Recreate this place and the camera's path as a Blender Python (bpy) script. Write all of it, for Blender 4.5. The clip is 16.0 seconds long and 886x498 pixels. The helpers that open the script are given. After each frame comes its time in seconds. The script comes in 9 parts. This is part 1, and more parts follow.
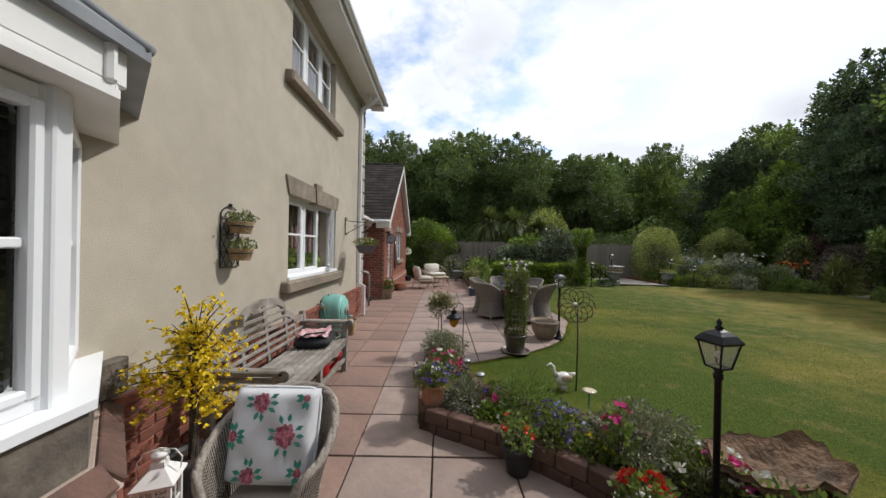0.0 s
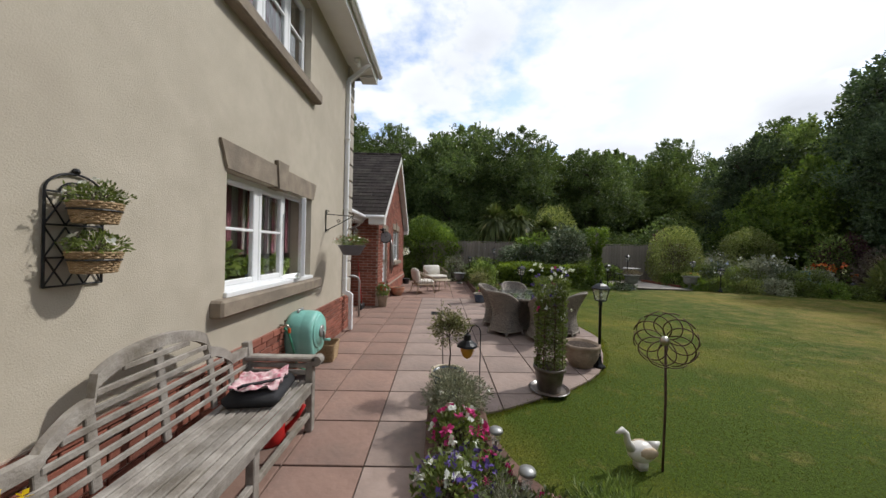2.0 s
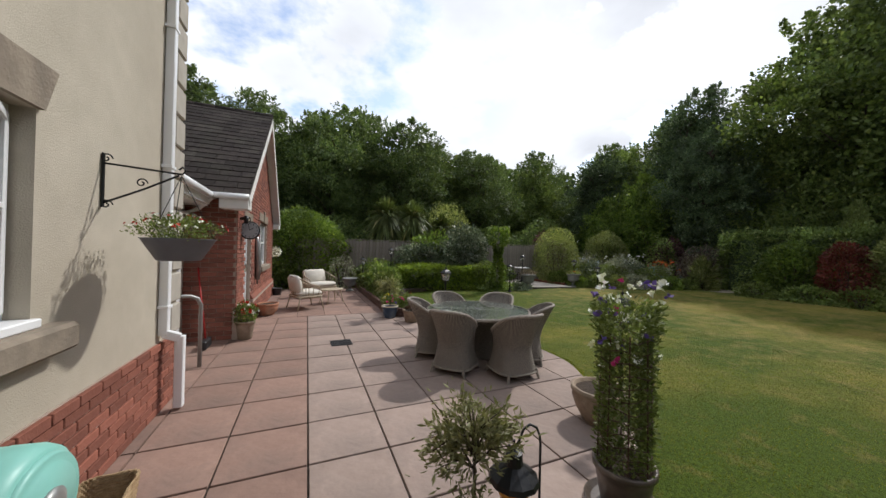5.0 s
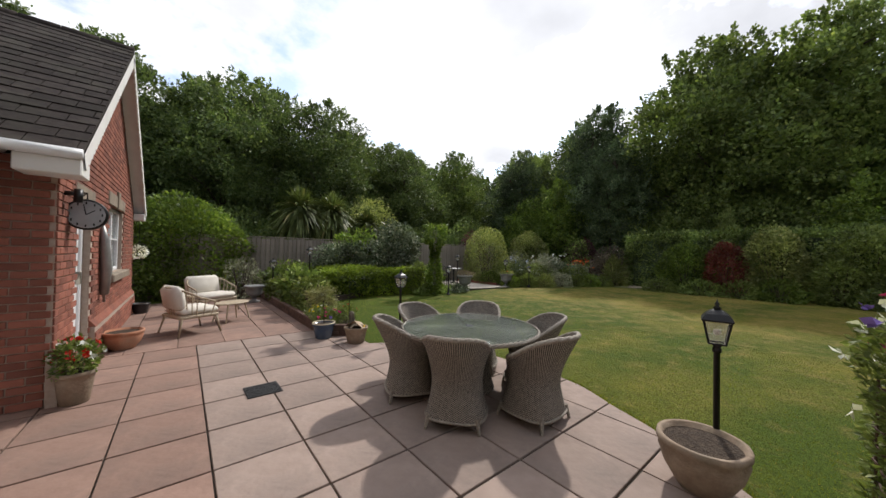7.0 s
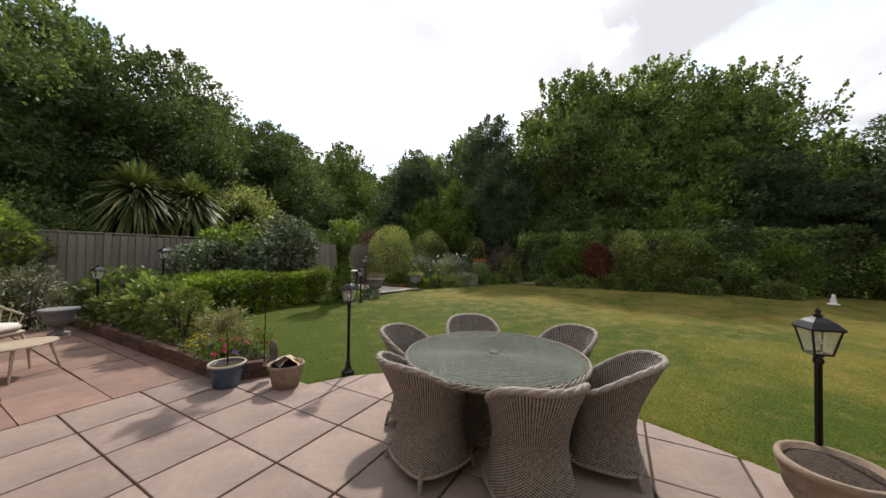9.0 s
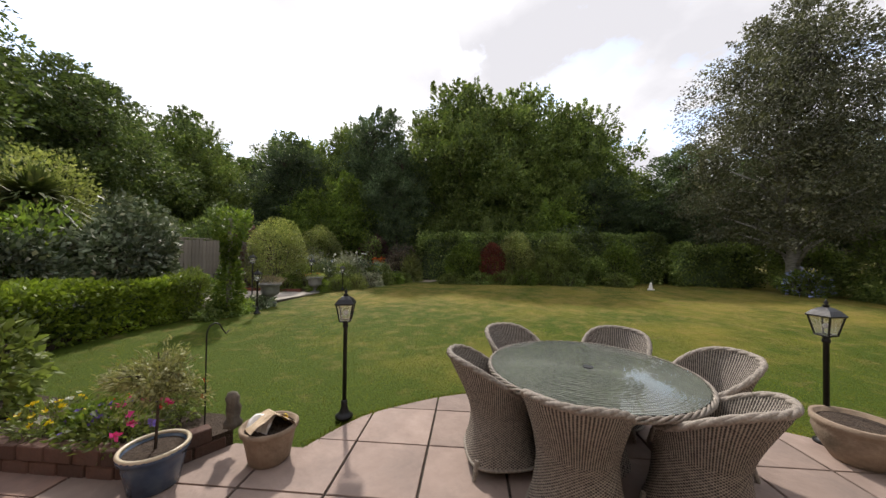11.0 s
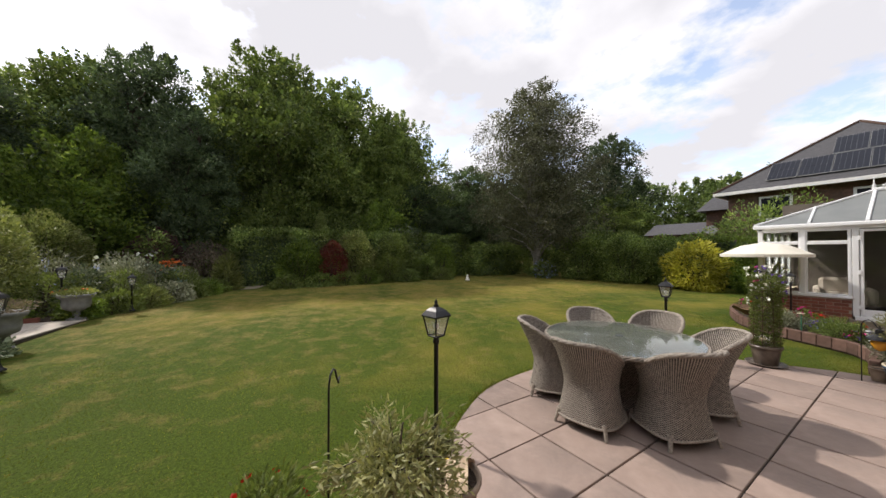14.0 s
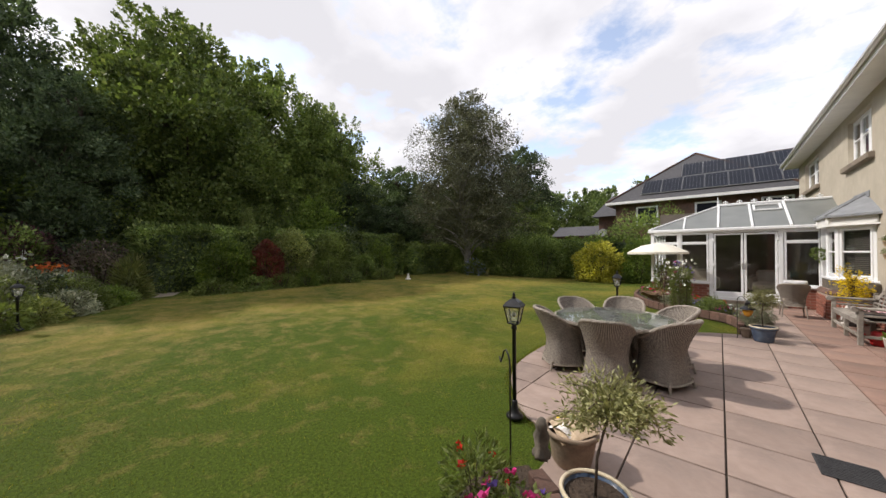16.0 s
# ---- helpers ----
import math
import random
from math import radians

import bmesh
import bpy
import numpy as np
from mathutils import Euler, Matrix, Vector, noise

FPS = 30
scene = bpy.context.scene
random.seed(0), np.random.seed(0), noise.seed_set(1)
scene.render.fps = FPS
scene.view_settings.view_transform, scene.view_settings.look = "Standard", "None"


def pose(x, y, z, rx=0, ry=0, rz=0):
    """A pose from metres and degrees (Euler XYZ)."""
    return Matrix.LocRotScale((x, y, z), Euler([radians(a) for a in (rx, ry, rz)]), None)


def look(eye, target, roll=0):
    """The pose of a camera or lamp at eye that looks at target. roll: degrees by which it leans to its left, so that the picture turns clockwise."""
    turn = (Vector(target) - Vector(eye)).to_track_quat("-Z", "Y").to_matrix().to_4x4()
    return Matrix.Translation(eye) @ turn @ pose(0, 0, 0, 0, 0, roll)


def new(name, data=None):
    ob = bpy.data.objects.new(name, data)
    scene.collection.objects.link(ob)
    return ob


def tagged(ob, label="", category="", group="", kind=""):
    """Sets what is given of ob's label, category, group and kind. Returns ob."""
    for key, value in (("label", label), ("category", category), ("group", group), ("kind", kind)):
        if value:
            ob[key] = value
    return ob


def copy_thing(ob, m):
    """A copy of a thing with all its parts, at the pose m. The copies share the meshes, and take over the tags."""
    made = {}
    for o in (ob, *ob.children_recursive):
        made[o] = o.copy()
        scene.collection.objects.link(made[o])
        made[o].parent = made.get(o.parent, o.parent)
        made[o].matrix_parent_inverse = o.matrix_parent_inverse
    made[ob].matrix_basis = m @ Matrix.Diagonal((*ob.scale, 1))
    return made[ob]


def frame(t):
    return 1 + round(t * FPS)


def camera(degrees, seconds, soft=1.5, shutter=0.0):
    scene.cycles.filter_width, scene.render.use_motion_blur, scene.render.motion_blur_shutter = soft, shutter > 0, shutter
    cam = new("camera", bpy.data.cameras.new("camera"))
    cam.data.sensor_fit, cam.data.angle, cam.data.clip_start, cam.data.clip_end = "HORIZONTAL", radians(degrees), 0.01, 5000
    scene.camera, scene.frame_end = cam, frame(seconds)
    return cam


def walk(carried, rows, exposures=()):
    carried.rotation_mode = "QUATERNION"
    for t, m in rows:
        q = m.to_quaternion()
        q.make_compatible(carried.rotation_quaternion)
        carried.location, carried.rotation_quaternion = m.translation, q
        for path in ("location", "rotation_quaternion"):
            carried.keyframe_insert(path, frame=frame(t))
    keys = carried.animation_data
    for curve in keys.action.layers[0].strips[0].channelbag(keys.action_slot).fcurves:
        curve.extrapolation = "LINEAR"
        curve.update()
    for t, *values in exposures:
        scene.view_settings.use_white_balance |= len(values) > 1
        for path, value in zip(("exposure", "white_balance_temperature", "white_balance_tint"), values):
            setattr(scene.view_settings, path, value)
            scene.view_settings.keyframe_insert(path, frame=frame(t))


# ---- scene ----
cam = camera(108.5, 16.0)
PATH = [
    (0, (0.112, 0.026, 1.629), (0.122, 2.026, 1.626), 1.1),
    (0.5, (0.106, 0.307, 1.647), (0.116, 2.306, 1.64), 1.2),
    (1, (0.089, 0.631, 1.638), (0.101, 2.631, 1.635), 1.1),
    (1.5, (0.053, 0.985, 1.654), (0.066, 2.985, 1.65), 1.2),
    (2, (-0.008, 1.374, 1.649), (0.013, 3.374, 1.643), 1.3),
    (2.5, (-0.086, 1.775, 1.643), (-0.016, 3.774, 1.639), 1.3),
    (3, (-0.195, 2.166, 1.645), (-0.02, 4.158, 1.642), 1.4),
    (3.5, (-0.298, 2.531, 1.631), (0.008, 4.508, 1.633), 1.4),
    (4, (-0.411, 2.89, 1.627), (0.035, 4.84, 1.631), 1.5),
    (4.5, (-0.517, 3.274, 1.638), (0.093, 5.178, 1.646), 1.5),
    (5, (-0.584, 3.694, 1.614), (0.199, 5.534, 1.627), 1.3),
    (7.5, (-0.769, 5.777, 1.566), (0.614, 7.222, 1.598), 1.0),
    (8, (-0.801, 6.199, 1.571), (0.715, 7.503, 1.605), 0.8),
    (8.5, (-0.835, 6.658, 1.584), (0.81, 7.796, 1.618), 0.7),
    (9, (-0.858, 7.106, 1.599), (0.893, 8.072, 1.633), 0.6),
    (11.5, (-0.727, 9.526, 1.631), (1.272, 9.469, 1.659), 0.6),
    (12, (-0.587, 9.977, 1.628), (1.393, 9.692, 1.657), 0.4),
    (12.5, (-0.459, 10.46, 1.647), (1.474, 9.947, 1.675), 0.3),
    (13, (-0.334, 10.9, 1.649), (1.527, 10.168, 1.679), 0.3),
    (13.5, (-0.206, 11.343, 1.656), (1.565, 10.414, 1.681), 0.2),
    (14, (-0.041, 11.737, 1.665), (1.634, 10.644, 1.686), -0.0),
    (14.5, (0.161, 12.11, 1.662), (1.736, 10.877, 1.682), -0.1),
    (15, (0.359, 12.487, 1.666), (1.833, 11.136, 1.686), -0.2),
    (15.5, (0.548, 12.854, 1.661), (1.934, 11.413, 1.679), -0.2),
    (16, (0.714, 13.207, 1.679), (2.024, 11.696, 1.694), -0.3),
]
walk(cam, [(t, look(eye, target, roll)) for t, eye, target, roll in PATH], [(0.0, -0.16, 6180, 10), (4.0, -0.16, 6180, 10), (7.5, 0.03, 6450, 11), (11.5, 0.17, 6650, 13), (16.0, 0.15, 6650, 13)])

# ---- world, sun, exposure ----
SUN_AZ, SUN_EL = math.atan2(0.40, 0.92), radians(46.5)
world = bpy.data.worlds.new("sky")
scene.world = world
world.use_nodes = True
wn, wl = world.node_tree.nodes, world.node_tree.links
wn.clear()
w_out = wn.new("ShaderNodeOutputWorld")
w_bg = wn.new("ShaderNodeBackground")
w_bg.inputs["Strength"].default_value = 0.11
w_sky = wn.new("ShaderNodeTexSky")
w_sky.sky_type = "NISHITA"
w_sky.sun_disc = False
w_sky.sun_elevation = SUN_EL
w_sky.sun_rotation = math.pi / 2 - SUN_AZ
w_sky.altitude = 60
w_tc = wn.new("ShaderNodeTexCoord")
w_sep = wn.new("ShaderNodeSeparateXYZ")
wl.new(w_tc.outputs["Generated"], w_sep.inputs[0])
w_add = wn.new("ShaderNodeMath")
w_add.operation = "ADD"
w_add.inputs[1].default_value = 0.22
wl.new(w_sep.outputs["Z"], w_add.inputs[0])
w_max = wn.new("ShaderNodeMath")
w_max.operation = "MAXIMUM"
w_max.inputs[1].default_value = 0.12
wl.new(w_add.outputs[0], w_max.inputs[0])
w_div = []
for axis in ("X", "Y"):
    d = wn.new("ShaderNodeMath")
    d.operation = "DIVIDE"
    wl.new(w_sep.outputs[axis], d.inputs[0])
    wl.new(w_max.outputs[0], d.inputs[1])
    w_div.append(d)
w_com = wn.new("ShaderNodeCombineXYZ")
wl.new(w_div[0].outputs[0], w_com.inputs[0])
wl.new(w_div[1].outputs[0], w_com.inputs[1])
w_n1 = wn.new("ShaderNodeTexNoise")
w_n1.inputs["Scale"].default_value = 2.7
w_n1.inputs["Detail"].default_value = 9
w_n1.inputs["Roughness"].default_value = 0.58
wl.new(w_com.outputs[0], w_n1.inputs["Vector"])
w_r1 = wn.new("ShaderNodeValToRGB")
w_r1.color_ramp.elements[0].position = 0.38
w_r1.color_ramp.elements[1].position = 0.51
wl.new(w_n1.outputs["Fac"], w_r1.inputs["Fac"])
w_n2 = wn.new("ShaderNodeTexNoise")
w_n2.inputs["Scale"].default_value = 1.3
w_n2.inputs["Detail"].default_value = 6
wl.new(w_com.outputs[0], w_n2.inputs["Vector"])
w_r2 = wn.new("ShaderNodeValToRGB")
w_r2.color_ramp.elements[0].position = 0.40
w_r2.color_ramp.elements[0].color = (10.5, 10.6, 10.9, 1)
w_r2.color_ramp.elements[1].position = 0.66
w_r2.color_ramp.elements[1].color = (6.6, 6.7, 7.1, 1)
w_south = wn.new("ShaderNodeMath")
w_south.operation = "MULTIPLY_ADD"
w_south.inputs[1].default_value = -0.13
wl.new(w_sep.outputs["Y"], w_south.inputs[0])
wl.new(w_n2.outputs["Fac"], w_south.inputs[2])
wl.new(w_south.outputs[0], w_r2.inputs["Fac"])
w_mix = wn.new("ShaderNodeMixRGB")
wl.new(w_r1.outputs["Color"], w_mix.inputs["Fac"])
w_hsv = wn.new("ShaderNodeHueSaturation")
w_hsv.inputs["Saturation"].default_value = 0.75
w_hsv.inputs["Value"].default_value = 2.3
wl.new(w_sky.outputs[0], w_hsv.inputs["Color"])
wl.new(w_hsv.outputs[0], w_mix.inputs["Color1"])
w_dot = wn.new("ShaderNodeVectorMath")
w_dot.operation = "DOT_PRODUCT"
w_dot.inputs[1].default_value = (math.cos(SUN_AZ) * math.cos(SUN_EL), math.sin(SUN_AZ) * math.cos(SUN_EL), math.sin(SUN_EL))
wl.new(w_tc.outputs["Generated"], w_dot.inputs[0])
w_glow = wn.new("ShaderNodeMapRange")
w_glow.inputs["From Min"].default_value = 0.0
w_glow.inputs["From Max"].default_value = 0.95
w_glow.inputs["To Min"].default_value = 1.02
w_glow.inputs["To Max"].default_value = 1.0
wl.new(w_dot.outputs["Value"], w_glow.inputs["Value"])
w_cl = wn.new("ShaderNodeHueSaturation")
wl.new(w_glow.outputs[0], w_cl.inputs["Value"])
wl.new(w_r2.outputs["Color"], w_cl.inputs["Color"])
wl.new(w_cl.outputs[0], w_mix.inputs["Color2"])
wl.new(w_mix.outputs[0], w_bg.inputs["Color"])
wl.new(w_bg.outputs[0], w_out.inputs["Surface"])

sun_data = bpy.data.lights.new("sun", "SUN")
sun_data.energy = 3.3
sun_data.angle = radians(2.0)
sun_data.color = (1.0, 0.95, 0.87)
sun = new("sun", sun_data)
sun_dir = Vector((math.cos(SUN_AZ) * math.cos(SUN_EL), math.sin(SUN_AZ) * math.cos(SUN_EL), math.sin(SUN_EL)))
sun.matrix_world = look(sun_dir * 60, (0, 0, 0))


# ---- materials ----
def nodes_of(name):
    m = bpy.data.materials.new(name)
    m.use_nodes = True
    nt = m.node_tree
    return m, nt, nt.nodes["Principled BSDF"]


def set_in(node, key, value):
    node.inputs[key].default_value = value


def rgba(c):
    return (c[0], c[1], c[2], 1.0)


def surface(name, c1, c2, scale=8.0, rough=0.7, bump=0.15, bump_scale=60.0, metal=0.0, c3=None, big=0.7, vary=0.0, spec=0.4, bump_dist=0.01, stretch=None):
    """Two-scale noise colour between c1 and c2 with a large-scale stain towards c3, fine bump and optional variation per object."""
    m, nt, bsdf = nodes_of(name)
    n, l = nt.nodes, nt.links
    tc = n.new("ShaderNodeTexCoord")
    src = tc.outputs["Object"]
    if stretch:
        mp = n.new("ShaderNodeMapping")
        mp.inputs["Scale"].default_value = stretch
        l.new(src, mp.inputs["Vector"])
        src = mp.outputs["Vector"]
    a = n.new("ShaderNodeTexNoise")
    set_in(a, "Scale", scale)
    set_in(a, "Detail", 6)
    l.new(src, a.inputs["Vector"])
    r = n.new("ShaderNodeValToRGB")
    r.color_ramp.elements[0].position, r.color_ramp.elements[1].position = 0.3, 0.72
    r.color_ramp.elements[0].color, r.color_ramp.elements[1].color = rgba(c1), rgba(c2)
    l.new(a.outputs["Fac"], r.inputs["Fac"])
    col = r.outputs["Color"]
    if c3:
        b = n.new("ShaderNodeTexNoise")
        set_in(b, "Scale", big)
        set_in(b, "Detail", 5)
        set_in(b, "Roughness", 0.65)
        l.new(src, b.inputs["Vector"])
        br = n.new("ShaderNodeValToRGB")
        br.color_ramp.elements[0].position, br.color_ramp.elements[1].position = 0.46, 0.72
        l.new(b.outputs["Fac"], br.inputs["Fac"])
        mx = n.new("ShaderNodeMixRGB")
        l.new(br.outputs["Color"], mx.inputs["Fac"])
        l.new(col, mx.inputs["Color1"])
        set_in(mx, "Color2", rgba(c3))
        col = mx.outputs[0]
    if vary:
        oi = n.new("ShaderNodeObjectInfo")
        geo = n.new("ShaderNodeNewGeometry")
        ad = n.new("ShaderNodeMath")
        ad.operation = "ADD"
        l.new(oi.outputs["Random"], ad.inputs[0])
        l.new(geo.outputs["Random Per Island"], ad.inputs[1])
        fr = n.new("ShaderNodeMath")
        fr.operation = "FRACT"
        l.new(ad.outputs[0], fr.inputs[0])
        mr = n.new("ShaderNodeMapRange")
        set_in(mr, "To Min", 1.0 - vary)
        set_in(mr, "To Max", 1.0 + vary)
        l.new(fr.outputs[0], mr.inputs["Value"])
        hs = n.new("ShaderNodeHueSaturation")
        l.new(mr.outputs[0], hs.inputs["Value"])
        l.new(col, hs.inputs["Color"])
        col = hs.outputs["Color"]
    l.new(col, bsdf.inputs["Base Color"])
    set_in(bsdf, "Roughness", rough)
    set_in(bsdf, "Metallic", metal)
    set_in(bsdf, "Specular IOR Level", spec)
    if bump:
        f = n.new("ShaderNodeTexNoise")
        set_in(f, "Scale", bump_scale)
        set_in(f, "Detail", 5)
        l.new(src, f.inputs["Vector"])
        bp = n.new("ShaderNodeBump")
        set_in(bp, "Strength", bump)
        set_in(bp, "Distance", bump_dist)
        l.new(f.outputs["Fac"], bp.inputs["Height"])
        l.new(bp.outputs[0], bsdf.inputs["Normal"])
    return m


def leaf_mat(name, c1, c2, c3=None, trans=0.36, rough=0.5):
    """Leaves whose colour varies leaf by leaf and clump by clump, with light shining through."""
    if c2[1] > c2[0] * 1.05:
        c1, c2, c3 = [(c[0] * 1.30, c[1] * 1.18, c[2] * 1.2) if c else None for c in (c1, c2, c3)]
    m, nt, bsdf = nodes_of(name)
    n, l = nt.nodes, nt.links
    geo = n.new("ShaderNodeNewGeometry")
    r = n.new("ShaderNodeValToRGB")
    r.color_ramp.elements[0].color, r.color_ramp.elements[1].color = rgba(c1), rgba(c2)
    if c3:
        e = r.color_ramp.elements.new(0.94)
        e.color = rgba(c2)
        r.color_ramp.elements[2].color = rgba(c3)
    l.new(geo.outputs["Random Per Island"], r.inputs["Fac"])
    tc = n.new("ShaderNodeTexCoord")
    a = n.new("ShaderNodeTexNoise")
    set_in(a, "Scale", 0.9)
    set_in(a, "Detail", 3)
    l.new(tc.outputs["Object"], a.inputs["Vector"])
    mr = n.new("ShaderNodeMapRange")
    set_in(mr, "From Min", 0.3)
    set_in(mr, "From Max", 0.7)
    set_in(mr, "To Min", 0.4)
    set_in(mr, "To Max", 1.65)
    l.new(a.outputs["Fac"], mr.inputs["Value"])
    oi = n.new("ShaderNodeObjectInfo")
    each = n.new("ShaderNodeMapRange")
    set_in(each, "To Min", 0.78)
    set_in(each, "To Max", 1.22)
    l.new(oi.outputs["Random"], each.inputs["Value"])
    both = n.new("ShaderNodeMath")
    both.operation = "MULTIPLY"
    l.new(mr.outputs[0], both.inputs[0])
    l.new(each.outputs[0], both.inputs[1])
    hs = n.new("ShaderNodeHueSaturation")
    l.new(both.outputs[0], hs.inputs["Value"])
    l.new(r.outputs["Color"], hs.inputs["Color"])
    l.new(hs.outputs[0], bsdf.inputs["Base Color"])
    set_in(bsdf, "Roughness", rough)
    set_in(bsdf, "Specular IOR Level", 0.3)
    tr = n.new("ShaderNodeBsdfTranslucent")
    tint = n.new("ShaderNodeMixRGB")
    tint.blend_type = "MULTIPLY"
    set_in(tint, "Fac", 1.0)
    set_in(tint, "Color2", (1.25, 1.35, 0.75, 1))
    l.new(hs.outputs[0], tint.inputs["Color1"])
    l.new(tint.outputs[0], tr.inputs["Color"])
    mx = n.new("ShaderNodeMixShader")
    set_in(mx, "Fac", trans)
    l.new(bsdf.outputs[0], mx.inputs[1])
    l.new(tr.outputs[0], mx.inputs[2])
    l.new(mx.outputs[0], n["Material Output"].inputs["Surface"])
    return m


def glass_mat(name, tint=(0.9, 0.93, 0.92), rough=0.0, mixed=0.0):
    m, nt, bsdf = nodes_of(name)
    set_in(bsdf, "Base Color", rgba(tint))
    set_in(bsdf, "Roughness", rough)
    set_in(bsdf, "Transmission Weight", 1.0 - mixed)
    set_in(bsdf, "IOR", 1.45)
    return m


def thin_pane(name, tint, body):
    """A thin pane: partly clear, partly a tinted opaque surface."""
    m, nt, bsdf = nodes_of(name)
    n, l = nt.nodes, nt.links
    set_in(bsdf, "Base Color", rgba(tint))
    set_in(bsdf, "Roughness", 0.12)
    tr = n.new("ShaderNodeBsdfTransparent")
    mx = n.new("ShaderNodeMixShader")
    set_in(mx, "Fac", body)
    l.new(tr.outputs[0], mx.inputs[1])
    l.new(bsdf.outputs[0], mx.inputs[2])
    l.new(mx.outputs[0], n["Material Output"].inputs["Surface"])
    return m


def lawn_mat():
    m, nt, bsdf = nodes_of("lawn_grass")
    n, l = nt.nodes, nt.links
    tc = n.new("ShaderNodeTexCoord")
    big = n.new("ShaderNodeTexNoise")
    set_in(big, "Scale", 0.35)
    set_in(big, "Detail", 6)
    set_in(big, "Roughness", 0.6)
    l.new(tc.outputs["Object"], big.inputs["Vector"])
    r1 = n.new("ShaderNodeValToRGB")
    r1.color_ramp.elements[0].position, r1.color_ramp.elements[1].position = 0.40, 0.60
    r1.color_ramp.elements[0].color = (0.052, 0.078, 0.007, 1)
    r1.color_ramp.elements[1].color = (0.142, 0.130, 0.020, 1)
    sp = n.new("ShaderNodeSeparateXYZ")
    l.new(tc.outputs["Object"], sp.inputs[0])
    dry = n.new("ShaderNodeMapRange")
    set_in(dry, "From Min", 2.5)
    set_in(dry, "From Max", 10.0)
    set_in(dry, "To Min", -0.115)
    set_in(dry, "To Max", 0.02)
    l.new(sp.outputs["X"], dry.inputs["Value"])
    lush = n.new("ShaderNodeMapRange")
    set_in(lush, "From Min", 8.0)
    set_in(lush, "From Max", 15.0)
    set_in(lush, "To Min", 0.02)
    set_in(lush, "To Max", -0.15)
    l.new(sp.outputs["Y"], lush.inputs["Value"])
    where = n.new("ShaderNodeMath")
    l.new(dry.outputs[0], where.inputs[0])
    l.new(lush.outputs[0], where.inputs[1])
    away = n.new("ShaderNodeMath")
    l.new(big.outputs["Fac"], away.inputs[0])
    l.new(where.outputs[0], away.inputs[1])
    l.new(away.outputs[0], r1.inputs["Fac"])
    mid = n.new("ShaderNodeTexNoise")
    set_in(mid, "Scale", 2.4)
    set_in(mid, "Detail", 9)
    set_in(mid, "Roughness", 0.74)
    l.new(tc.outputs["Object"], mid.inputs["Vector"])
    r2 = n.new("ShaderNodeValToRGB")
    r2.color_ramp.elements[0].position, r2.color_ramp.elements[1].position = 0.44, 0.80
    worn = n.new("ShaderNodeMath")
    l.new(mid.outputs["Fac"], worn.inputs[0])
    l.new(dry.outputs[0], worn.inputs[1])
    l.new(worn.outputs[0], r2.inputs["Fac"])
    sc = n.new("ShaderNodeMath")
    sc.operation = "MULTIPLY"
    sc.inputs[1].default_value = 0.92
    l.new(r2.outputs["Color"], sc.inputs[0])
    mx = n.new("ShaderNodeMixRGB")
    l.new(sc.outputs[0], mx.inputs["Fac"])
    l.new(r1.outputs[0], mx.inputs["Color1"])
    set_in(mx, "Color2", (0.27, 0.185, 0.068, 1))
    fine = n.new("ShaderNodeTexNoise")
    set_in(fine, "Scale", 38)
    set_in(fine, "Detail", 8)
    set_in(fine, "Roughness", 0.72)
    l.new(tc.outputs["Object"], fine.inputs["Vector"])
    mr = n.new("ShaderNodeMapRange")
    set_in(mr, "From Min", 0.25)
    set_in(mr, "From Max", 0.75)
    set_in(mr, "To Min", 0.15)
    set_in(mr, "To Max", 1.95)
    l.new(fine.outputs["Fac"], mr.inputs["Value"])
    hs = n.new("ShaderNodeHueSaturation")
    l.new(mr.outputs[0], hs.inputs["Value"])
    l.new(mx.outputs[0], hs.inputs["Color"])
    l.new(hs.outputs[0], bsdf.inputs["Base Color"])
    set_in(bsdf, "Roughness", 0.9)
    set_in(bsdf, "Specular IOR Level", 0.15)
    bp = n.new("ShaderNodeBump")
    set_in(bp, "Strength", 0.8)
    set_in(bp, "Distance", 0.03)
    l.new(fine.outputs["Fac"], bp.inputs["Height"])
    l.new(bp.outputs[0], bsdf.inputs["Normal"])
    return m


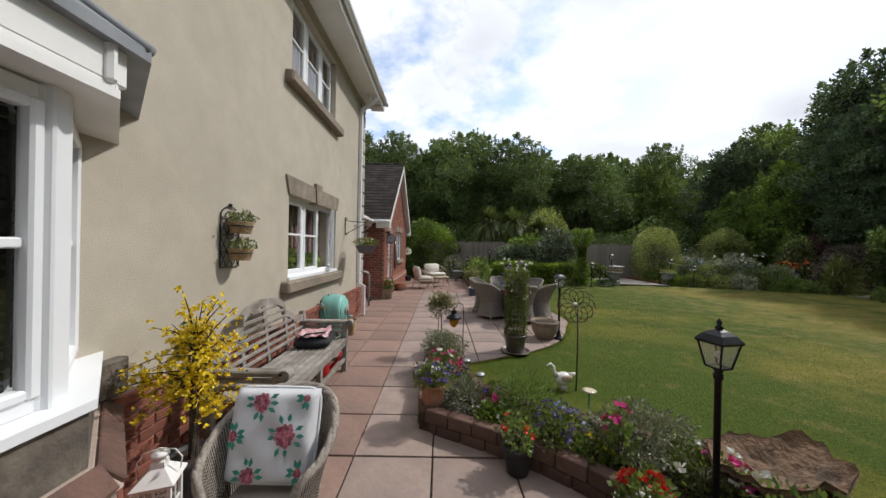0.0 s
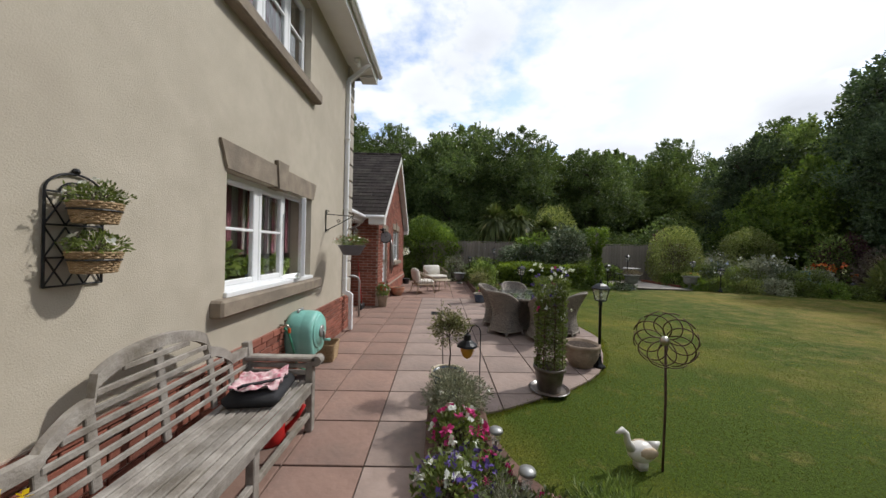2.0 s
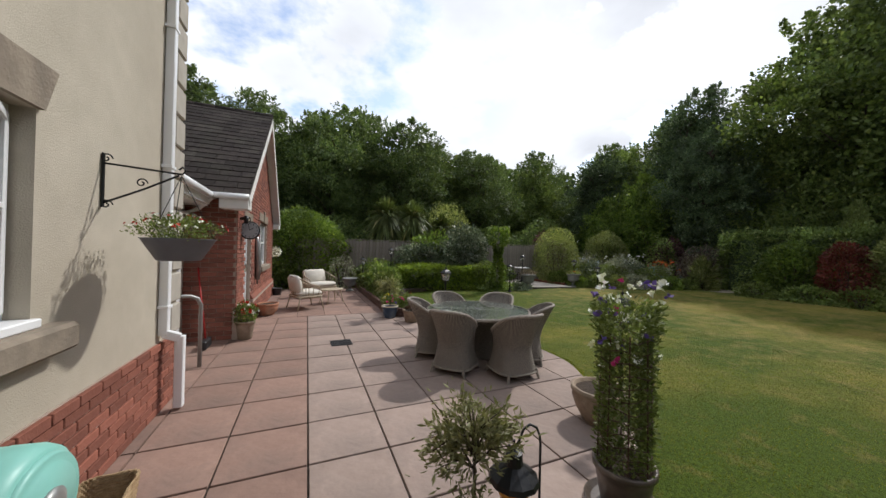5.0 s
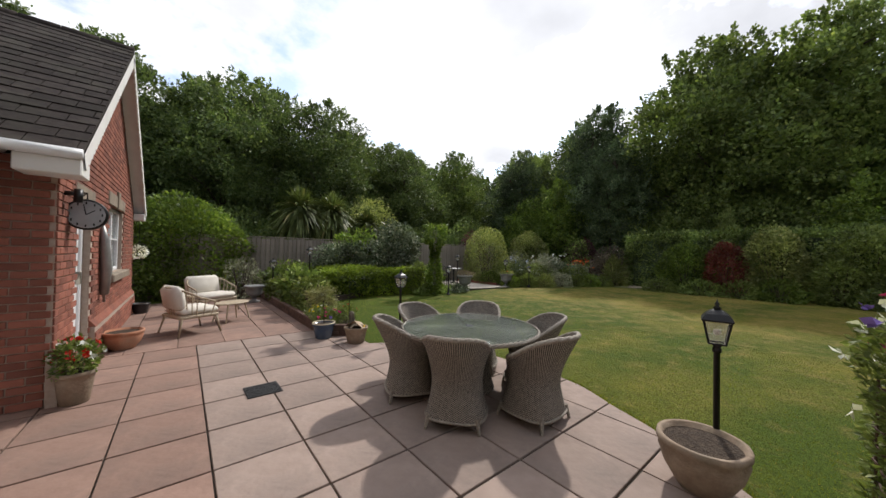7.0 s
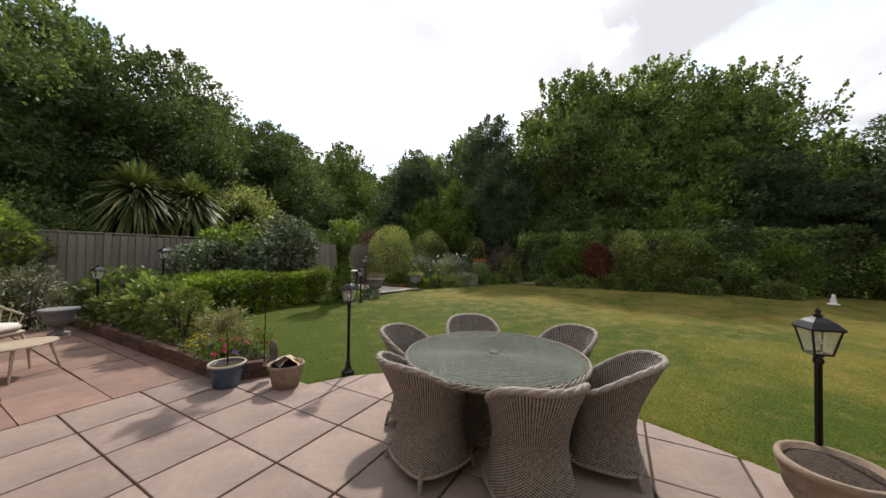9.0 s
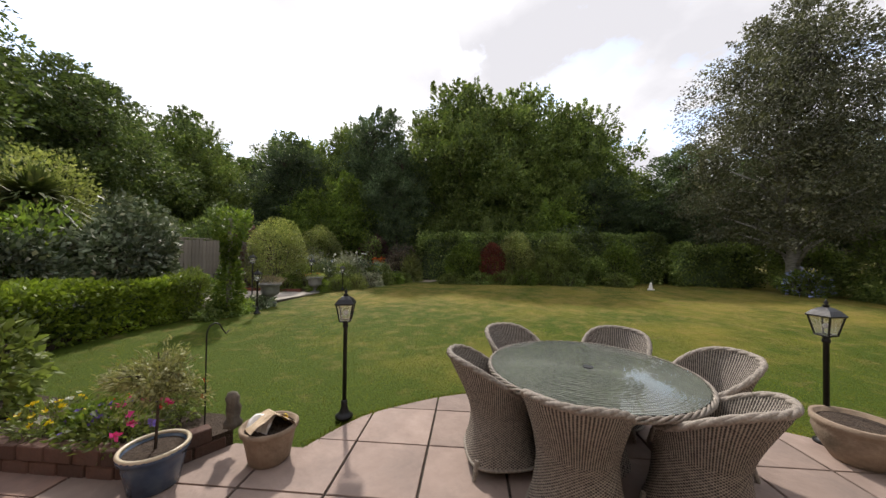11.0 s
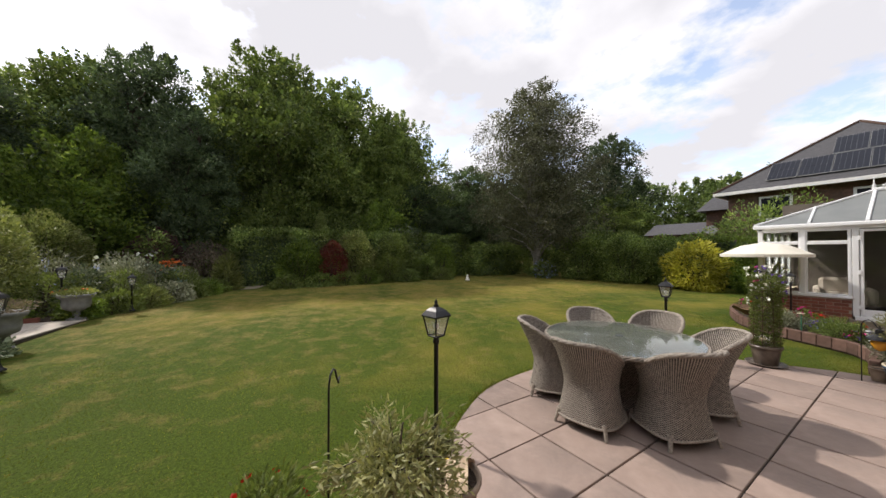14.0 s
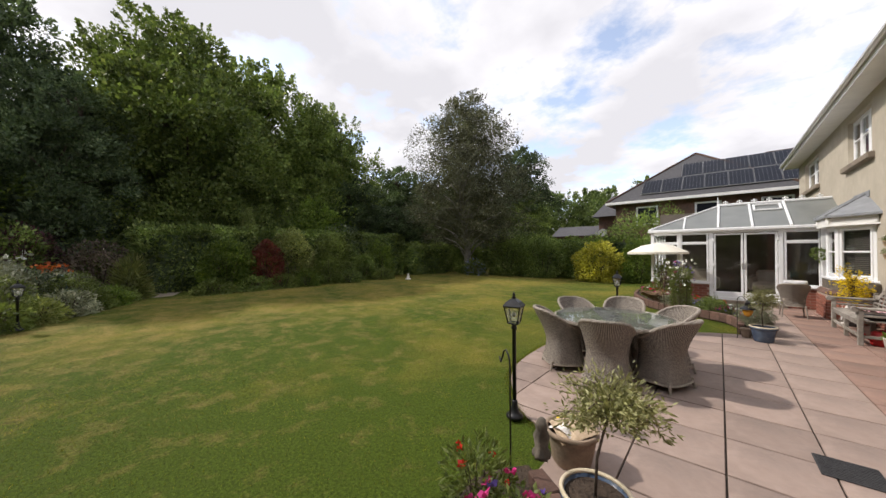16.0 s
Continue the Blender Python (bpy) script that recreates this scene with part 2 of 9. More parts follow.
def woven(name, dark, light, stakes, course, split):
    """Basket weave round an upright axis: dense courses below the split height, open upright stakes above it. The
    colour darkens where the weave lies low, painting in the shade of the gaps.
    """
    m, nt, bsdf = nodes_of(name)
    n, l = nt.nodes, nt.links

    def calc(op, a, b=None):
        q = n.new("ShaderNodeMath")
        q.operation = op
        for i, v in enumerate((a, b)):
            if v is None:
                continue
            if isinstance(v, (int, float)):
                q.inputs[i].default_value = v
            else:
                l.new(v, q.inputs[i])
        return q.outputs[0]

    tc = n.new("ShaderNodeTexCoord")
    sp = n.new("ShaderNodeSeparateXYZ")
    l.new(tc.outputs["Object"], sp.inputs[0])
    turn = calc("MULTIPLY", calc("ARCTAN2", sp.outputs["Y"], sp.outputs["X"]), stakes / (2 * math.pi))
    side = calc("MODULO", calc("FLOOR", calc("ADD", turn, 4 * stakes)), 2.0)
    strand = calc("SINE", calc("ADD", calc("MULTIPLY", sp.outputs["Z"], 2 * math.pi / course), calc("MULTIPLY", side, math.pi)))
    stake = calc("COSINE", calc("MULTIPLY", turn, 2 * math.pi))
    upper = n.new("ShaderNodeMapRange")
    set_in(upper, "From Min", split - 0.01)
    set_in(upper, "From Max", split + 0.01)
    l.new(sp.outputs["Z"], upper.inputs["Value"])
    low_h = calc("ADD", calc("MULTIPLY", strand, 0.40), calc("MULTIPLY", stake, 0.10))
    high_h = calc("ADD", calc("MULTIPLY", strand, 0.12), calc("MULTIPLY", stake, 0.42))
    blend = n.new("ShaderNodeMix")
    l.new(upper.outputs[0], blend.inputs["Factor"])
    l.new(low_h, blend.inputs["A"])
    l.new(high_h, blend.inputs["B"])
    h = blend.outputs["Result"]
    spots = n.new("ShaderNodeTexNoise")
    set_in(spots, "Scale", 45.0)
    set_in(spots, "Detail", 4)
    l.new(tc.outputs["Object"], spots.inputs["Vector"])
    # Weave height drives the colour, so the gaps' shade is painted in.
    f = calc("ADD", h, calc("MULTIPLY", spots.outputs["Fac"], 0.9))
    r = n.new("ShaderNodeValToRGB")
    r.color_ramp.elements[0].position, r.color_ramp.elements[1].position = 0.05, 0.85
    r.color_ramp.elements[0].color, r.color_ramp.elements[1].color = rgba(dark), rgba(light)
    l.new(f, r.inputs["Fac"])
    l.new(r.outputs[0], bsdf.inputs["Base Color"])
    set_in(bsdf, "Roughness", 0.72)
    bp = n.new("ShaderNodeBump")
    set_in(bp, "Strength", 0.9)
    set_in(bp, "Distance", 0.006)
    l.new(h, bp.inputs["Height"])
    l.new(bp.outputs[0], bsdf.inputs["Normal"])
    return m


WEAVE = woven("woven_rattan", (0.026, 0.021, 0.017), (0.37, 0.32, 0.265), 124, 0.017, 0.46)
RENDER = surface("cream_render", (0.44, 0.392, 0.312), (0.50, 0.447, 0.36), 5, 0.9, 0.5, 130, c3=(0.39, 0.343, 0.272), big=0.5, bump_dist=0.006)
STONE = surface("buff_stone", (0.21, 0.17, 0.13), (0.30, 0.25, 0.19), 7, 0.9, 0.4, 50, c3=(0.15, 0.125, 0.10), big=1.6)
DARKSTONE = surface("weathered_dark_stone", (0.085, 0.072, 0.058), (0.19, 0.16, 0.125), 9, 0.95, 0.7, 40, c3=(0.06, 0.052, 0.044), big=3.0)
QUOIN = surface("grey_quoin", (0.36, 0.33, 0.28), (0.44, 0.40, 0.34), 7, 0.9, 0.3, 60)
BRICK = surface("red_brick", (0.205, 0.072, 0.048), (0.315, 0.118, 0.078), 9, 0.9, 0.5, 70, c3=(0.15, 0.062, 0.046), big=2.0, vary=0.28)
MORTAR = surface("mortar", (0.34, 0.26, 0.21), (0.42, 0.34, 0.28), 20, 0.95, 0.4, 120)
SLAB = surface("paving_slab", (0.265, 0.198, 0.166), (0.345, 0.262, 0.22), 5.5, 0.82, 0.7, 16, c3=(0.205, 0.16, 0.138), big=1.6, vary=0.12)
SLAB_RED = surface("red_paving_slab", (0.235, 0.148, 0.116), (0.305, 0.195, 0.152), 5.5, 0.82, 0.7, 16, c3=(0.185, 0.128, 0.105), big=1.6, vary=0.12)
JOINT = surface("patio_joint", (0.035, 0.028, 0.022), (0.085, 0.07, 0.052), 30, 0.95, 0.5, 80)
UPVC = surface("white_upvc", (0.78, 0.79, 0.80), (0.82, 0.825, 0.83), 3, 0.28, 0.0, spec=0.5)
WHITE = surface("white_paint", (0.74, 0.73, 0.70), (0.82, 0.81, 0.78), 4, 0.5, 0.1, 40)
LEAD = surface("grey_lead", (0.17, 0.18, 0.19), (0.26, 0.27, 0.285), 5, 0.55, 0.2, 30, spec=0.4)
TILE = surface("roof_tile", (0.030, 0.025, 0.023), (0.055, 0.044, 0.039), 12, 0.85, 0.5, 60, c3=(0.060, 0.054, 0.044), big=2.2, vary=0.25, spec=0.1)
SLATE = surface("grey_slate", (0.052, 0.052, 0.056), (0.085, 0.082, 0.086), 9, 0.75, 0.4, 40, vary=0.15)
PANEL = surface("solar_cell", (0.008, 0.010, 0.016), (0.014, 0.016, 0.024), 6, 0.35, 0.0, spec=0.15)
GLASS = glass_mat("window_glass")
ROOFGLASS = surface("grey_polycarbonate", (0.155, 0.165, 0.16), (0.20, 0.21, 0.20), 2, 0.35, 0.0)
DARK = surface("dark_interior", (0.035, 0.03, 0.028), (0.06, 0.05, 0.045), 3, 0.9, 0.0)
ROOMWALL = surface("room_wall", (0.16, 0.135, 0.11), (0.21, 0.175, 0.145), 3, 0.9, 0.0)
CURTAIN = surface("pale_curtain", (0.24, 0.215, 0.20), (0.33, 0.30, 0.28), 6, 0.9, 0.2, 80, stretch=(1, 6, 0.3))
STRIPE = surface("mauve_curtain", (0.14, 0.045, 0.06), (0.2, 0.07, 0.085), 6, 0.9, 0.2, 80)
RATTAN = surface("grey_rattan", (0.17, 0.145, 0.118), (0.36, 0.315, 0.265), 60, 0.7, 0.3, 150, vary=0.14)
RATTAN_TOP = surface("woven_tabletop", (0.21, 0.20, 0.175), (0.36, 0.345, 0.30), 40, 0.6, 0.3, 140)
TABLEGLASS = glass_mat("table_glass", (0.90, 0.95, 0.92), 0.02)
TABLEGLASS.node_tree.nodes["Principled BSDF"].inputs["IOR"].default_value = 1.17
TEAK = surface("weathered_teak", (0.21, 0.185, 0.16), (0.37, 0.34, 0.30), 9, 0.85, 0.5, 60, c3=(0.12, 0.10, 0.07), big=2.5, vary=0.15, stretch=(1, 1, 1))
IRON = surface("black_iron", (0.010, 0.010, 0.011), (0.02, 0.02, 0.021), 12, 0.38, 0.2, 60, metal=0.2)
RUST = surface("rusty_iron", (0.055, 0.030, 0.020), (0.10, 0.055, 0.035), 20, 0.75, 0.4, 80)
BRASSY = surface("polished_hub", (0.4, 0.38, 0.33), (0.55, 0.52, 0.45), 10, 0.3, 0.0, metal=0.9)
GALV = surface("galvanised_rail", (0.30, 0.30, 0.29), (0.38, 0.38, 0.37), 12, 0.45, 0.1, 60, metal=0.6)
LAMPGLASS = thin_pane("lamp_glass", (0.74, 0.74, 0.70), 0.3)
TERRA = surface("terracotta", (0.34, 0.14, 0.075), (0.47, 0.22, 0.13), 9, 0.9, 0.4, 60, c3=(0.36, 0.25, 0.18), big=3.0)
OLDPOT = surface("lichened_stone_pot", (0.21, 0.15, 0.105), (0.36, 0.28, 0.205), 8, 0.95, 0.7, 35, c3=(0.13, 0.11, 0.08), big=3.5)
BLUEPOT = surface("blue_glaze", (0.035, 0.055, 0.10), (0.075, 0.11, 0.17), 7, 0.22, 0.1, 30, c3=(0.12, 0.15, 0.18), big=3)
CREAMRIM = surface("cream_glaze", (0.52, 0.44, 0.30), (0.62, 0.54, 0.40), 9, 0.3, 0.1, 30)
DARKPOT = surface("dark_glazed_pot", (0.06, 0.045, 0.035), (0.13, 0.10, 0.08), 8, 0.3, 0.2, 40, c3=(0.16, 0.13, 0.10), big=4)
BLACKPL = surface("black_plastic", (0.016, 0.016, 0.018), (0.028, 0.028, 0.03), 8, 0.45, 0.1, 40)
GREYPL = surface("grey_planter", (0.11, 0.11, 0.13), (0.15, 0.15, 0.17), 8, 0.6, 0.1, 40)
TURQ = surface("turquoise_plastic", (0.20, 0.46, 0.40), (0.25, 0.53, 0.46), 5, 0.4, 0.05, 40)
GREENHOSE = surface("green_hose", (0.03, 0.20, 0.12), (0.05, 0.27, 0.16), 9, 0.45, 0.0)
ORANGE = surface("orange_fitting", (0.5, 0.09, 0.02), (0.6, 0.13, 0.03), 9, 0.4, 0.0)
RED = surface("red_plastic", (0.36, 0.012, 0.012), (0.46, 0.02, 0.018), 9, 0.4, 0.0)
WICKER = surface("natural_wicker", (0.26, 0.17, 0.085), (0.42, 0.30, 0.17), 40, 0.8, 0.5, 150)
SOIL = surface("garden_soil", (0.035, 0.024, 0.016), (0.075, 0.052, 0.036), 25, 0.98, 0.9, 50, bump_dist=0.03)
GRAVEL = surface("pale_gravel", (0.26, 0.21, 0.16), (0.40, 0.34, 0.27), 40, 0.95, 0.8, 90, bump_dist=0.02)
PALESLAB = surface("pale_paving", (0.40, 0.35, 0.30), (0.50, 0.45, 0.39), 4, 0.9, 0.3, 40, vary=0.06)
BEDBRICK = surface("dark_edging_brick", (0.095, 0.055, 0.042), (0.175, 0.098, 0.074), 9, 0.9, 0.6, 50, c3=(0.085, 0.06, 0.048), big=3, vary=0.25)
FENCEWOOD = surface("grey_fence_board", (0.17, 0.145, 0.12), (0.27, 0.235, 0.195), 5, 0.9, 0.4, 40, c3=(0.12, 0.11, 0.085), big=1.2, vary=0.16, stretch=(6, 6, 0.6))
BARK = surface("bark", (0.045, 0.033, 0.024), (0.095, 0.072, 0.052), 9, 0.95, 0.8, 30, bump_dist=0.03)
BIRCHBARK = surface("birch_bark", (0.16, 0.15, 0.13), (0.42, 0.40, 0.37), 4, 0.85, 0.4, 30, stretch=(1, 1, 4))
CUSHION = surface("cream_cushion", (0.60, 0.56, 0.49), (0.68, 0.64, 0.57), 6, 0.9, 0.3, 200)
SEATPAD = surface("beige_seat_pad", (0.40, 0.345, 0.29), (0.47, 0.41, 0.35), 6, 0.9, 0.3, 200)
FLORAL = surface("white_quilted_cotton", (0.66, 0.66, 0.67), (0.74, 0.74, 0.74), 6, 0.9, 0.3, 180)
ROSE = surface("rose_print", (0.30, 0.05, 0.09), (0.62, 0.26, 0.30), 60, 0.9, 0.0, vary=0.45)
PRINTLEAF = surface("printed_leaf", (0.05, 0.26, 0.19), (0.09, 0.36, 0.27), 40, 0.9, 0.0)
CANE = surface("pale_cane", (0.36, 0.29, 0.20), (0.48, 0.40, 0.29), 20, 0.6, 0.2, 100)
PARASOL = surface("cream_canvas", (0.68, 0.64, 0.54), (0.76, 0.72, 0.62), 5, 0.9, 0.2, 120)
DRIFT = surface("weathered_driftwood", (0.09, 0.055, 0.034), (0.27, 0.165, 0.095), 10, 0.9, 0.8, 28, c3=(0.07, 0.055, 0.04), big=4, bump_dist=0.03)
BLACKCLOTH = surface("black_cloth", (0.015, 0.015, 0.017), (0.03, 0.03, 0.033), 8, 0.8, 0.3, 90)
PRINTCLOTH = surface("pink_white_print", (0.70, 0.60, 0.58), (0.44, 0.10, 0.15), 26, 0.9, 0.1, 60)
PEWTER = surface("weathered_lead_urn", (0.15, 0.15, 0.145), (0.25, 0.25, 0.24), 8, 0.8, 0.4, 50)
BUFFHAT = surface("straw_hat", (0.48, 0.36, 0.24), (0.58, 0.46, 0.32), 30, 0.85, 0.3, 150)
RUBBER = surface("dark_rubber_mat", (0.028, 0.028, 0.03), (0.05, 0.05, 0.052), 40, 0.85, 0.6, 120)
SWANWHITE = surface("white_ceramic", (0.72, 0.68, 0.62), (0.80, 0.77, 0.72), 9, 0.35, 0.1, 40)
AMBER = surface("amber_glass", (0.50, 0.22, 0.02), (0.62, 0.30, 0.03), 9, 0.2, 0.0)
CLOCKFACE = surface("clock_face", (0.30, 0.32, 0.33), (0.38, 0.40, 0.41), 9, 0.4, 0.0)
VERDI = surface("verdigris", (0.10, 0.20, 0.20), (0.16, 0.28, 0.28), 12, 0.7, 0.3, 60)

L_YEW = leaf_mat("bright_yew_leaf", (0.085, 0.135, 0.018), (0.19, 0.265, 0.035), (0.28, 0.35, 0.06))
L_WOOD = leaf_mat("woodland_leaf", (0.045, 0.078, 0.028), (0.118, 0.165, 0.055), (0.20, 0.25, 0.09))
L_WOOD2 = leaf_mat("woodland_leaf_light", (0.060, 0.098, 0.028), (0.145, 0.198, 0.055), (0.24, 0.285, 0.09))
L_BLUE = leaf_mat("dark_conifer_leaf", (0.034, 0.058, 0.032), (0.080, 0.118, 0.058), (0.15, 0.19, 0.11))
L_BIRCH = leaf_mat("birch_leaf", (0.052, 0.062, 0.034), (0.125, 0.138, 0.080), (0.24, 0.25, 0.17), trans=0.25)
L_HEDGE = leaf_mat("hedge_leaf", (0.07, 0.115, 0.036), (0.18, 0.25, 0.068), (0.34, 0.40, 0.17))
L_HEDGE2 = leaf_mat("bright_hedge_leaf", (0.062, 0.112, 0.022), (0.15, 0.22, 0.04), (0.23, 0.30, 0.06))
L_VARIEG = leaf_mat("silver_variegated_leaf", (0.045, 0.075, 0.035), (0.20, 0.25, 0.16), (0.55, 0.57, 0.46), trans=0.12)
L_GOLD = leaf_mat("golden_leaf", (0.12, 0.16, 0.05), (0.25, 0.285, 0.10), (0.38, 0.40, 0.18))
L_YELLOW = leaf_mat("yellow_leaf", (0.40, 0.38, 0.05), (0.78, 0.70, 0.12), (0.25, 0.30, 0.05))
L_RED = leaf_mat("red_leaf", (0.105, 0.022, 0.018), (0.205, 0.055, 0.036), (0.16, 0.10, 0.05), trans=0.2)
L_PURPLE = leaf_mat("purple_leaf", (0.055, 0.026, 0.034), (0.13, 0.062, 0.068), (0.2, 0.12, 0.11))
L_PALE = leaf_mat("pale_pink_green_leaf", (0.12, 0.10, 0.075), (0.26, 0.20, 0.17), (0.34, 0.29, 0.25))
L_OLIVE = leaf_mat("olive_leaf", (0.15, 0.155, 0.065), (0.33, 0.32, 0.15), (0.42, 0.40, 0.22), trans=0.25)
L_HERB = leaf_mat("herb_leaf", (0.075, 0.11, 0.03), (0.16, 0.21, 0.06), (0.24, 0.28, 0.12))
L_SILVER = leaf_mat("silver_herb_leaf", (0.15, 0.18, 0.11), (0.30, 0.33, 0.22), (0.4, 0.42, 0.3), trans=0.1)
L_CORDY = leaf_mat("cordyline_leaf", (0.05, 0.075, 0.022), (0.115, 0.15, 0.045), (0.24, 0.22, 0.09), trans=0.2)
L_GRASS = leaf_mat("grass_blade", (0.075, 0.10, 0.010), (0.13, 0.145, 0.02), (0.26, 0.20, 0.07), trans=0.5)
F_YELLOW = leaf_mat("yellow_blossom", (0.62, 0.44, 0.01), (0.82, 0.62, 0.02), (0.55, 0.34, 0.0), trans=0.2)
F_RED = leaf_mat("red_blossom", (0.50, 0.015, 0.01), (0.70, 0.03, 0.015), (0.75, 0.10, 0.03), trans=0.15)
F_PINK = leaf_mat("magenta_blossom", (0.42, 0.02, 0.14), (0.62, 0.06, 0.26), (0.7, 0.25, 0.42), trans=0.15)
F_PURPLE = leaf_mat("purple_blossom", (0.08, 0.05, 0.22), (0.16, 0.10, 0.36), (0.3, 0.22, 0.5), trans=0.15)
CONSWALL = surface("conservatory_inside", (0.13, 0.11, 0.09), (0.18, 0.15, 0.125), 3, 0.9, 0.0)
F_WHITE = leaf_mat("white_blossom", (0.66, 0.66, 0.60), (0.80, 0.80, 0.76), (0.75, 0.6, 0.62), trans=0.15)
F_BLUE = leaf_mat("blue_blossom", (0.16, 0.22, 0.42), (0.30, 0.36, 0.55), (0.42, 0.42, 0.6), trans=0.15)
F_ORANGE = leaf_mat("orange_blossom", (0.55, 0.10, 0.02), (0.7, 0.2, 0.04), (0.65, 0.35, 0.25), trans=0.15)


# ---- building helpers ----
class Mesh:
    """Collects vertices and faces, then becomes one mesh object."""

    def __init__(self):
        self.v, self.f = [], []

    def add(self, verts, faces):
        base = len(self.v)
        self.v.extend([tuple(p) for p in verts])
        self.f.extend([tuple(base + i for i in face) for face in faces])
        return self

    def box(self, x0, y0, z0, x1, y1, z1, b=0.0):
        return self.slab((x0 + x1) / 2, (y0 + y1) / 2, (z0 + z1) / 2, abs(x1 - x0), abs(y1 - y0), abs(z1 - z0), b)

    def slab(self, cx, cy, cz, sx, sy, sz, b=0.0, m=None):
        hx, hy, hz = sx / 2, sy / 2, sz / 2
        pts, faces = [], []
        if b <= 0:
            pts = [(x, y, z) for x in (-hx, hx) for y in (-hy, hy) for z in (-hz, hz)]
            faces = [(0, 1, 3, 2), (4, 6, 7, 5), (0, 4, 5, 1), (2, 3, 7, 6), (0, 2, 6, 4), (1, 5, 7, 3)]
        else:
            b = min(b, hx * 0.9, hy * 0.9, hz * 0.9)
            idx = {}
            for sxx in (-1, 1):
                for syy in (-1, 1):
                    for szz in (-1, 1):
                        for k in range(3):
                            off = [hx - b, hy - b, hz - b]
                            off[k] += b
                            idx[(sxx, syy, szz, k)] = len(pts)
                            pts.append((sxx * off[0], syy * off[1], szz * off[2]))
            for s in (-1, 1):
                faces.append([idx[(s, a, c, 0)] for a, c in ((-1, -1), (1, -1), (1, 1), (-1, 1))][:: s])
                faces.append([idx[(a, s, c, 1)] for a, c in ((-1, -1), (-1, 1), (1, 1), (1, -1))][:: s])
                faces.append([idx[(a, c, s, 2)] for a, c in ((-1, -1), (1, -1), (1, 1), (-1, 1))][:: s])
            for a in (-1, 1):
                for c in (-1, 1):
                    faces.append([idx[(a, c, -1, 0)], idx[(a, c, 1, 0)], idx[(a, c, 1, 1)], idx[(a, c, -1, 1)]][:: (1 if a * c < 0 else -1)])
                    faces.append([idx[(a, -1, c, 0)], idx[(a, 1, c, 0)], idx[(a, 1, c, 2)], idx[(a, -1, c, 2)]][:: (1 if a * c > 0 else -1)])
                    faces.append([idx[(-1, a, c, 1)], idx[(1, a, c, 1)], idx[(1, a, c, 2)], idx[(-1, a, c, 2)]][:: (1 if a * c < 0 else -1)])
            for a in (-1, 1):
                for c in (-1, 1):
                    for e in (-1, 1):
                        t = [idx[(a, c, e, k)] for k in range(3)]
                        faces.append(t if a * c * e > 0 else t[::-1])
        if m is None:
            pts = [(p[0] + cx, p[1] + cy, p[2] + cz) for p in pts]
        else:
            pts = [tuple(m @ Vector((p[0] + cx, p[1] + cy, p[2] + cz))) for p in pts]
        return self.add(pts, faces)

    def beam(self, a, b, w, h, bev=0.004):
        """A bar from a to b, w wide and h high, with eased edges."""
        a, b = Vector(a), Vector(b)
        d = b - a
        q = d.to_track_quat("X", "Z").to_matrix().to_4x4()
        return self.slab(0, 0, 0, d.length, w, h, bev, Matrix.Translation((a + b) / 2) @ q)

    def tube(self, pts, r, n=8, cap=True):
        pts = [Vector(p) for p in pts]
        rs = r if isinstance(r, (list, tuple)) else [r] * len(pts)
        verts, faces, last = [], [], None
        for i, p in enumerate(pts):
            d = (pts[min(i + 1, len(pts) - 1)] - pts[max(i - 1, 0)]).normalized()
            if last is None:
                u = d.orthogonal().normalized()
            else:
                u = (last - d * last.dot(d))
                u = u.normalized() if u.length > 1e-6 else d.orthogonal().normalized()
            last = u
            w = d.cross(u)
            for k in range(n):
                a = 2 * math.pi * k / n
                verts.append(p + (u * math.cos(a) + w * math.sin(a)) * rs[i])
        for i in range(len(pts) - 1):
            for k in range(n):
                k2 = (k + 1) % n
                faces.append((i * n + k, i * n + k2, (i + 1) * n + k2, (i + 1) * n + k))
        if cap:
            faces.append(tuple(range(n))[::-1])
            faces.append(tuple((len(pts) - 1) * n + k for k in range(n)))
        return self.add(verts, faces)

    def lathe(self, prof, n=24, c=(0, 0, 0), wob=0.0, sides=None):
        verts, faces = [], []
        for r, z in prof:
            for k in range(n):
                a = 2 * math.pi * (k + 0.5) / n
                rr = r * (1 + wob * noise.noise(Vector((math.cos(a) * 2, math.sin(a) * 2, z * 6 + 3))))
                verts.append((c[0] + rr * math.cos(a), c[1] + rr * math.sin(a), c[2] + z))
        for i in range(len(prof) - 1):
            for k in range(n):
                k2 = (k + 1) % n
                faces.append((i * n + k, i * n + k2, (i + 1) * n + k2, (i + 1) * n + k))
        faces.append(tuple(range(n))[::-1])
        faces.append(tuple((len(prof) - 1) * n + k for k in range(n)))
        return self.add(verts, faces)

    def prism(self, poly, z0, z1):
        n = len(poly)
        verts = [(p[0], p[1], z0) for p in poly] + [(p[0], p[1], z1) for p in poly]
        faces = [tuple(range(n))[::-1], tuple(range(n, 2 * n))]
        faces += [(i, (i + 1) % n, n + (i + 1) % n, n + i) for i in range(n)]
        return self.add(verts, faces)

    def ball(self, c, r, n=10, sq=(1, 1, 1), wob=0.0):
        prof = []
        base = len(self.v)
        for i in range(n // 2 + 1):
            t = math.pi * (i / (n // 2)) - math.pi / 2
            prof.append((max(r * math.cos(t), 1e-4), r * math.sin(t)))
        self.lathe(prof, n)
        for i in range(base, len(self.v)):
            p = Vector(self.v[i])
            if wob:
                p *= 1 + wob * noise.noise(p * (2.2 / r) + Vector(c))
            self.v[i] = (c[0] + p[0] * sq[0], c[1] + p[1] * sq[1], c[2] + p[2] * sq[2])
        return self

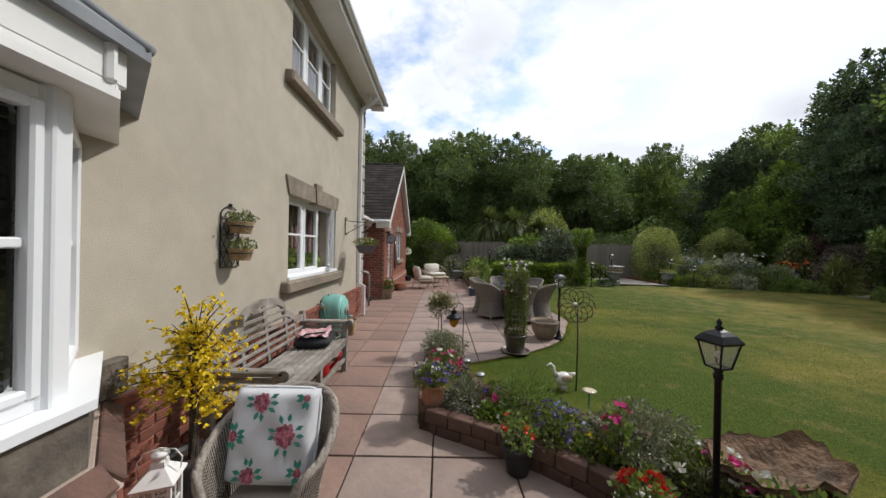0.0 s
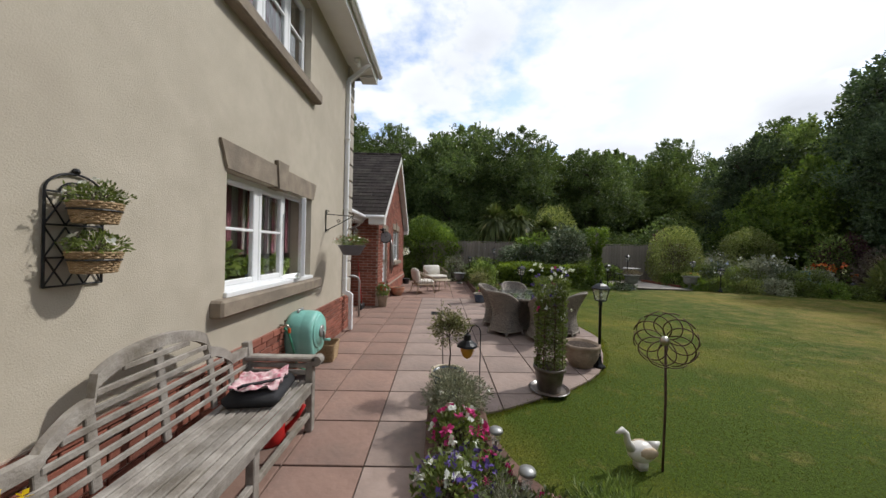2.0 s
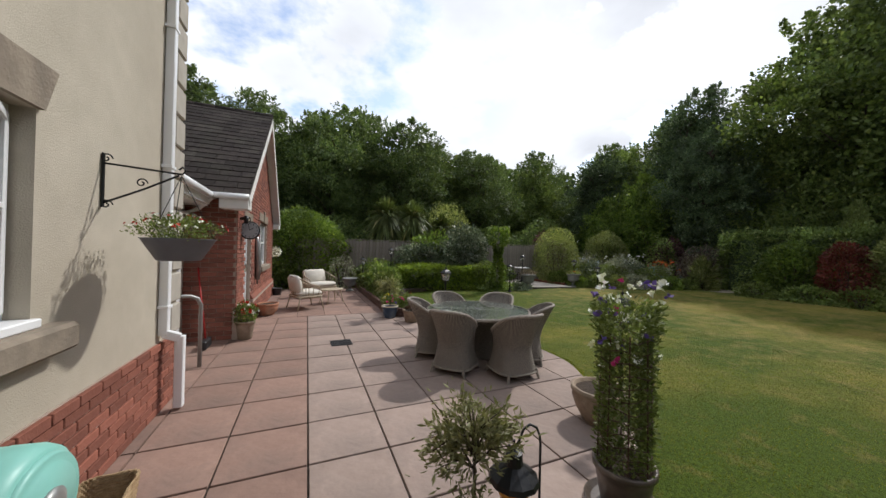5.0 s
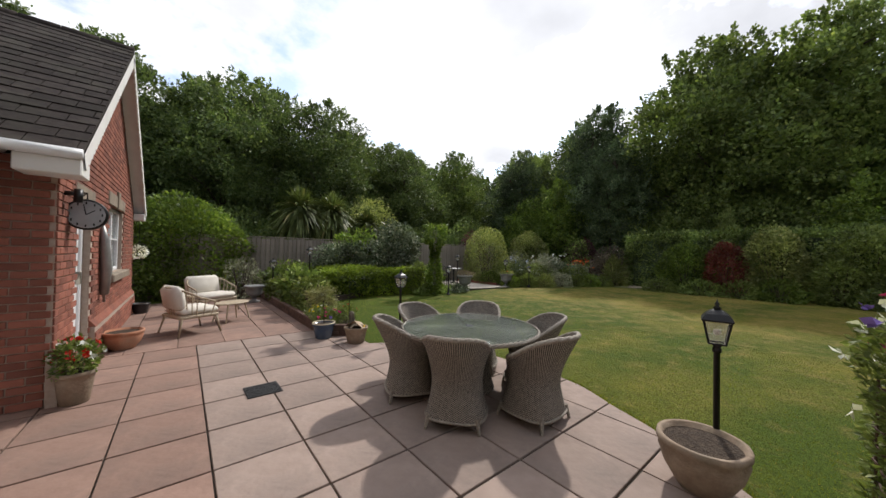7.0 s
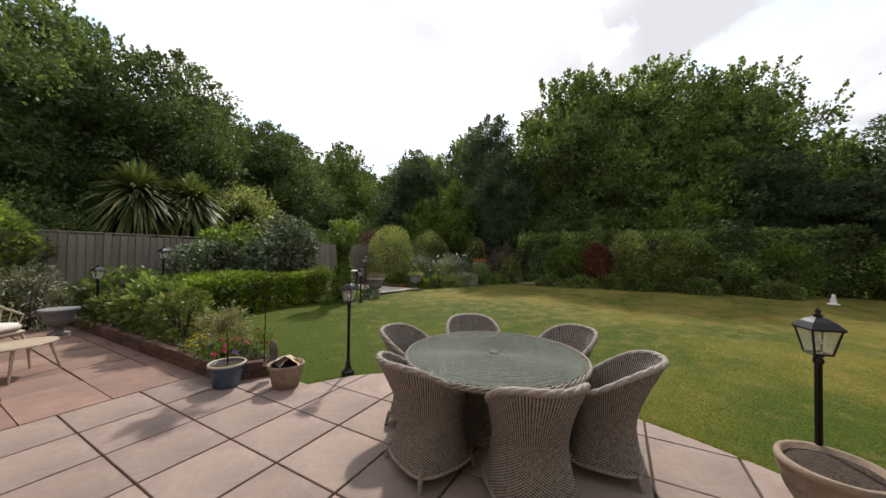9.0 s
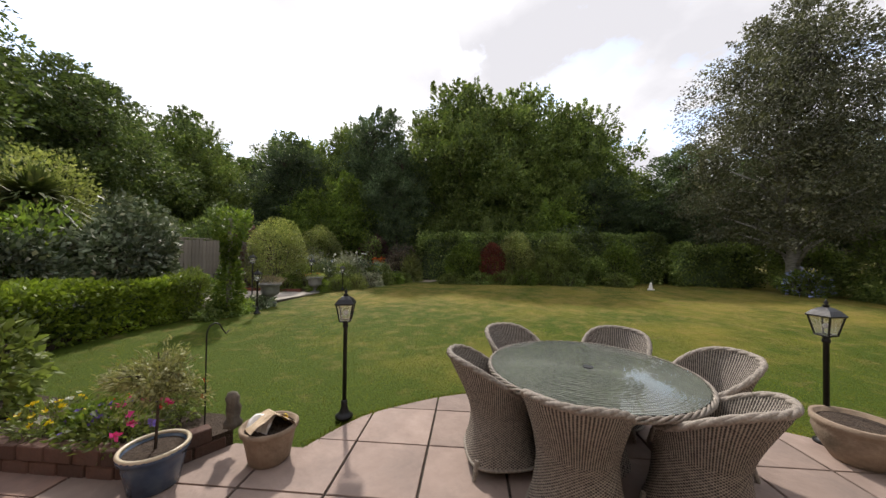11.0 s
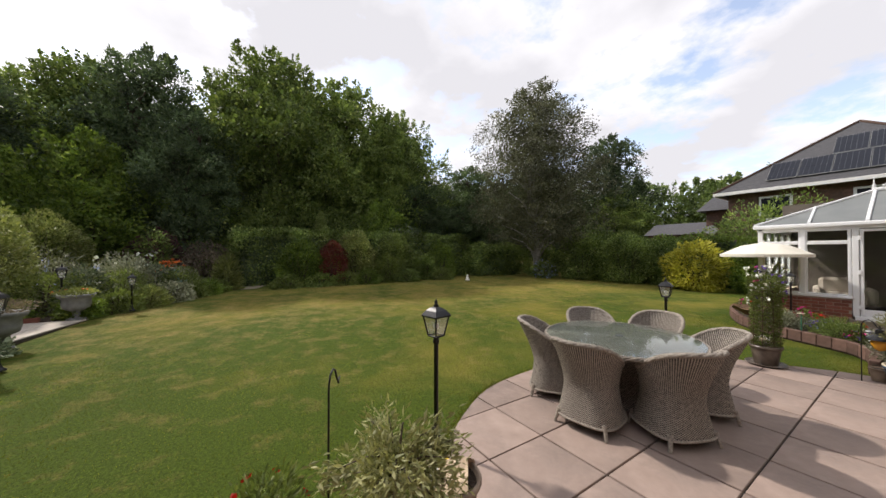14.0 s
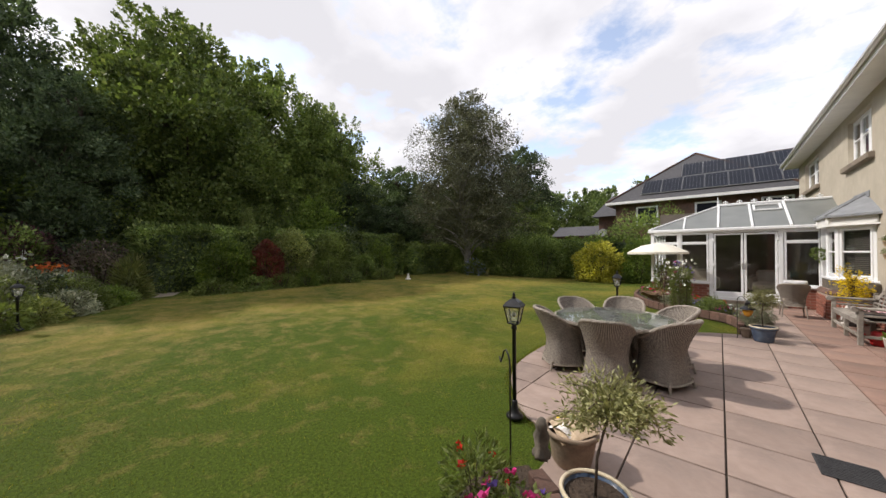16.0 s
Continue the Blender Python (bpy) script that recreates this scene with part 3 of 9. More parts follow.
    def move(self, m):
        self.v = [tuple(m @ Vector(p)) for p in self.v]
        return self

    def data(self, name, mat, smooth=False):
        me = bpy.data.meshes.new(name)
        me.from_pydata(self.v, [], self.f)
        me.update()
        if smooth:
            me.polygons.foreach_set("use_smooth", [True] * len(me.polygons))
        me.materials.append(mat)
        return me


def part(name, mesh, mat, parent, label="", smooth=False):
    ob = new(name, mesh if isinstance(mesh, bpy.types.Mesh) else mesh.data(name, mat, smooth))
    if parent is not None:
        ob.parent = parent
    if label:
        ob["label"] = label
    return ob


def solid(name, mesh, mat, label, category, group="", kind="", smooth=False):
    ob = new(name, mesh.data(name, mat, smooth) if isinstance(mesh, Mesh) else mesh)
    return tagged(ob, label, category, group, kind)


def thing(name, x, y, z, rz, label, category, group="", kind=""):
    ob = new(name)
    ob.matrix_basis = pose(x, y, z, 0, 0, rz)
    return tagged(ob, label, category, group, kind)


def smooth_by(ob, on=True):
    ob.data.polygons.foreach_set("use_smooth", [on] * len(ob.data.polygons))
    return ob


def leaf_mesh(name, pts, nrm, size, mat, rng, aspect=0.5, fold=0.25, droop=0.0, jitter=0.7):
    """One leaf or sprig per point: a folded kite that leans along the normal with some scatter."""
    pts, nrm = np.asarray(pts, float), np.asarray(nrm, float)
    n = len(pts)
    d = nrm + rng.normal(0, jitter, (n, 3))
    d[:, 2] -= droop
    d /= np.linalg.norm(d, axis=1, keepdims=True) + 1e-9
    side = np.cross(d, rng.normal(0, 1, (n, 3)))
    side /= np.linalg.norm(side, axis=1, keepdims=True) + 1e-9
    up = np.cross(side, d)
    s = (size * rng.uniform(0.6, 1.35, n))[:, None] if np.isscalar(size) else (np.asarray(size) * rng.uniform(0.7, 1.3, n))[:, None]
    mid = pts + d * s * 0.5
    v = np.stack([pts, mid + side * s * aspect * 0.5 + up * s * fold * 0.4, pts + d * s, mid - side * s * aspect * 0.5 + up * s * fold * 0.4], 1).reshape(-1, 3)
    idx = np.arange(n)[:, None] * 4
    faces = np.concatenate([idx + np.array([[0, 1, 2]]), idx + np.array([[0, 2, 3]])], 1).reshape(-1)
    me = bpy.data.meshes.new(name)
    me.vertices.add(len(v))
    me.vertices.foreach_set("co", v.astype(np.float32).ravel())
    me.loops.add(len(faces))
    me.loops.foreach_set("vertex_index", faces.astype(np.int32))
    me.polygons.add(len(faces) // 3)
    me.polygons.foreach_set("loop_start", np.arange(0, len(faces), 3, dtype=np.int32))
    me.update(calc_edges=True)
    me.materials.append(mat)
    return me


def sphere_points(rng, n, low=-1.0):
    """Random unit vectors with z above low."""
    out = rng.normal(0, 1, (n * 3, 3))
    out /= np.linalg.norm(out, axis=1, keepdims=True)
    out = out[out[:, 2] > low]
    return out[:n]


def blob_points(rng, n, centre, radii, low=-0.6, shell=0.25, lump=0.16, freq=2.3):
    """Points in the outer shell of a lumpy ellipsoid, with outward normals."""
    u = sphere_points(rng, n, low)
    ph = rng.uniform(0, 6.28, 3)
    bump = 1 + lump * (np.sin(u[:, 0] * freq * 2 + ph[0]) * np.cos(u[:, 1] * freq * 2.3 + ph[1]) + 0.6 * np.sin(u[:, 2] * freq * 3.1 + ph[2] + u[:, 0] * 3))
    rad = bump * (1 - shell * rng.uniform(0, 1, len(u)) ** 1.6)
    return u * rad[:, None] * np.array(radii) + np.array(centre), u


def box_points(rng, n, x0, y0, z0, x1, y1, z1, thick=0.15, lump=0.06, bottom=False):
    """Points over the top and the sides of a clipped hedge, with its slow waviness."""
    sx, sy, sz = x1 - x0, y1 - y0, z1 - z0
    areas = np.array([sx * sy, sy * sz, sy * sz, sx * sz, sx * sz])
    which = rng.choice(5, n, p=areas / areas.sum())
    p = rng.uniform(0, 1, (n, 3)) * (sx, sy, sz) + (x0, y0, z0)
    nm = np.zeros((n, 3))
    dep = rng.uniform(0, 1, n) ** 1.5 * thick + lump * np.sin(p[:, 0] * 1.9 + 1.3 * p[:, 1]) * np.sin(p[:, 2] * 2.1 + p[:, 1] * 1.1)
    for k, (ax, hi) in enumerate(((2, z1), (0, x0), (0, x1), (1, y0), (1, y1))):
        sel = which == k
        sgn = -1 if k in (1, 3) else 1
        p[sel, ax] = hi - sgn * dep[sel]
        nm[sel, ax] = sgn
    return p, nm


# ---- ground ----
def lawn_z(x, y):
    """The lawn lies level by the patio and rises a little towards the far hedge."""
    t = min(max((x - 4.0) / 11.0, 0.0), 1.0)
    return -0.03 + 0.22 * t * t * (3 - 2 * t) * min(max((y + 8) / 6, 0), 1)


def spread(lo, hi, fine_lo, fine_hi, step, coarse):
    out = [lo + (fine_lo - lo) * (k / coarse) for k in range(coarse)]
    n = int((fine_hi - fine_lo) / step)
    out += [fine_lo + k * (fine_hi - fine_lo) / n for k in range(n)]
    out += [fine_hi + (hi - fine_hi) * (k / coarse) ** 2 for k in range(coarse + 1)]
    return out


gx, gy = spread(-600, 900, -12, 26, 0.8, 6), spread(-700, 900, -14, 30, 0.8, 6)
gm = Mesh()
gm.add([(x, y, lawn_z(x, y) + 0.012 * noise.noise(Vector((x * 0.7, y * 0.7, 0)))) for x in gx for y in gy],
       [(i * len(gy) + j, (i + 1) * len(gy) + j, (i + 1) * len(gy) + j + 1, i * len(gy) + j + 1) for i in range(len(gx) - 1) for j in range(len(gy) - 1)])
LAWN = lawn_mat()
ground = solid("ground", gm, LAWN, "mown lawn with green and dry straw-coloured patches", "lawn", kind="structure", smooth=True)


def curve_through(pts, steps=6):
    """A smooth line through the points."""
    out = []
    for i in range(len(pts) - 1):
        p0, p1, p2, p3 = (Vector(pts[min(max(k, 0), len(pts) - 1)]) for k in (i - 1, i, i + 1, i + 2))
        for s in range(steps):
            t = s / steps
            out.append(0.5 * ((2 * p1) + (p2 - p0) * t + (2 * p0 - 5 * p1 + 4 * p2 - p3) * t * t + (3 * p1 - p0 - 3 * p2 + p3) * t ** 3))
    out.append(Vector(pts[-1]))
    return [(float(p[0]), float(p[1])) for p in out]


BED_IN = curve_through([(0.42, 4.50), (0.42, 3.90), (0.66, 3.30), (1.10, 2.98), (1.75, 2.60), (2.35, 1.95), (2.75, 1.1), (3.0, 0.2), (3.1, -1.2)], 5)
BED_OUT = curve_through([(-0.06, 2.90), (0.55, 2.58), (1.02, 2.25), (1.45, 1.80), (1.80, 1.25), (2.05, 0.55), (2.15, -0.18)], 4)
PATIO_EDGE = curve_through([(1.78, 10.42), (2.22, 10.18), (2.48, 9.93), (2.86, 9.33), (3.02, 8.80), (3.08, 8.0), (3.04, 7.35), (2.80, 6.82), (2.60, 6.35), (2.19, 5.68), (1.56, 5.14), (1.12, 4.90), (0.70, 4.66), (0.42, 4.56)], 3)
PATIO = [(-2.40, -0.22), (2.15, -0.22)] + BED_OUT[::-1] + [(-0.06, 4.45), (-0.06, 4.56)] + PATIO_EDGE[::-1] + [(1.78, 11.02), (1.30, 11.34), (1.30, 17.4), (-1.72, 17.4), (-1.72, 10.22), (-2.46, 10.22), (-2.46, 7.9), (-1.86, 7.9), (-1.86, 2.0)]
pm = Mesh()
pm.prism(PATIO, -0.12, -0.020)
patio_bed = solid("patio", pm, JOINT, "patio of pinkish-buff square slabs with dark open joints", "patio", kind="structure")


def clip_square(poly, x0, y0, x1, y1):
    """The piece of an outline that lies inside an upright square."""
    for ax, lim, keep in ((0, x0, 1), (0, x1, -1), (1, y0, 1), (1, y1, -1)):
        out = []
        for i in range(len(poly)):
            a, b = poly[i - 1], poly[i]
            ia, ib = keep * (a[ax] - lim) >= 0, keep * (b[ax] - lim) >= 0
            if ia != ib:
                t = (lim - a[ax]) / (b[ax] - a[ax])
                out.append((a[0] + (b[0] - a[0]) * t, a[1] + (b[1] - a[1]) * t))
            if ib:
                out.append(b)
        poly = out
        if not poly:
            return []
    clean = []
    for p in poly:
        if not clean or math.dist(p, clean[-1]) > 1e-4:
            clean.append(p)
    k = 0
    while len(clean) > 2 and k < len(clean):
        (ax_, ay_), (bx_, by_), (cx_, cy_) = clean[k - 1], clean[k], clean[(k + 1) % len(clean)]
        ux, uy, vx, vy = bx_ - ax_, by_ - ay_, cx_ - bx_, cy_ - by_
        if abs(ux * vy - uy * vx) < 1e-6 and ux * vx + uy * vy <= 0:
            clean.pop(k)
            k = 0
        else:
            k += 1
    return clean


def area_of(poly):
    return abs(sum(poly[i - 1][0] * poly[i][1] - poly[i][0] * poly[i - 1][1] for i in range(len(poly)))) / 2


# ---- walls of the house ----
WX = -1.88


def wall_with_holes(name, x0, x1, y0, y1, z0, z1, holes, mat, label):
    """A wall along y, its openings cut right through. holes: (y0, y1, z0, z1)."""
    ys = sorted({y0, y1, *[h[0] for h in holes], *[h[1] for h in holes]})
    zs = sorted({z0, z1, *[h[2] for h in holes], *[h[3] for h in holes]})
    m = Mesh()
    for i in range(len(ys) - 1):
        run = None
        for k in range(len(zs) - 1):
            cy, cz = (ys[i] + ys[i + 1]) / 2, (zs[k] + zs[k + 1]) / 2
            if any(h[0] < cy < h[1] and h[2] < cz < h[3] for h in holes):
                if run is not None:
                    m.box(x0, ys[i], zs[run], x1, ys[i + 1], zs[k])
                run = None
            elif run is None:
                run = k
        if run is not None:
            m.box(x0, ys[i], zs[run], x1, ys[i + 1], zs[-1])
    return solid(name, m, mat, label, "wall", kind="structure")


HOLES = [(4.18, 6.02, 1.20, 2.30), (4.20, 5.90, 3.88, 4.98), (-0.20, 1.55, 3.88, 4.98), (-5.7, -3.5, 3.95, 4.98), (-0.05, 1.75, 0.95, 2.25)]
wall_house = wall_with_holes("wall_east", WX - 0.3, WX, -7.0, 8.0, 0.68, 5.3, HOLES, RENDER, "cream rendered house wall with stone sills")
wm = Mesh()
wm.box(-9.0, 7.7, 0.68, WX - 0.3, 8.0, 5.3)
wall_n = solid("wall_north", wm, RENDER, "cream rendered end wall of the house", "wall", kind="structure")
wm = Mesh()
wm.box(-9.0, -7.0, 0, WX - 0.3, -6.7, 5.3)
solid("wall_south", wm, RENDER, "cream rendered far end wall of the house", "wall", kind="structure")
wm = Mesh()
wm.box(-9.3, -7.0, 0, -9.0, 8.0, 5.3)
solid("wall_west", wm, RENDER, "plain rear wall closing the house", "wall", kind="structure")
pl = Mesh()
pl.box(WX - 0.3, -7.0, -0.1, WX + 0.012, 8.0, 0.68)
pl.box(-9.0, 7.7, -0.1, WX - 0.3, 8.012, 0.68)
plinth = solid("wall_plinth", pl, MORTAR, "red brick plinth below the cream render", "plinth", kind="structure")

# quoins at the far corner of the house
qm = thing("quoin_stack", WX, 8.0, 0, 0, "grey stone quoins stacked up the house corner", "quoins", kind="structure")
for k in range(14):
    z = 0.70 + k * 0.325
    wide = 0.30 if k % 2 else 0.20
    q = Mesh().box(-wide, -wide * 1.1, z, 0.035, 0.035, z + 0.295, 0.012)
    part("quoin", q, QUOIN, qm)

# house roof, eaves, fascia and gutter
EZ = 5.19
rm = Mesh()
rm.add([(-1.36, -7.35, EZ + 0.10), (-1.36, 8.3, EZ + 0.10), (-5.6, 8.3, EZ + 3.2), (-5.6, -7.35, EZ + 3.2), (-9.8, 8.3, EZ + 0.10), (-9.8, -7.35, EZ + 0.10)],
       [(0, 1, 2, 3), (3, 2, 4, 5), (0, 3, 5), (1, 4, 2)])
solid("house_roof", rm, TILE, "dark tiled main roof of the house", "roof", kind="structure")
sf = Mesh().box(WX - 0.1, -7.3, EZ, -1.46, 8.26, EZ + 0.03).box(-9.4, 8.0, EZ, -1.46, 8.26, EZ + 0.028)
solid("soffit", sf, WHITE, "white painted soffit under the eaves", "soffit", kind="structure")
fa = thing("fascia", -1.46, 0, EZ, 0, "white fascia board with gutter along the eaves", "fascia", kind="structure")
part("board", Mesh().box(0, -7.3, -0.03, 0.025, 8.28, 0.20, 0.004), WHITE, fa)
gut = Mesh()
for k in range(5):
    a0, a1 = math.pi * k / 5, math.pi * (k + 1) / 5
    gut.add([(0.08 - 0.055 * math.cos(a), y, 0.13 - 0.055 * math.sin(a)) for a in (a0, a1) for y in (-7.35, 8.32)], [(0, 2, 3, 1)])
gut.add([(0.08 - 0.055 * math.cos(math.pi * k / 5), y, 0.13 - 0.055 * math.sin(math.pi * k / 5)) for y in (-7.35, 8.32) for k in range(6)], [(0, 1, 2, 3, 4, 5), (11, 10, 9, 8, 7, 6)])
part("gutter", gut, UPVC, fa)
part("end_box", Mesh().box(-0.30, 8.02, -0.05, 0.03, 8.30, 0.22, 0.01), WHITE, fa)


def downpipe(x, y, top, swan, foot, label):
    """A square white downpipe with brackets, a swan neck at the eaves and an offset over the plinth."""
    p = thing("downpipe", x, y, 0, 0, label, "downpipe")
    m = Mesh()
    w = 0.075
    m.box(0, -w / 2, 0.74, w, w / 2, top, 0.006)
    m.beam((0.035, 0, top), (0.035 + swan, 0, top + 0.33), w, w, 0.006)
    part("pipe", m, UPVC, p)
    s = Mesh().beam((0.035, 0, 0.76), (0.035 + foot, 0.03, 0.70), w * 1.05, w * 1.05, 0.006)
    s.box(foot, -w / 2 + 0.03, 0.02, foot + w, w / 2 + 0.03, 0.72, 0.006)
    part("shoe", s, UPVC, p)
    for z in (1.0, 2.35, 3.7):
        part("bracket", Mesh().box(-0.005, -w / 2 - 0.02, z, w + 0.008, w / 2 + 0.02, z + 0.03, 0.003), UPVC, p)
    return p


downpipe(WX + 0.004, 7.58, 4.84, 0.42, 0.12, "square white downpipe stepping out over the brick plinth")


# ---- windows ----
def bar_frame(m, y0, y1, z0, z1, w, x0, x1, b=0.006):
    m.box(x0, y0, z0, x1, y0 + w, z1, b)
    m.box(x0, y1 - w, z0, x1, y1, z1, b)
    m.box(x0, y0 + w - 0.002, z0, x1, y1 - w + 0.002, z0 + w, b)
    m.box(x0, y0 + w - 0.002, z1 - w, x1, y1 - w + 0.002, z1, b)


def house_window(num, y0, y1, z0, z1, lights, label, open_last=False, sill=True, lintel=False, curtains=True, depth=0.10):
    """A white casement window set back in its opening. lights: fractions at which the mullions stand."""
    x = WX - depth
    w = thing("window_" + str(num), WX, (y0 + y1) / 2, z0, 0, label, "window", kind="structure")
    yo, zo = (y0 + y1) / 2, z0
    a, b, h = y0 - yo, y1 - yo, z1 - z0
    f = Mesh()
    bar_frame(f, a, b, 0.0, h, 0.055, -depth - 0.06, -depth + 0.005)
    cuts = [a] + [a + (b - a) * t for t in lights] + [b]
    for c in cuts[1:-1]:
        f.box(-depth - 0.06, c - 0.03, 0.05, -depth + 0.005, c + 0.03, h - 0.05, 0.006)
    part("window_frame", f, UPVC, w)
    part("window_board", Mesh().box(-depth - 0.02, a - 0.02, -0.03, 0.035, b + 0.02, 0.018, 0.006), UPVC, w, "white plastic sill")
    for i in range(len(cuts) - 1):
        c0, c1 = cuts[i] + 0.028, cuts[i + 1] - 0.028
        last = open_last and i == len(cuts) - 2
        cas = Mesh()
        bar_frame(cas, 0, c1 - c0, 0.05, h - 0.05, 0.05, -0.045, 0.012, 0.008)
        cas.box(-0.02, 0.045, h * 0.52, 0.008, c1 - c0 - 0.045, h * 0.52 + 0.028, 0.004)
        pane = Mesh().box(-0.022, 0.045, 0.09, -0.014, c1 - c0 - 0.045, h - 0.09)
        if last:
            mm = Matrix.Translation((-depth + 0.01, c1, 0)) @ pose(0, 0, 0, 0, 0, 24) @ Matrix.Translation((0, c0 - c1, 0))
        else:
            mm = Matrix.Translation((-depth, c0, 0))
        cs = part("casement", cas.move(mm), UPVC, w)
        g = part("pane", pane.move(mm), GLASS, cs)
        g.visible_shadow = False
    if curtains:
        for s0, s1, mat in ((a + 0.02, b - 0.02, CURTAIN),):
            c = Mesh()
            n = 60
            c.add([(-depth - 0.22 + 0.03 * math.sin(k * 1.9), s0 + (s1 - s0) * k / n, z) for z in (h * 0.30, h + 0.1) for k in range(n + 1)], [(k, k + 1, n + 2 + k, n + 1 + k) for k in range(n)])
            part("net_curtain", c, mat, w, "pale gathered cafe curtain", True)
        for t in (0.05, 0.14, 0.23, 0.33, 0.42, 0.52, 0.61, 0.70, 0.80, 0.90):
            c = Mesh()
            y = a + (b - a) * t
            c.add([(-depth - 0.185 + 0.02 * math.sin(k * 2.2), y + 0.015 * k, z) for z in (h * 0.30, h + 0.1) for k in range(6)], [(k, k + 1, 7 + k, 6 + k) for k in range(5)])
            part("curtain_stripe", c, STRIPE, w, "mauve stripe of the curtain", True)
    if sill:
        s = Mesh()
        s.slab(0.03, 0, -0.105, 0.16, (b - a) + 0.36, 0.15, 0.02)
        part("stone_sill", s, STONE, w, "weathered stone sill")
    if lintel:
        half, low, high = (b - a) / 2 + 0.02, h, h + 0.235
        for s in (-1, 1):
            l = Mesh()
            y_in, y_lo, y_hi = s * 0.09, s * half, s * (half + 0.09)
            pts = [(y_in, low), (y_lo, low), (y_hi, high), (s * 0.12, high)]
            l.add([(xx, p[0], p[1]) for xx in (-0.1, 0.025) for p in pts], [(0, 1, 2, 3), (7, 6, 5, 4), (0, 4, 5, 1), (1, 5, 6, 2), (2, 6, 7, 3), (3, 7, 4, 0)])
            part("lintel_stone", l, STONE, w, "splayed stone lintel")
        kst = Mesh()
        pts = [(-0.085, low - 0.02), (0.085, low - 0.02), (0.125, high + 0.06), (-0.125, high + 0.06)]
        kst.add([(xx, p[0], p[1]) for xx in (-0.1, 0.045) for p in pts], [(0, 1, 2, 3), (7, 6, 5, 4), (0, 4, 5, 1), (1, 5, 6, 2), (2, 6, 7, 3), (3, 7, 4, 0)])
        part("keystone", kst, STONE, w, "projecting stone keystone")
    return w


house_window(1, 4.18, 6.02, 1.20, 2.30, (0.35, 0.66), "white kitchen window with an open casement and stone lintel", open_last=True, lintel=True)
house_window(2, 4.20, 5.90, 3.88, 4.98, (0.36, 0.70), "white upstairs casement window over a stone sill")
house_window(3, -0.20, 1.55, 3.88, 4.98, (0.36, 0.70), "white upstairs casement window over a stone sill")
house_window(4, -5.7, -3.5, 3.95, 4.98, (0.5,), "white upstairs casement window over a stone sill")

# rooms behind the windows, their walls coloured dark so that the glass looks into dark space
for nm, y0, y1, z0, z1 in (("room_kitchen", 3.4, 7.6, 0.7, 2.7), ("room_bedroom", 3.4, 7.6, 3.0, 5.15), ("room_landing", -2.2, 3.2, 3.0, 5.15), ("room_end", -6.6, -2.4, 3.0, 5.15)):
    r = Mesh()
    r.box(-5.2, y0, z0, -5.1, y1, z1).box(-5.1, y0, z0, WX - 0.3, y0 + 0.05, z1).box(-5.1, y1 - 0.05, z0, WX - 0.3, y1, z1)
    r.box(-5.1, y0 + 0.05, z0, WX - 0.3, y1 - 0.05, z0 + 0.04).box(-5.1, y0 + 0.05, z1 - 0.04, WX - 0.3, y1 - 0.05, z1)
    solid(nm, r, ROOMWALL, "plain room walls indoors, coloured dark", "room", kind="structure")

# plants on the kitchen window sill
def sill_plant(y, s, mat_pot, mat_leaf, label, seed):
    p = thing("sill_plant", WX - 0.27, y, 1.215, 0, label, "potted plant")
    part("pot", Mesh().lathe([(0.045 * s, 0), (0.062 * s, 0.09 * s), (0.066 * s, 0.1 * s), (0.058 * s, 0.1 * s), (0.054 * s, 0.085 * s)], 16), mat_pot, p, smooth=True)
    rng = np.random.default_rng(seed)
    q, nn = blob_points(rng, 160, (0, 0, 0.17 * s), (0.11 * s, 0.13 * s, 0.10 * s))
    part("leaves", leaf_mesh("leaves", q, nn, 0.07 * s, mat_leaf, rng, 0.6), mat_leaf, p)
    return p


sill_plant(4.42, 1.5, SWANWHITE, L_HEDGE, "bushy green pot plant on the kitchen sill", 5)
sill_plant(5.02, 1.0, F_BLUE, L_HEDGE2, "small plant in a blue pot on the sill", 6)
sill_plant(5.62, 1.0, SWANWHITE, L_HEDGE, "leafy plant on the kitchen sill", 7)


# ---- bay window ----
BAY = [(WX, -0.05), (-1.40, 0.38), (-1.40, 1.30), (WX, 1.78)]


def bay_ring(d):
    """The bay's outline pushed outwards by d."""
    return [(WX - 0.01, -0.05 - 1.41 * d), (-1.40 + d, 0.38 - 0.41 * d), (-1.40 + d, 1.30 + 0.41 * d), (WX - 0.01, 1.78 + 1.41 * d)]


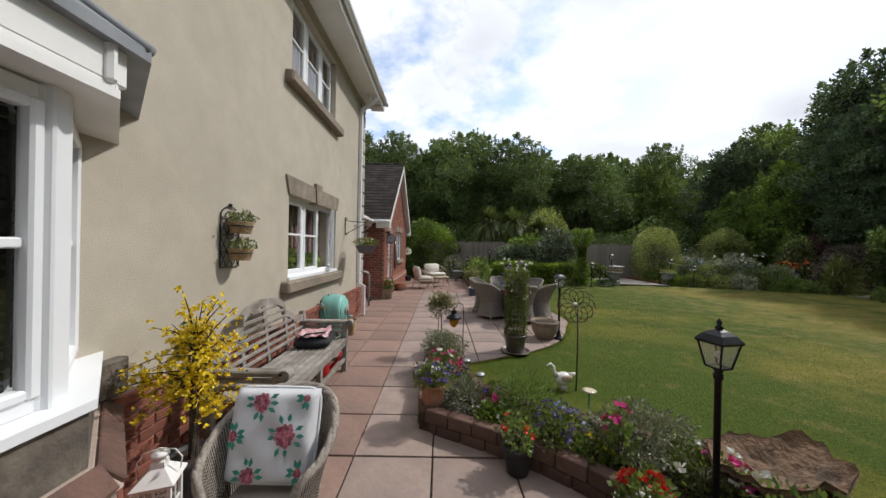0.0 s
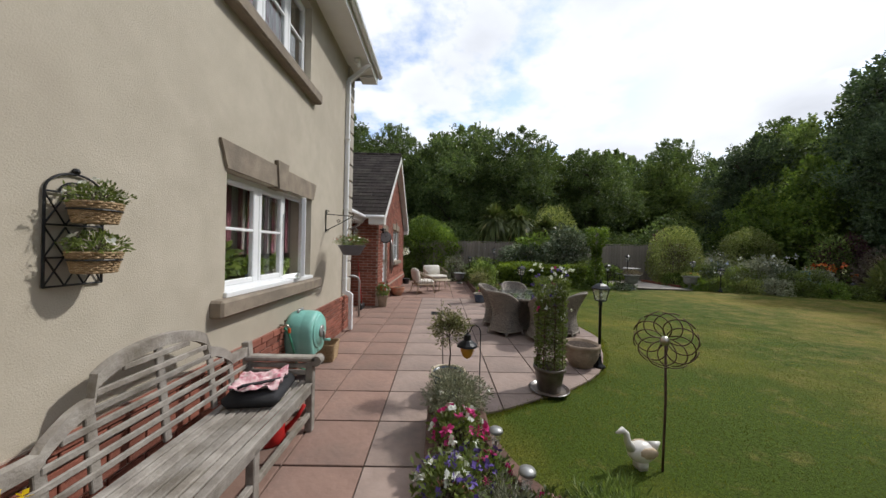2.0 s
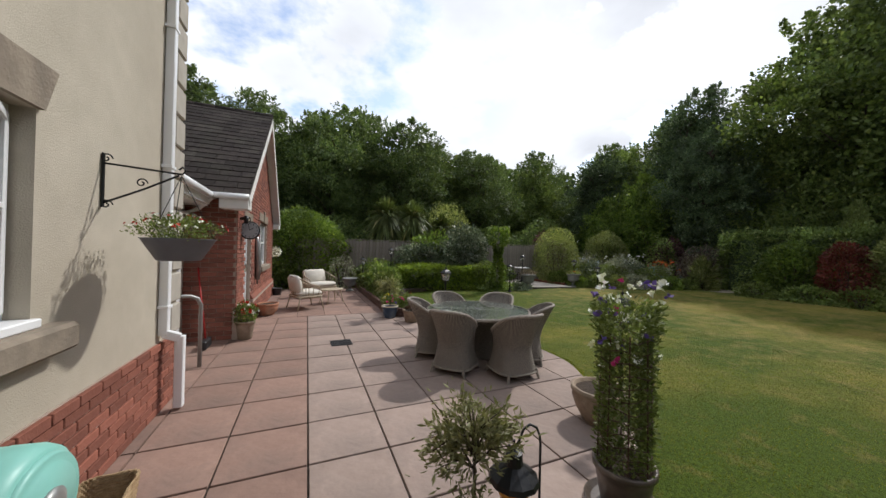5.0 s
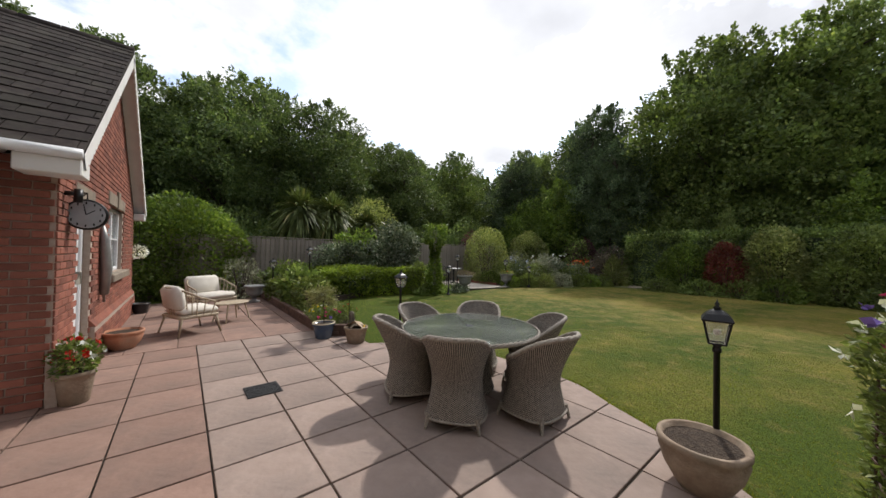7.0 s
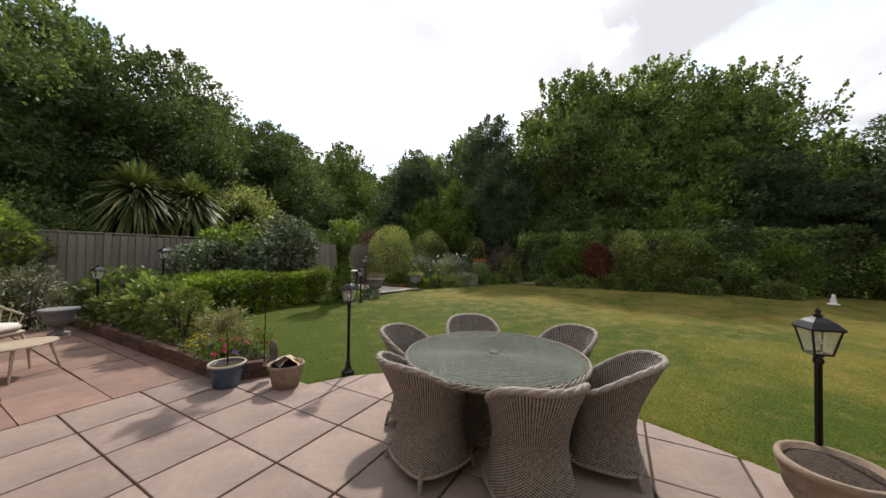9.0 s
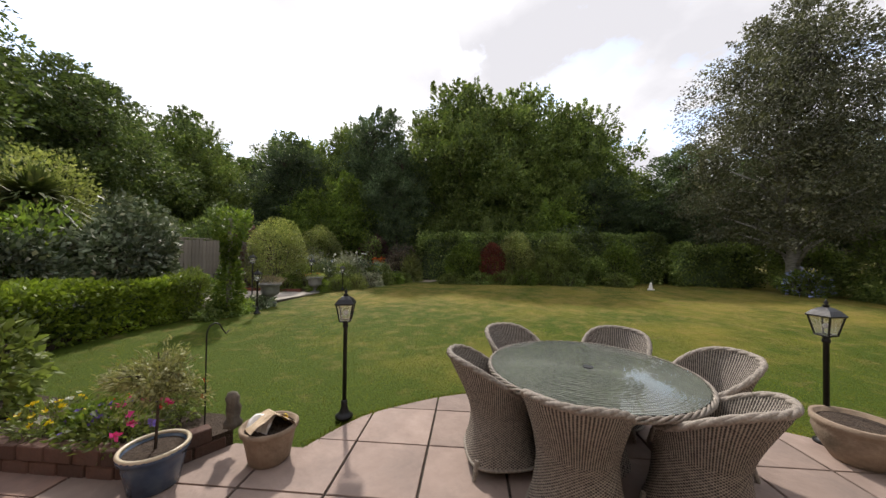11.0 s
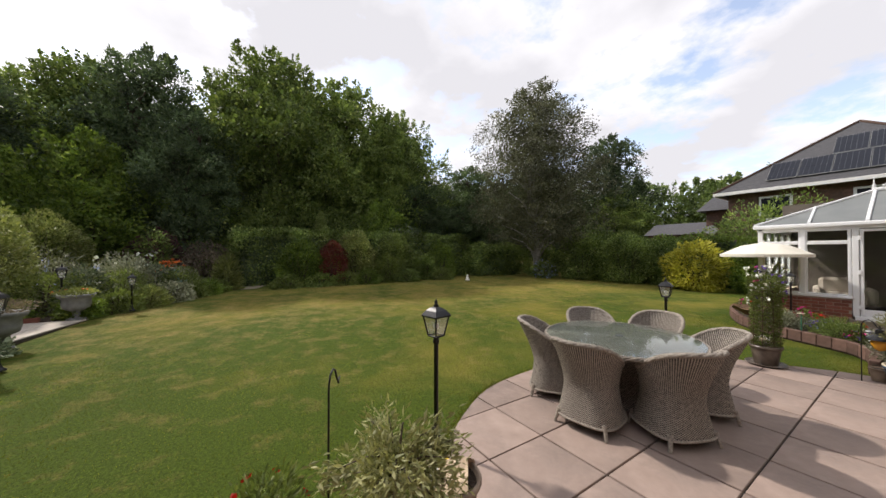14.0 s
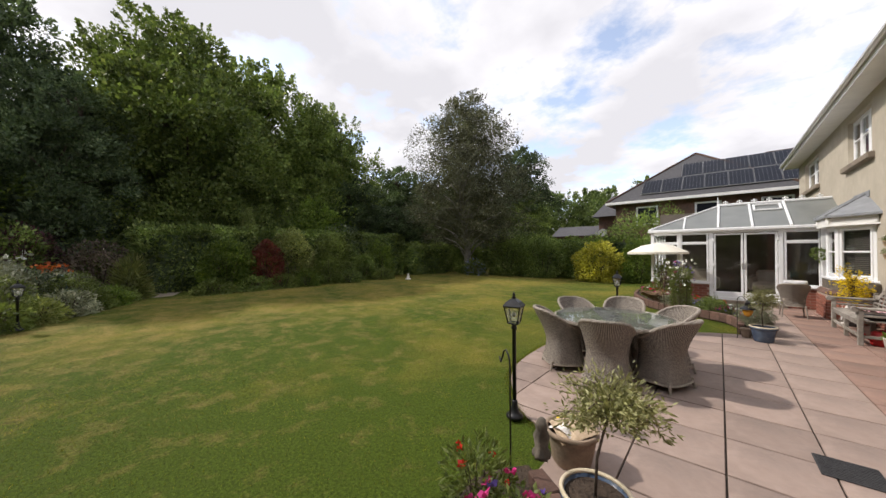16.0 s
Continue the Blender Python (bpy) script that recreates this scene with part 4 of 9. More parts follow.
bay = thing("bay_window", WX, 0.85, 0, 0, "white canted bay window under a lead roof", "bay window", kind="structure")
base = Mesh()
base.prism([(p[0] - WX, p[1] - 0.85) for p in bay_ring(0.17)], 0.0, 0.60)
part("brick_base", base, MORTAR, bay, "red brick base")
for k in range(len(BAY) - 1):
    (ax, ay), (bx, by) = BAY[k], BAY[k + 1]
    ln = math.dist(BAY[k], BAY[k + 1])
    ang = math.degrees(math.atan2(by - ay, bx - ax)) - 90
    mm = pose(ax - WX, ay - 0.85, 0, 0, 0, ang)
    fr = Mesh()
    bar_frame(fr, 0.0, ln, 0.98, 2.22, 0.07, -0.07, 0.0, 0.01)
    fr.box(-0.06, 0.06, 1.60, -0.01, ln - 0.06, 1.64, 0.006)
    ins = Mesh()
    bar_frame(ins, 0.06, ln - 0.06, 1.04, 2.16, 0.045, -0.055, 0.015, 0.01)
    f = part("window_frame", fr.move(mm), UPVC, bay)
    part("casement", ins.move(mm), UPVC, bay)
    g = part("pane", Mesh().box(-0.035, 0.1, 1.08, -0.027, ln - 0.1, 2.12).move(mm), GLASS, bay)
    g.visible_shadow = False
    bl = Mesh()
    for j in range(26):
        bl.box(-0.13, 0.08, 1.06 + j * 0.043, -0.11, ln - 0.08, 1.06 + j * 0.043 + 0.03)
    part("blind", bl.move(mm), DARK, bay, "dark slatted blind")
    fas = Mesh().slab(0.13, ln / 2, 2.36, 0.04, ln + 0.22, 0.16, 0.01)
    fas.slab(0.03, ln / 2, 2.27, 0.24, ln + 0.14, 0.03, 0.004)
    part("fascia", fas.move(mm), WHITE, bay)
for p in BAY[1:3]:
    turn = 22.5 if p[1] > 1 else -22.5
    part("corner_post", Mesh().slab(-0.035, 0, 1.605, 0.085, 0.105, 1.27, 0.008, pose(p[0] - WX, p[1] - 0.85, 0, 0, 0, turn)), UPVC, bay)


def local_ring(d):
    return [(q[0] - WX, q[1] - 0.85) for q in bay_ring(d)]


part("sill_board", Mesh().prism(local_ring(0.11), 0.945, 0.985), UPVC, bay, "white plastic sill board")
part("stone_sill", Mesh().prism(local_ring(0.085), 0.70, 0.945), DARKSTONE, bay, "dark weathered stone sill course")
part("sill_end_stone", Mesh().box(0.0, 0.98, 0.71, 0.075, 1.165, 0.93, 0.012), DARKSTONE, bay, "dark stone block at the wall")
part("soffit", Mesh().prism(local_ring(0.16), 2.225, 2.262), WHITE, bay)
lo_, hi_ = local_ring(0.19), local_ring(0.10)
part("sloped_course", Mesh().add([(q[0], q[1], 0.60) for q in lo_] + [(q[0], q[1], 0.705) for q in hi_], [(k, k + 1, 5 + k, 4 + k) for k in range(3)] + [(4, 5, 6, 7)]), MORTAR, bay, "mortar bed of the sloped course")
for k in range(3):
    a_, b_ = Vector(lo_[k]).lerp(Vector(hi_[k]), 0.45), Vector(lo_[k + 1]).lerp(Vector(hi_[k + 1]), 0.45)
    cnt = max(int((b_ - a_).length / 0.225), 1)
    for j in range(cnt):
        c_ = a_.lerp(b_, (j + 0.5) / cnt)
        along_ = math.degrees(math.atan2(b_.y - a_.y, b_.x - a_.x))
        part("plinth_brick", Mesh().slab(0, 0, 0, (b_ - a_).length / cnt - 0.012, 0.13, 0.03, 0.006, pose(c_.x, c_.y, 0.655, 0, 0, along_) @ pose(0, 0, 0, 48, 0, 0)), BEDBRICK, bay)
rf = Mesh()
eave = [(WX, -0.38), (-1.20, 0.22), (-1.20, 1.46), (WX, 2.12)]
ridge = [(WX, 0.55), (WX, 1.15)]
rv = [(p[0] - WX, p[1] - 0.85, 2.43) for p in eave] + [(p[0] - WX, p[1] - 0.85, 2.92) for p in ridge]
rv += [(v[0], v[1], v[2] + 0.05) for v in rv]
rf.add(rv, [(6, 7, 10), (7, 8, 11, 10), (8, 9, 11), (0, 1, 7, 6), (1, 2, 8, 7), (2, 3, 9, 8), (0, 4, 5, 3, 2, 1)])
part("lead_roof", rf, LEAD, bay, "grey lead roof")
for a, b in ((7, 10), (8, 11)):
    part("lead_roll", Mesh().tube([rv[a], rv[b]], 0.028, 8), LEAD, bay, smooth=True)
part("lead_flashing", Mesh().slab(0.012, 0, 2.95, 0.02, 1.1, 0.14, 0.004), LEAD, bay)
solid("room_bay", Mesh().box(-3.6, -1.0, 0.7, -3.5, 3.0, 2.7).box(-3.5, -1.0, 0.7, WX - 0.3, -0.95, 2.7).box(-3.5, 2.95, 0.7, WX - 0.3, 3.0, 2.7).box(-3.5, -0.95, 0.7, WX - 0.3, 2.95, 0.74).box(-3.5, -0.95, 2.66, WX - 0.3, 2.95, 2.7), ROOMWALL, "plain room walls indoors, coloured dark", "room", kind="structure")


# ---- brick annex with its gable ----
AX, AY0, AY1, AYM = -1.72, 10.22, 16.3, 13.25
AH, AP = 2.42, 4.86
gb = Mesh()


def gable_piece(m, y0, y1, z0, z1):
    m.box(AX - 0.25, y0, z0, AX, y1, z1)


DOOR_A = (10.95, 11.75, 0.12, 2.12)
WIN_A = (12.95, 14.55, 1.12, 2.28)
ys = [AY0, DOOR_A[0], DOOR_A[1], WIN_A[0], WIN_A[1], AY1]
gable_piece(gb, AY0, DOOR_A[0], -0.1, AH)
gable_piece(gb, DOOR_A[0], DOOR_A[1], -0.1, DOOR_A[2])
gable_piece(gb, DOOR_A[0], DOOR_A[1], DOOR_A[3], AH)
gable_piece(gb, DOOR_A[1], WIN_A[0], -0.1, AH)
gable_piece(gb, WIN_A[0], WIN_A[1], -0.1, WIN_A[2])
gable_piece(gb, WIN_A[0], WIN_A[1], WIN_A[3], AH)
gable_piece(gb, WIN_A[1], AY1, -0.1, AH)
tri = [(AY0, AH), (AY1, AH), (AYM, AP)]
gb.add([(xx, p[0], p[1]) for xx in (AX - 0.25, AX) for p in tri], [(0, 2, 1), (3, 4, 5), (0, 1, 4, 3), (1, 2, 5, 4), (2, 0, 3, 5)])
gb.box(-2.46, AY0, -0.1, AX - 0.25, AY0 + 0.25, AH)
gb.box(-8.0, AY1 - 0.25, -0.1, AX - 0.25, AY1, AH)
annex_wall = solid("wall_annex", gb, MORTAR, "red brick gable wall of the single-storey annex", "wall", kind="structure")
bw = Mesh()
bw.box(-2.71, 7.9, -0.1, -2.46, AY0 + 0.25, 2.42)
solid("wall_recess", bw, MORTAR, "brick wall of the recessed entrance", "wall", kind="structure")
bw = Mesh().box(-8.0, AY0, -0.1, -7.8, AY1, AH)
solid("wall_annex_rear", bw, MORTAR, "plain rear wall closing the annex", "wall", kind="structure")
# Room faces are near-black, so the dark indoors comes from their colour.
solid("annex_room", Mesh().box(-4.6, 10.6, 0, -4.5, 16.0, 2.4).box(-4.5, 10.6, 2.36, AX - 0.26, 16.0, 2.4).box(-4.5, 10.6, 0.0, AX - 0.26, 16.0, 0.04), DARK, "room behind the annex window, coloured near-black", "room", kind="structure")


def brick_face(parent, origin, u, length, z0, z1, inside, proud=0.008, single=0, bond=0.235, course=0.078, mat=None):
    """Stretcher-bond bricks on a wall face that starts at origin and runs along u. The first `single` are objects of their own."""
    u = Vector(u).normalized()
    out = Vector((u.y, -u.x, 0))
    stuff = Mesh()
    shared = {}
    made = 0
    for r in range(int((z1 - z0) / course)):
        z = z0 + r * course
        s = -(bond / 2 if r % 2 else 0.0)
        while s < length:
            a, b = max(s + 0.006, 0.0), min(s + bond - 0.006, length)
            s += bond
            if b - a < 0.04 or not inside((a + b) / 2, z + course / 2):
                continue
            key = round(b - a, 3)
            mm = Matrix.Translation(Vector(origin) + u * ((a + b) / 2) + out * (proud / 2 + 0.002 * random.random()) + Vector((0, 0, z + course / 2))) @ Matrix(((u.x, out.x, 0, 0), (u.y, out.y, 0, 0), (0, 0, 1, 0), (0, 0, 0, 1)))
            if made < single:
                if key not in shared:
                    shared[key] = Mesh().slab(0, 0, 0, b - a, proud + 0.012, course - 0.012, 0.004).data("brick", mat or BRICK)
                ob = new("brick", shared[key])
                ob.parent = parent
                ob.matrix_basis = mm
                made += 1
            else:
                stuff.slab(0, 0, 0, b - a, proud + 0.012, course - 0.012, 0.0035, mm)
    if stuff.v:
        ob = part("brickwork", stuff, mat or BRICK, parent)
        ob["kind"] = "stuff"


# annex roof: rows of tiles over a deck
def tiled_slope(name, a, b, up, rows, label, cols=0.33, mat=None):
    """Tiles laid in courses on a slope. a, b: the eave's ends; up: the vector from eave to ridge."""
    a, b, up = Vector(a), Vector(b), Vector(up)
    along = (b - a)
    ln = along.length
    along.normalize()
    nrm = along.cross(up).normalized()
    if nrm.z < 0:
        nrm = -nrm
    rt = thing(name, 0, 0, 0, 0, label, "roof", kind="structure")
    deck = Mesh()
    pts = [a, b, b + up, a + up]
    deck.add([p - nrm * 0.05 for p in pts] + [p - nrm * 0.01 for p in pts], [(3, 2, 1, 0), (4, 5, 6, 7), (0, 1, 5, 4), (1, 2, 6, 5), (2, 3, 7, 6), (3, 0, 4, 7)])
    part("deck", deck, mat or TILE, rt)
    tiles = Mesh()
    step = up / rows
    un = up.normalized()
    for r in range(rows):
        off = cols / 2 if r % 2 else 0.0
        s = -off
        while s < ln:
            s0, s1 = max(s + 0.004, 0), min(s + cols - 0.004, ln)
            s += cols
            if s1 - s0 < 0.03:
                continue
            h = step.length
            c = a + along * ((s0 + s1) / 2) + step * (r + 0.5) + nrm * (0.018 + 0.004 * random.random())
            mm = Matrix((( along.x, un.x, nrm.x, c.x), (along.y, un.y, nrm.y, c.y), (along.z, un.z, nrm.z, c.z), (0, 0, 0, 1))) @ pose(0, 0, 0, -3.0 + random.uniform(-0.6, 0.6), 0, 0)
            tiles.slab(0, 0, 0, s1 - s0, h * 1.08, 0.022, 0.0, mm)
    t = part("roof_tiles", tiles, mat or TILE, rt)
    t["kind"] = "stuff"
    return rt


EAVE_Y, EAVE_Z = AY0 - 0.30, 2.36
tiled_slope("annex_roof_south", (-6.5, EAVE_Y, EAVE_Z + 0.10), (AX + 0.22, EAVE_Y, EAVE_Z + 0.10), (0, AYM - EAVE_Y, AP + 0.14 - EAVE_Z - 0.10 + 0.05), 20, "dark concrete-tiled roof slope of the annex")
tiled_slope("annex_roof_north", (AX + 0.22, AY1 + 0.30, EAVE_Z + 0.10), (-6.5, AY1 + 0.30, EAVE_Z + 0.10), (0, AYM - AY1 - 0.30, AP + 0.14 - EAVE_Z - 0.10 + 0.05), 20, "dark concrete-tiled far roof slope of the annex", cols=0.5)
part_root = thing("ridge_tiles", 0, AYM, AP + 0.22, 0, "row of half-round ridge tiles", "ridge", kind="structure")
for k in range(11):
    x = AX + 0.22 - k * 0.43
    part("ridge_tile", Mesh().tube([(x, 0, -0.03), (x - 0.41, 0, -0.03)], 0.075, 10), TILE, part_root, smooth=True)
lr = tiled_slope("porch_roof", (-2.12, 8.02, 2.52), (-2.12, AY0 - 0.1, 2.52), (-2.4, 0, 1.5), 9, "dark tiled lean-to roof over the entrance recess")

# barge boards with a scalloped edge, and soffit under them
bg = thing("barge_boards", AX + 0.2, AYM, 0, 0, "white scalloped barge boards along the gable", "barge board", kind="structure")
for s in (-1, 1):
    e_y, e_z, p_z = s * (AYM - EAVE_Y), EAVE_Z + 0.06, AP + 0.12
    d = Vector((0, -e_y, p_z - e_z))
    ln = d.length
    d.normalize()
    up = Vector((0, -d.z * s, d.y * s)) if s > 0 else Vector((0, d.z, -d.y)) * -1
    up = Vector((0, -d.z, d.y)) if d.y > 0 else Vector((0, d.z, -d.y))
    bm_ = Mesh()
    n = 34
    top, low = [], []
    for k in range(n + 1):
        for j in range(4 if k < n else 1):
            t = (k + j / 4) / n
            c = Vector((0, e_y, e_z)) + d * (ln * t)
            top.append(c + up * 0.03)
            low.append(c - up * (0.13 + 0.03 * math.sin(math.pi * j / 4)))
    m_ = len(top)
    bm_.add([(x, p.y, p.z) for x in (0.0, 0.025) for p in top + low], [(i, i + 1, m_ + i + 1, m_ + i) for i in range(m_ - 1)] + [(2 * m_ + m_ + i, 2 * m_ + m_ + i + 1, 2 * m_ + i + 1, 2 * m_ + i) for i in range(m_ - 1)] + [(m_ + i, m_ + i + 1, 3 * m_ + i + 1, 3 * m_ + i) for i in range(m_ - 1)])
    part("barge_board", bm_, WHITE, bg)
    sv = Mesh().add([(-0.2, e_y, e_z - 0.03), (0.0, e_y, e_z - 0.03), (0.0, 0, p_z - 0.03), (-0.2, 0, p_z - 0.03)], [(0, 1, 2, 3)])
    sv.add([(-0.2, e_y, e_z - 0.05), (0.0, e_y, e_z - 0.05), (0.0, 0, p_z - 0.05), (-0.2, 0, p_z - 0.05)], [(3, 2, 1, 0)])
    part("verge_soffit", sv, WHITE, bg)
    part("eave_box", Mesh().slab(-0.2, e_y + (-0.02 if s > 0 else 0.02) - s * 0.14, e_z - 0.10, 0.42, 0.34, 0.16, 0.01), WHITE, bg)
ag = thing("annex_gutter", 0, 0, 0, 0, "white gutter along the lean-to eave", "gutter", kind="structure")
part("gutter", Mesh().tube([(-2.04, 8.05, 2.46), (-2.04, AY0 - 0.15, 2.44)], 0.055, 8), UPVC, ag, smooth=True)
part("fascia", Mesh().box(-2.14, 8.03, 2.30, -2.10, AY0 - 0.1, 2.52, 0.004), WHITE, ag)
part("soffit", Mesh().box(-2.46, 8.03, 2.28, -2.14, AY0 - 0.02, 2.30), WHITE, ag)
part("gutter_return", Mesh().tube([(-2.04, AY0 - 0.34, 2.44), (AX + 0.22, AY0 - 0.34, 2.44)], 0.05, 8), UPVC, ag, smooth=True)
part("pipe", Mesh().tube([(-2.04, AY0 - 0.25, 2.40), (-2.25, AY0 - 0.12, 2.22), (-2.42, AY0 - 0.06, 2.15), (-2.42, 8.35, 2.05)], 0.034, 8), UPVC, ag, "white branch pipe", True)
pp = downpipe(-2.44, 8.55, 2.2, 0.3, 0.12, "white downpipe in the recess beside the house corner")

# annex door and window, recess door
ad = thing("door_1", AX - 0.1, 11.35, 0.12, 0, "white half-glazed back door of the annex, closed", "door", kind="structure")
fr = Mesh()
bar_frame(fr, -0.40, 0.40, 0, 2.0, 0.06, -0.05, 0.03)
part("door_frame", fr, UPVC, ad)
part("door_leaf", Mesh().box(-0.04, -0.34, 0.06, 0.0, 0.34, 1.94, 0.008), UPVC, ad)
part("door_pane", Mesh().box(0.001, -0.22, 1.05, 0.006, 0.22, 1.80), PANEL, ad, "dark glazing")
part("door_handle", Mesh().box(0.0, 0.24, 0.95, 0.05, 0.27, 1.12, 0.006), BRASSY, ad)
aw = thing("window_5", AX - 0.08, 13.75, 1.12, 0, "white casement window in the brick gable", "window", kind="structure")
fr = Mesh()
bar_frame(fr, -0.80, 0.80, 0, 1.16, 0.06, -0.05, 0.03)
fr.box(-0.05, -0.03, 0.05, 0.03, 0.03, 1.1, 0.006)
fr.box(-0.03, -0.75, 0.58, 0.02, 0.75, 0.61, 0.004)
part("window_frame", fr, UPVC, aw)
for s in (-1, 1):
    g = part("pane", Mesh().box(-0.02, min(s * 0.04, s * 0.74), 0.06, -0.012, max(s * 0.04, s * 0.74), 1.1), GLASS, aw)
    g.visible_shadow = False
part("stone_sill", Mesh().slab(0.10, 0, -0.07, 0.2, 1.9, 0.13, 0.015), STONE, aw)
part("stone_lintel", Mesh().slab(0.06, 0, 1.27, 0.10, 1.8, 0.22, 0.01), STONE, aw)
part("keystone", Mesh().slab(0.07, 0, 1.30, 0.12, 0.2, 0.32, 0.01), STONE, aw)
part("door_lintel", Mesh().slab(0.05, -2.4, 1.10, 0.10, 1.0, 0.2, 0.01), STONE, aw)
rd = thing("door_2", -2.44, 9.55, 0.12, 0, "white side door inside the recess, closed", "door", kind="structure")
part("door_leaf", Mesh().box(-0.03, -0.45, 0, 0.03, 0.40, 2.05, 0.01), UPVC, rd)
part("door_pane", Mesh().box(0.031, -0.3, 1.1, 0.036, 0.25, 1.85), PANEL, rd, "dark glazing")


# ---- conservatory ----
CX1, CY1, CZ = 2.55, -0.25, 2.36
cons = thing("conservatory", 0, CY1, 0, 0, "white conservatory with glazed double doors and a glass roof", "conservatory", kind="structure")
part("dwarf_wall_front", Mesh().box(0.98, -0.25, -0.1, CX1, -0.02, 0.58).box(WX, -0.25, -0.1, -0.72, -0.02, 0.58), MORTAR, cons)
part("dwarf_wall_side", Mesh().box(CX1 - 0.23, -3.2, -0.1, CX1, -0.25, 0.58), MORTAR, cons)


def cons_light(x0, x1, z0, z1, transom=None, door=False, handle=0):
    fr = Mesh()
    b = 0.055
    for a, c in ((x0, x0 + b), (x1 - b, x1)):
        fr.box(a, -0.09, z0, c, -0.02, z1, 0.008)
    fr.box(x0 + b, -0.09, z0, x1 - b, -0.02, z0 + (0.16 if door else b), 0.008)
    fr.box(x0 + b, -0.09, z1 - b, x1 - b, -0.02, z1, 0.008)
    if transom:
        fr.box(x0 + b, -0.09, transom, x1 - b, -0.02, transom + 0.09, 0.008)
    f = part("door_leaf" if door else "window_frame", fr, UPVC, cons)
    g = part("pane", Mesh().box(x0 + b, -0.058, z0 + b, x1 - b, -0.05, z1 - b), GLASS, f)
    g.visible_shadow = False
    if handle:
        hx = x1 - 0.03 if handle > 0 else x0 + 0.03
        part("handle", Mesh().slab(hx, 0.0, z0 + 0.98, 0.025, 0.03, 0.2, 0.006).beam((hx, 0.03, z0 + 1.02), (hx - handle * 0.1, 0.03, z0 + 1.02), 0.015, 0.02), BRASSY, f)
    if door:
        for z in (z0 + 0.2, z0 + 1.0, z0 + 1.8):
            part("hinge", Mesh().slab(x0 + 0.0 if handle > 0 else x1, -0.01, z, 0.05, 0.03, 0.10, 0.008), UPVC, f)


cons_light(0.98, 1.72, 0.62, 2.24, transom=1.86)
cons_light(1.76, CX1 - 0.02, 0.62, 2.24, transom=1.86)
cons_light(0.16, 0.86, 0.20, 2.20, door=True, handle=-1)
cons_light(-0.58, 0.14, 0.20, 2.20, door=True, handle=1)
cons_light(-1.42, -0.70, 0.62, 2.24, transom=1.86)
fr = Mesh()
for x in (0.92, -0.64, -1.46, 1.74, CX1 - 0.04):
    fr.box(x - 0.05, -0.11, 0.18 if x in (0.92, -0.64) else 0.6, x + 0.05, -0.005, CZ - 0.1, 0.01)
fr.box(WX, -0.12, CZ - 0.14, CX1 + 0.02, 0.0, CZ - 0.05, 0.01)
fr.box(-0.66, -0.12, 0.10, 0.94, 0.02, 0.20, 0.008)
fr.box(WX, -0.14, 0.58, -0.66, 0.04, 0.63, 0.008).box(0.94, -0.14, 0.58, CX1 + 0.03, 0.04, 0.63, 0.008)
part("frame_posts", fr, UPVC, cons)
sd = Mesh()
for y in (-0.08, -0.8, -1.55, -2.3, -3.1):
    sd.box(CX1 - 0.09, y - 0.05, 0.6, CX1 - 0.01, y + 0.05, CZ - 0.05, 0.01)
sd.box(CX1 - 0.10, -3.2, 0.58, CX1 + 0.02, 0, 0.63, 0.008).box(CX1 - 0.10, -3.2, CZ - 0.14, CX1, 0, CZ - 0.05, 0.008).box(CX1 - 0.09, -3.2, 1.86, CX1 - 0.02, 0, 1.94, 0.008)
part("side_posts", sd, UPVC, cons)
g = part("side_pane", Mesh().box(CX1 - 0.06, -3.1, 0.62, CX1 - 0.052, -0.1, 2.24), GLASS, cons)
g.visible_shadow = False
part("door_step", Mesh().box(-0.75, -0.1, -0.02, 1.05, 0.16, 0.11, 0.01), STONE, cons, "stone door step")
part("gutter", Mesh().box(WX, 0.0, CZ - 0.08, CX1 + 0.09, 0.09, CZ + 0.02, 0.02).box(CX1, -3.3, CZ - 0.08, CX1 + 0.09, 0.0, CZ + 0.02, 0.02), UPVC, cons)
RX, RY, RZ = 0.72, -1.5, 3.20
slopes = [[(CX1 + 0.05, 0.05, CZ), (WX, 0.05, CZ), (WX, RY, RZ), (RX, RY, RZ)], [(CX1 + 0.05, -3.2, CZ), (CX1 + 0.05, 0.05, CZ), (RX, RY, RZ)], [(WX, -3.2, CZ), (CX1 + 0.05, -3.2, CZ), (RX, RY, RZ), (WX, RY, RZ)]]
for s in slopes:
    k = len(s)
    part("roof_pane", Mesh().add([p for p in s] + [(p[0], p[1], p[2] + 0.025) for p in s], [tuple(range(k))[::-1], tuple(range(k, 2 * k))] + [(i, (i + 1) % k, k + (i + 1) % k, k + i) for i in range(k)]), ROOFGLASS, cons, "grey tinted roof panel")
bars = Mesh()
for x0, x1 in ((RX, RX + 0.02), (-0.05, -0.05), (-0.85, -0.85)):
    bars.beam((x1, 0.07, CZ + 0.03), (x0, RY, RZ + 0.04), 0.06, 0.05, 0.01)
bars.beam((CX1 + 0.06, 0.06, CZ + 0.03), (RX, RY, RZ + 0.04), 0.07, 0.05, 0.01)
bars.beam((1.62, 0.07, CZ + 0.03), (1.62, -0.86 + 0.05, CZ + 0.50), 0.05, 0.05, 0.01)
bars.beam((CX1 + 0.06, -3.2, CZ + 0.03), (RX, RY, RZ + 0.04), 0.07, 0.05, 0.01)
bars.beam((CX1 + 0.07, -1.0, CZ + 0.03), (RX, RY, RZ + 0.04), 0.05, 0.05, 0.01)
part("glazing_bars", bars, UPVC, cons)
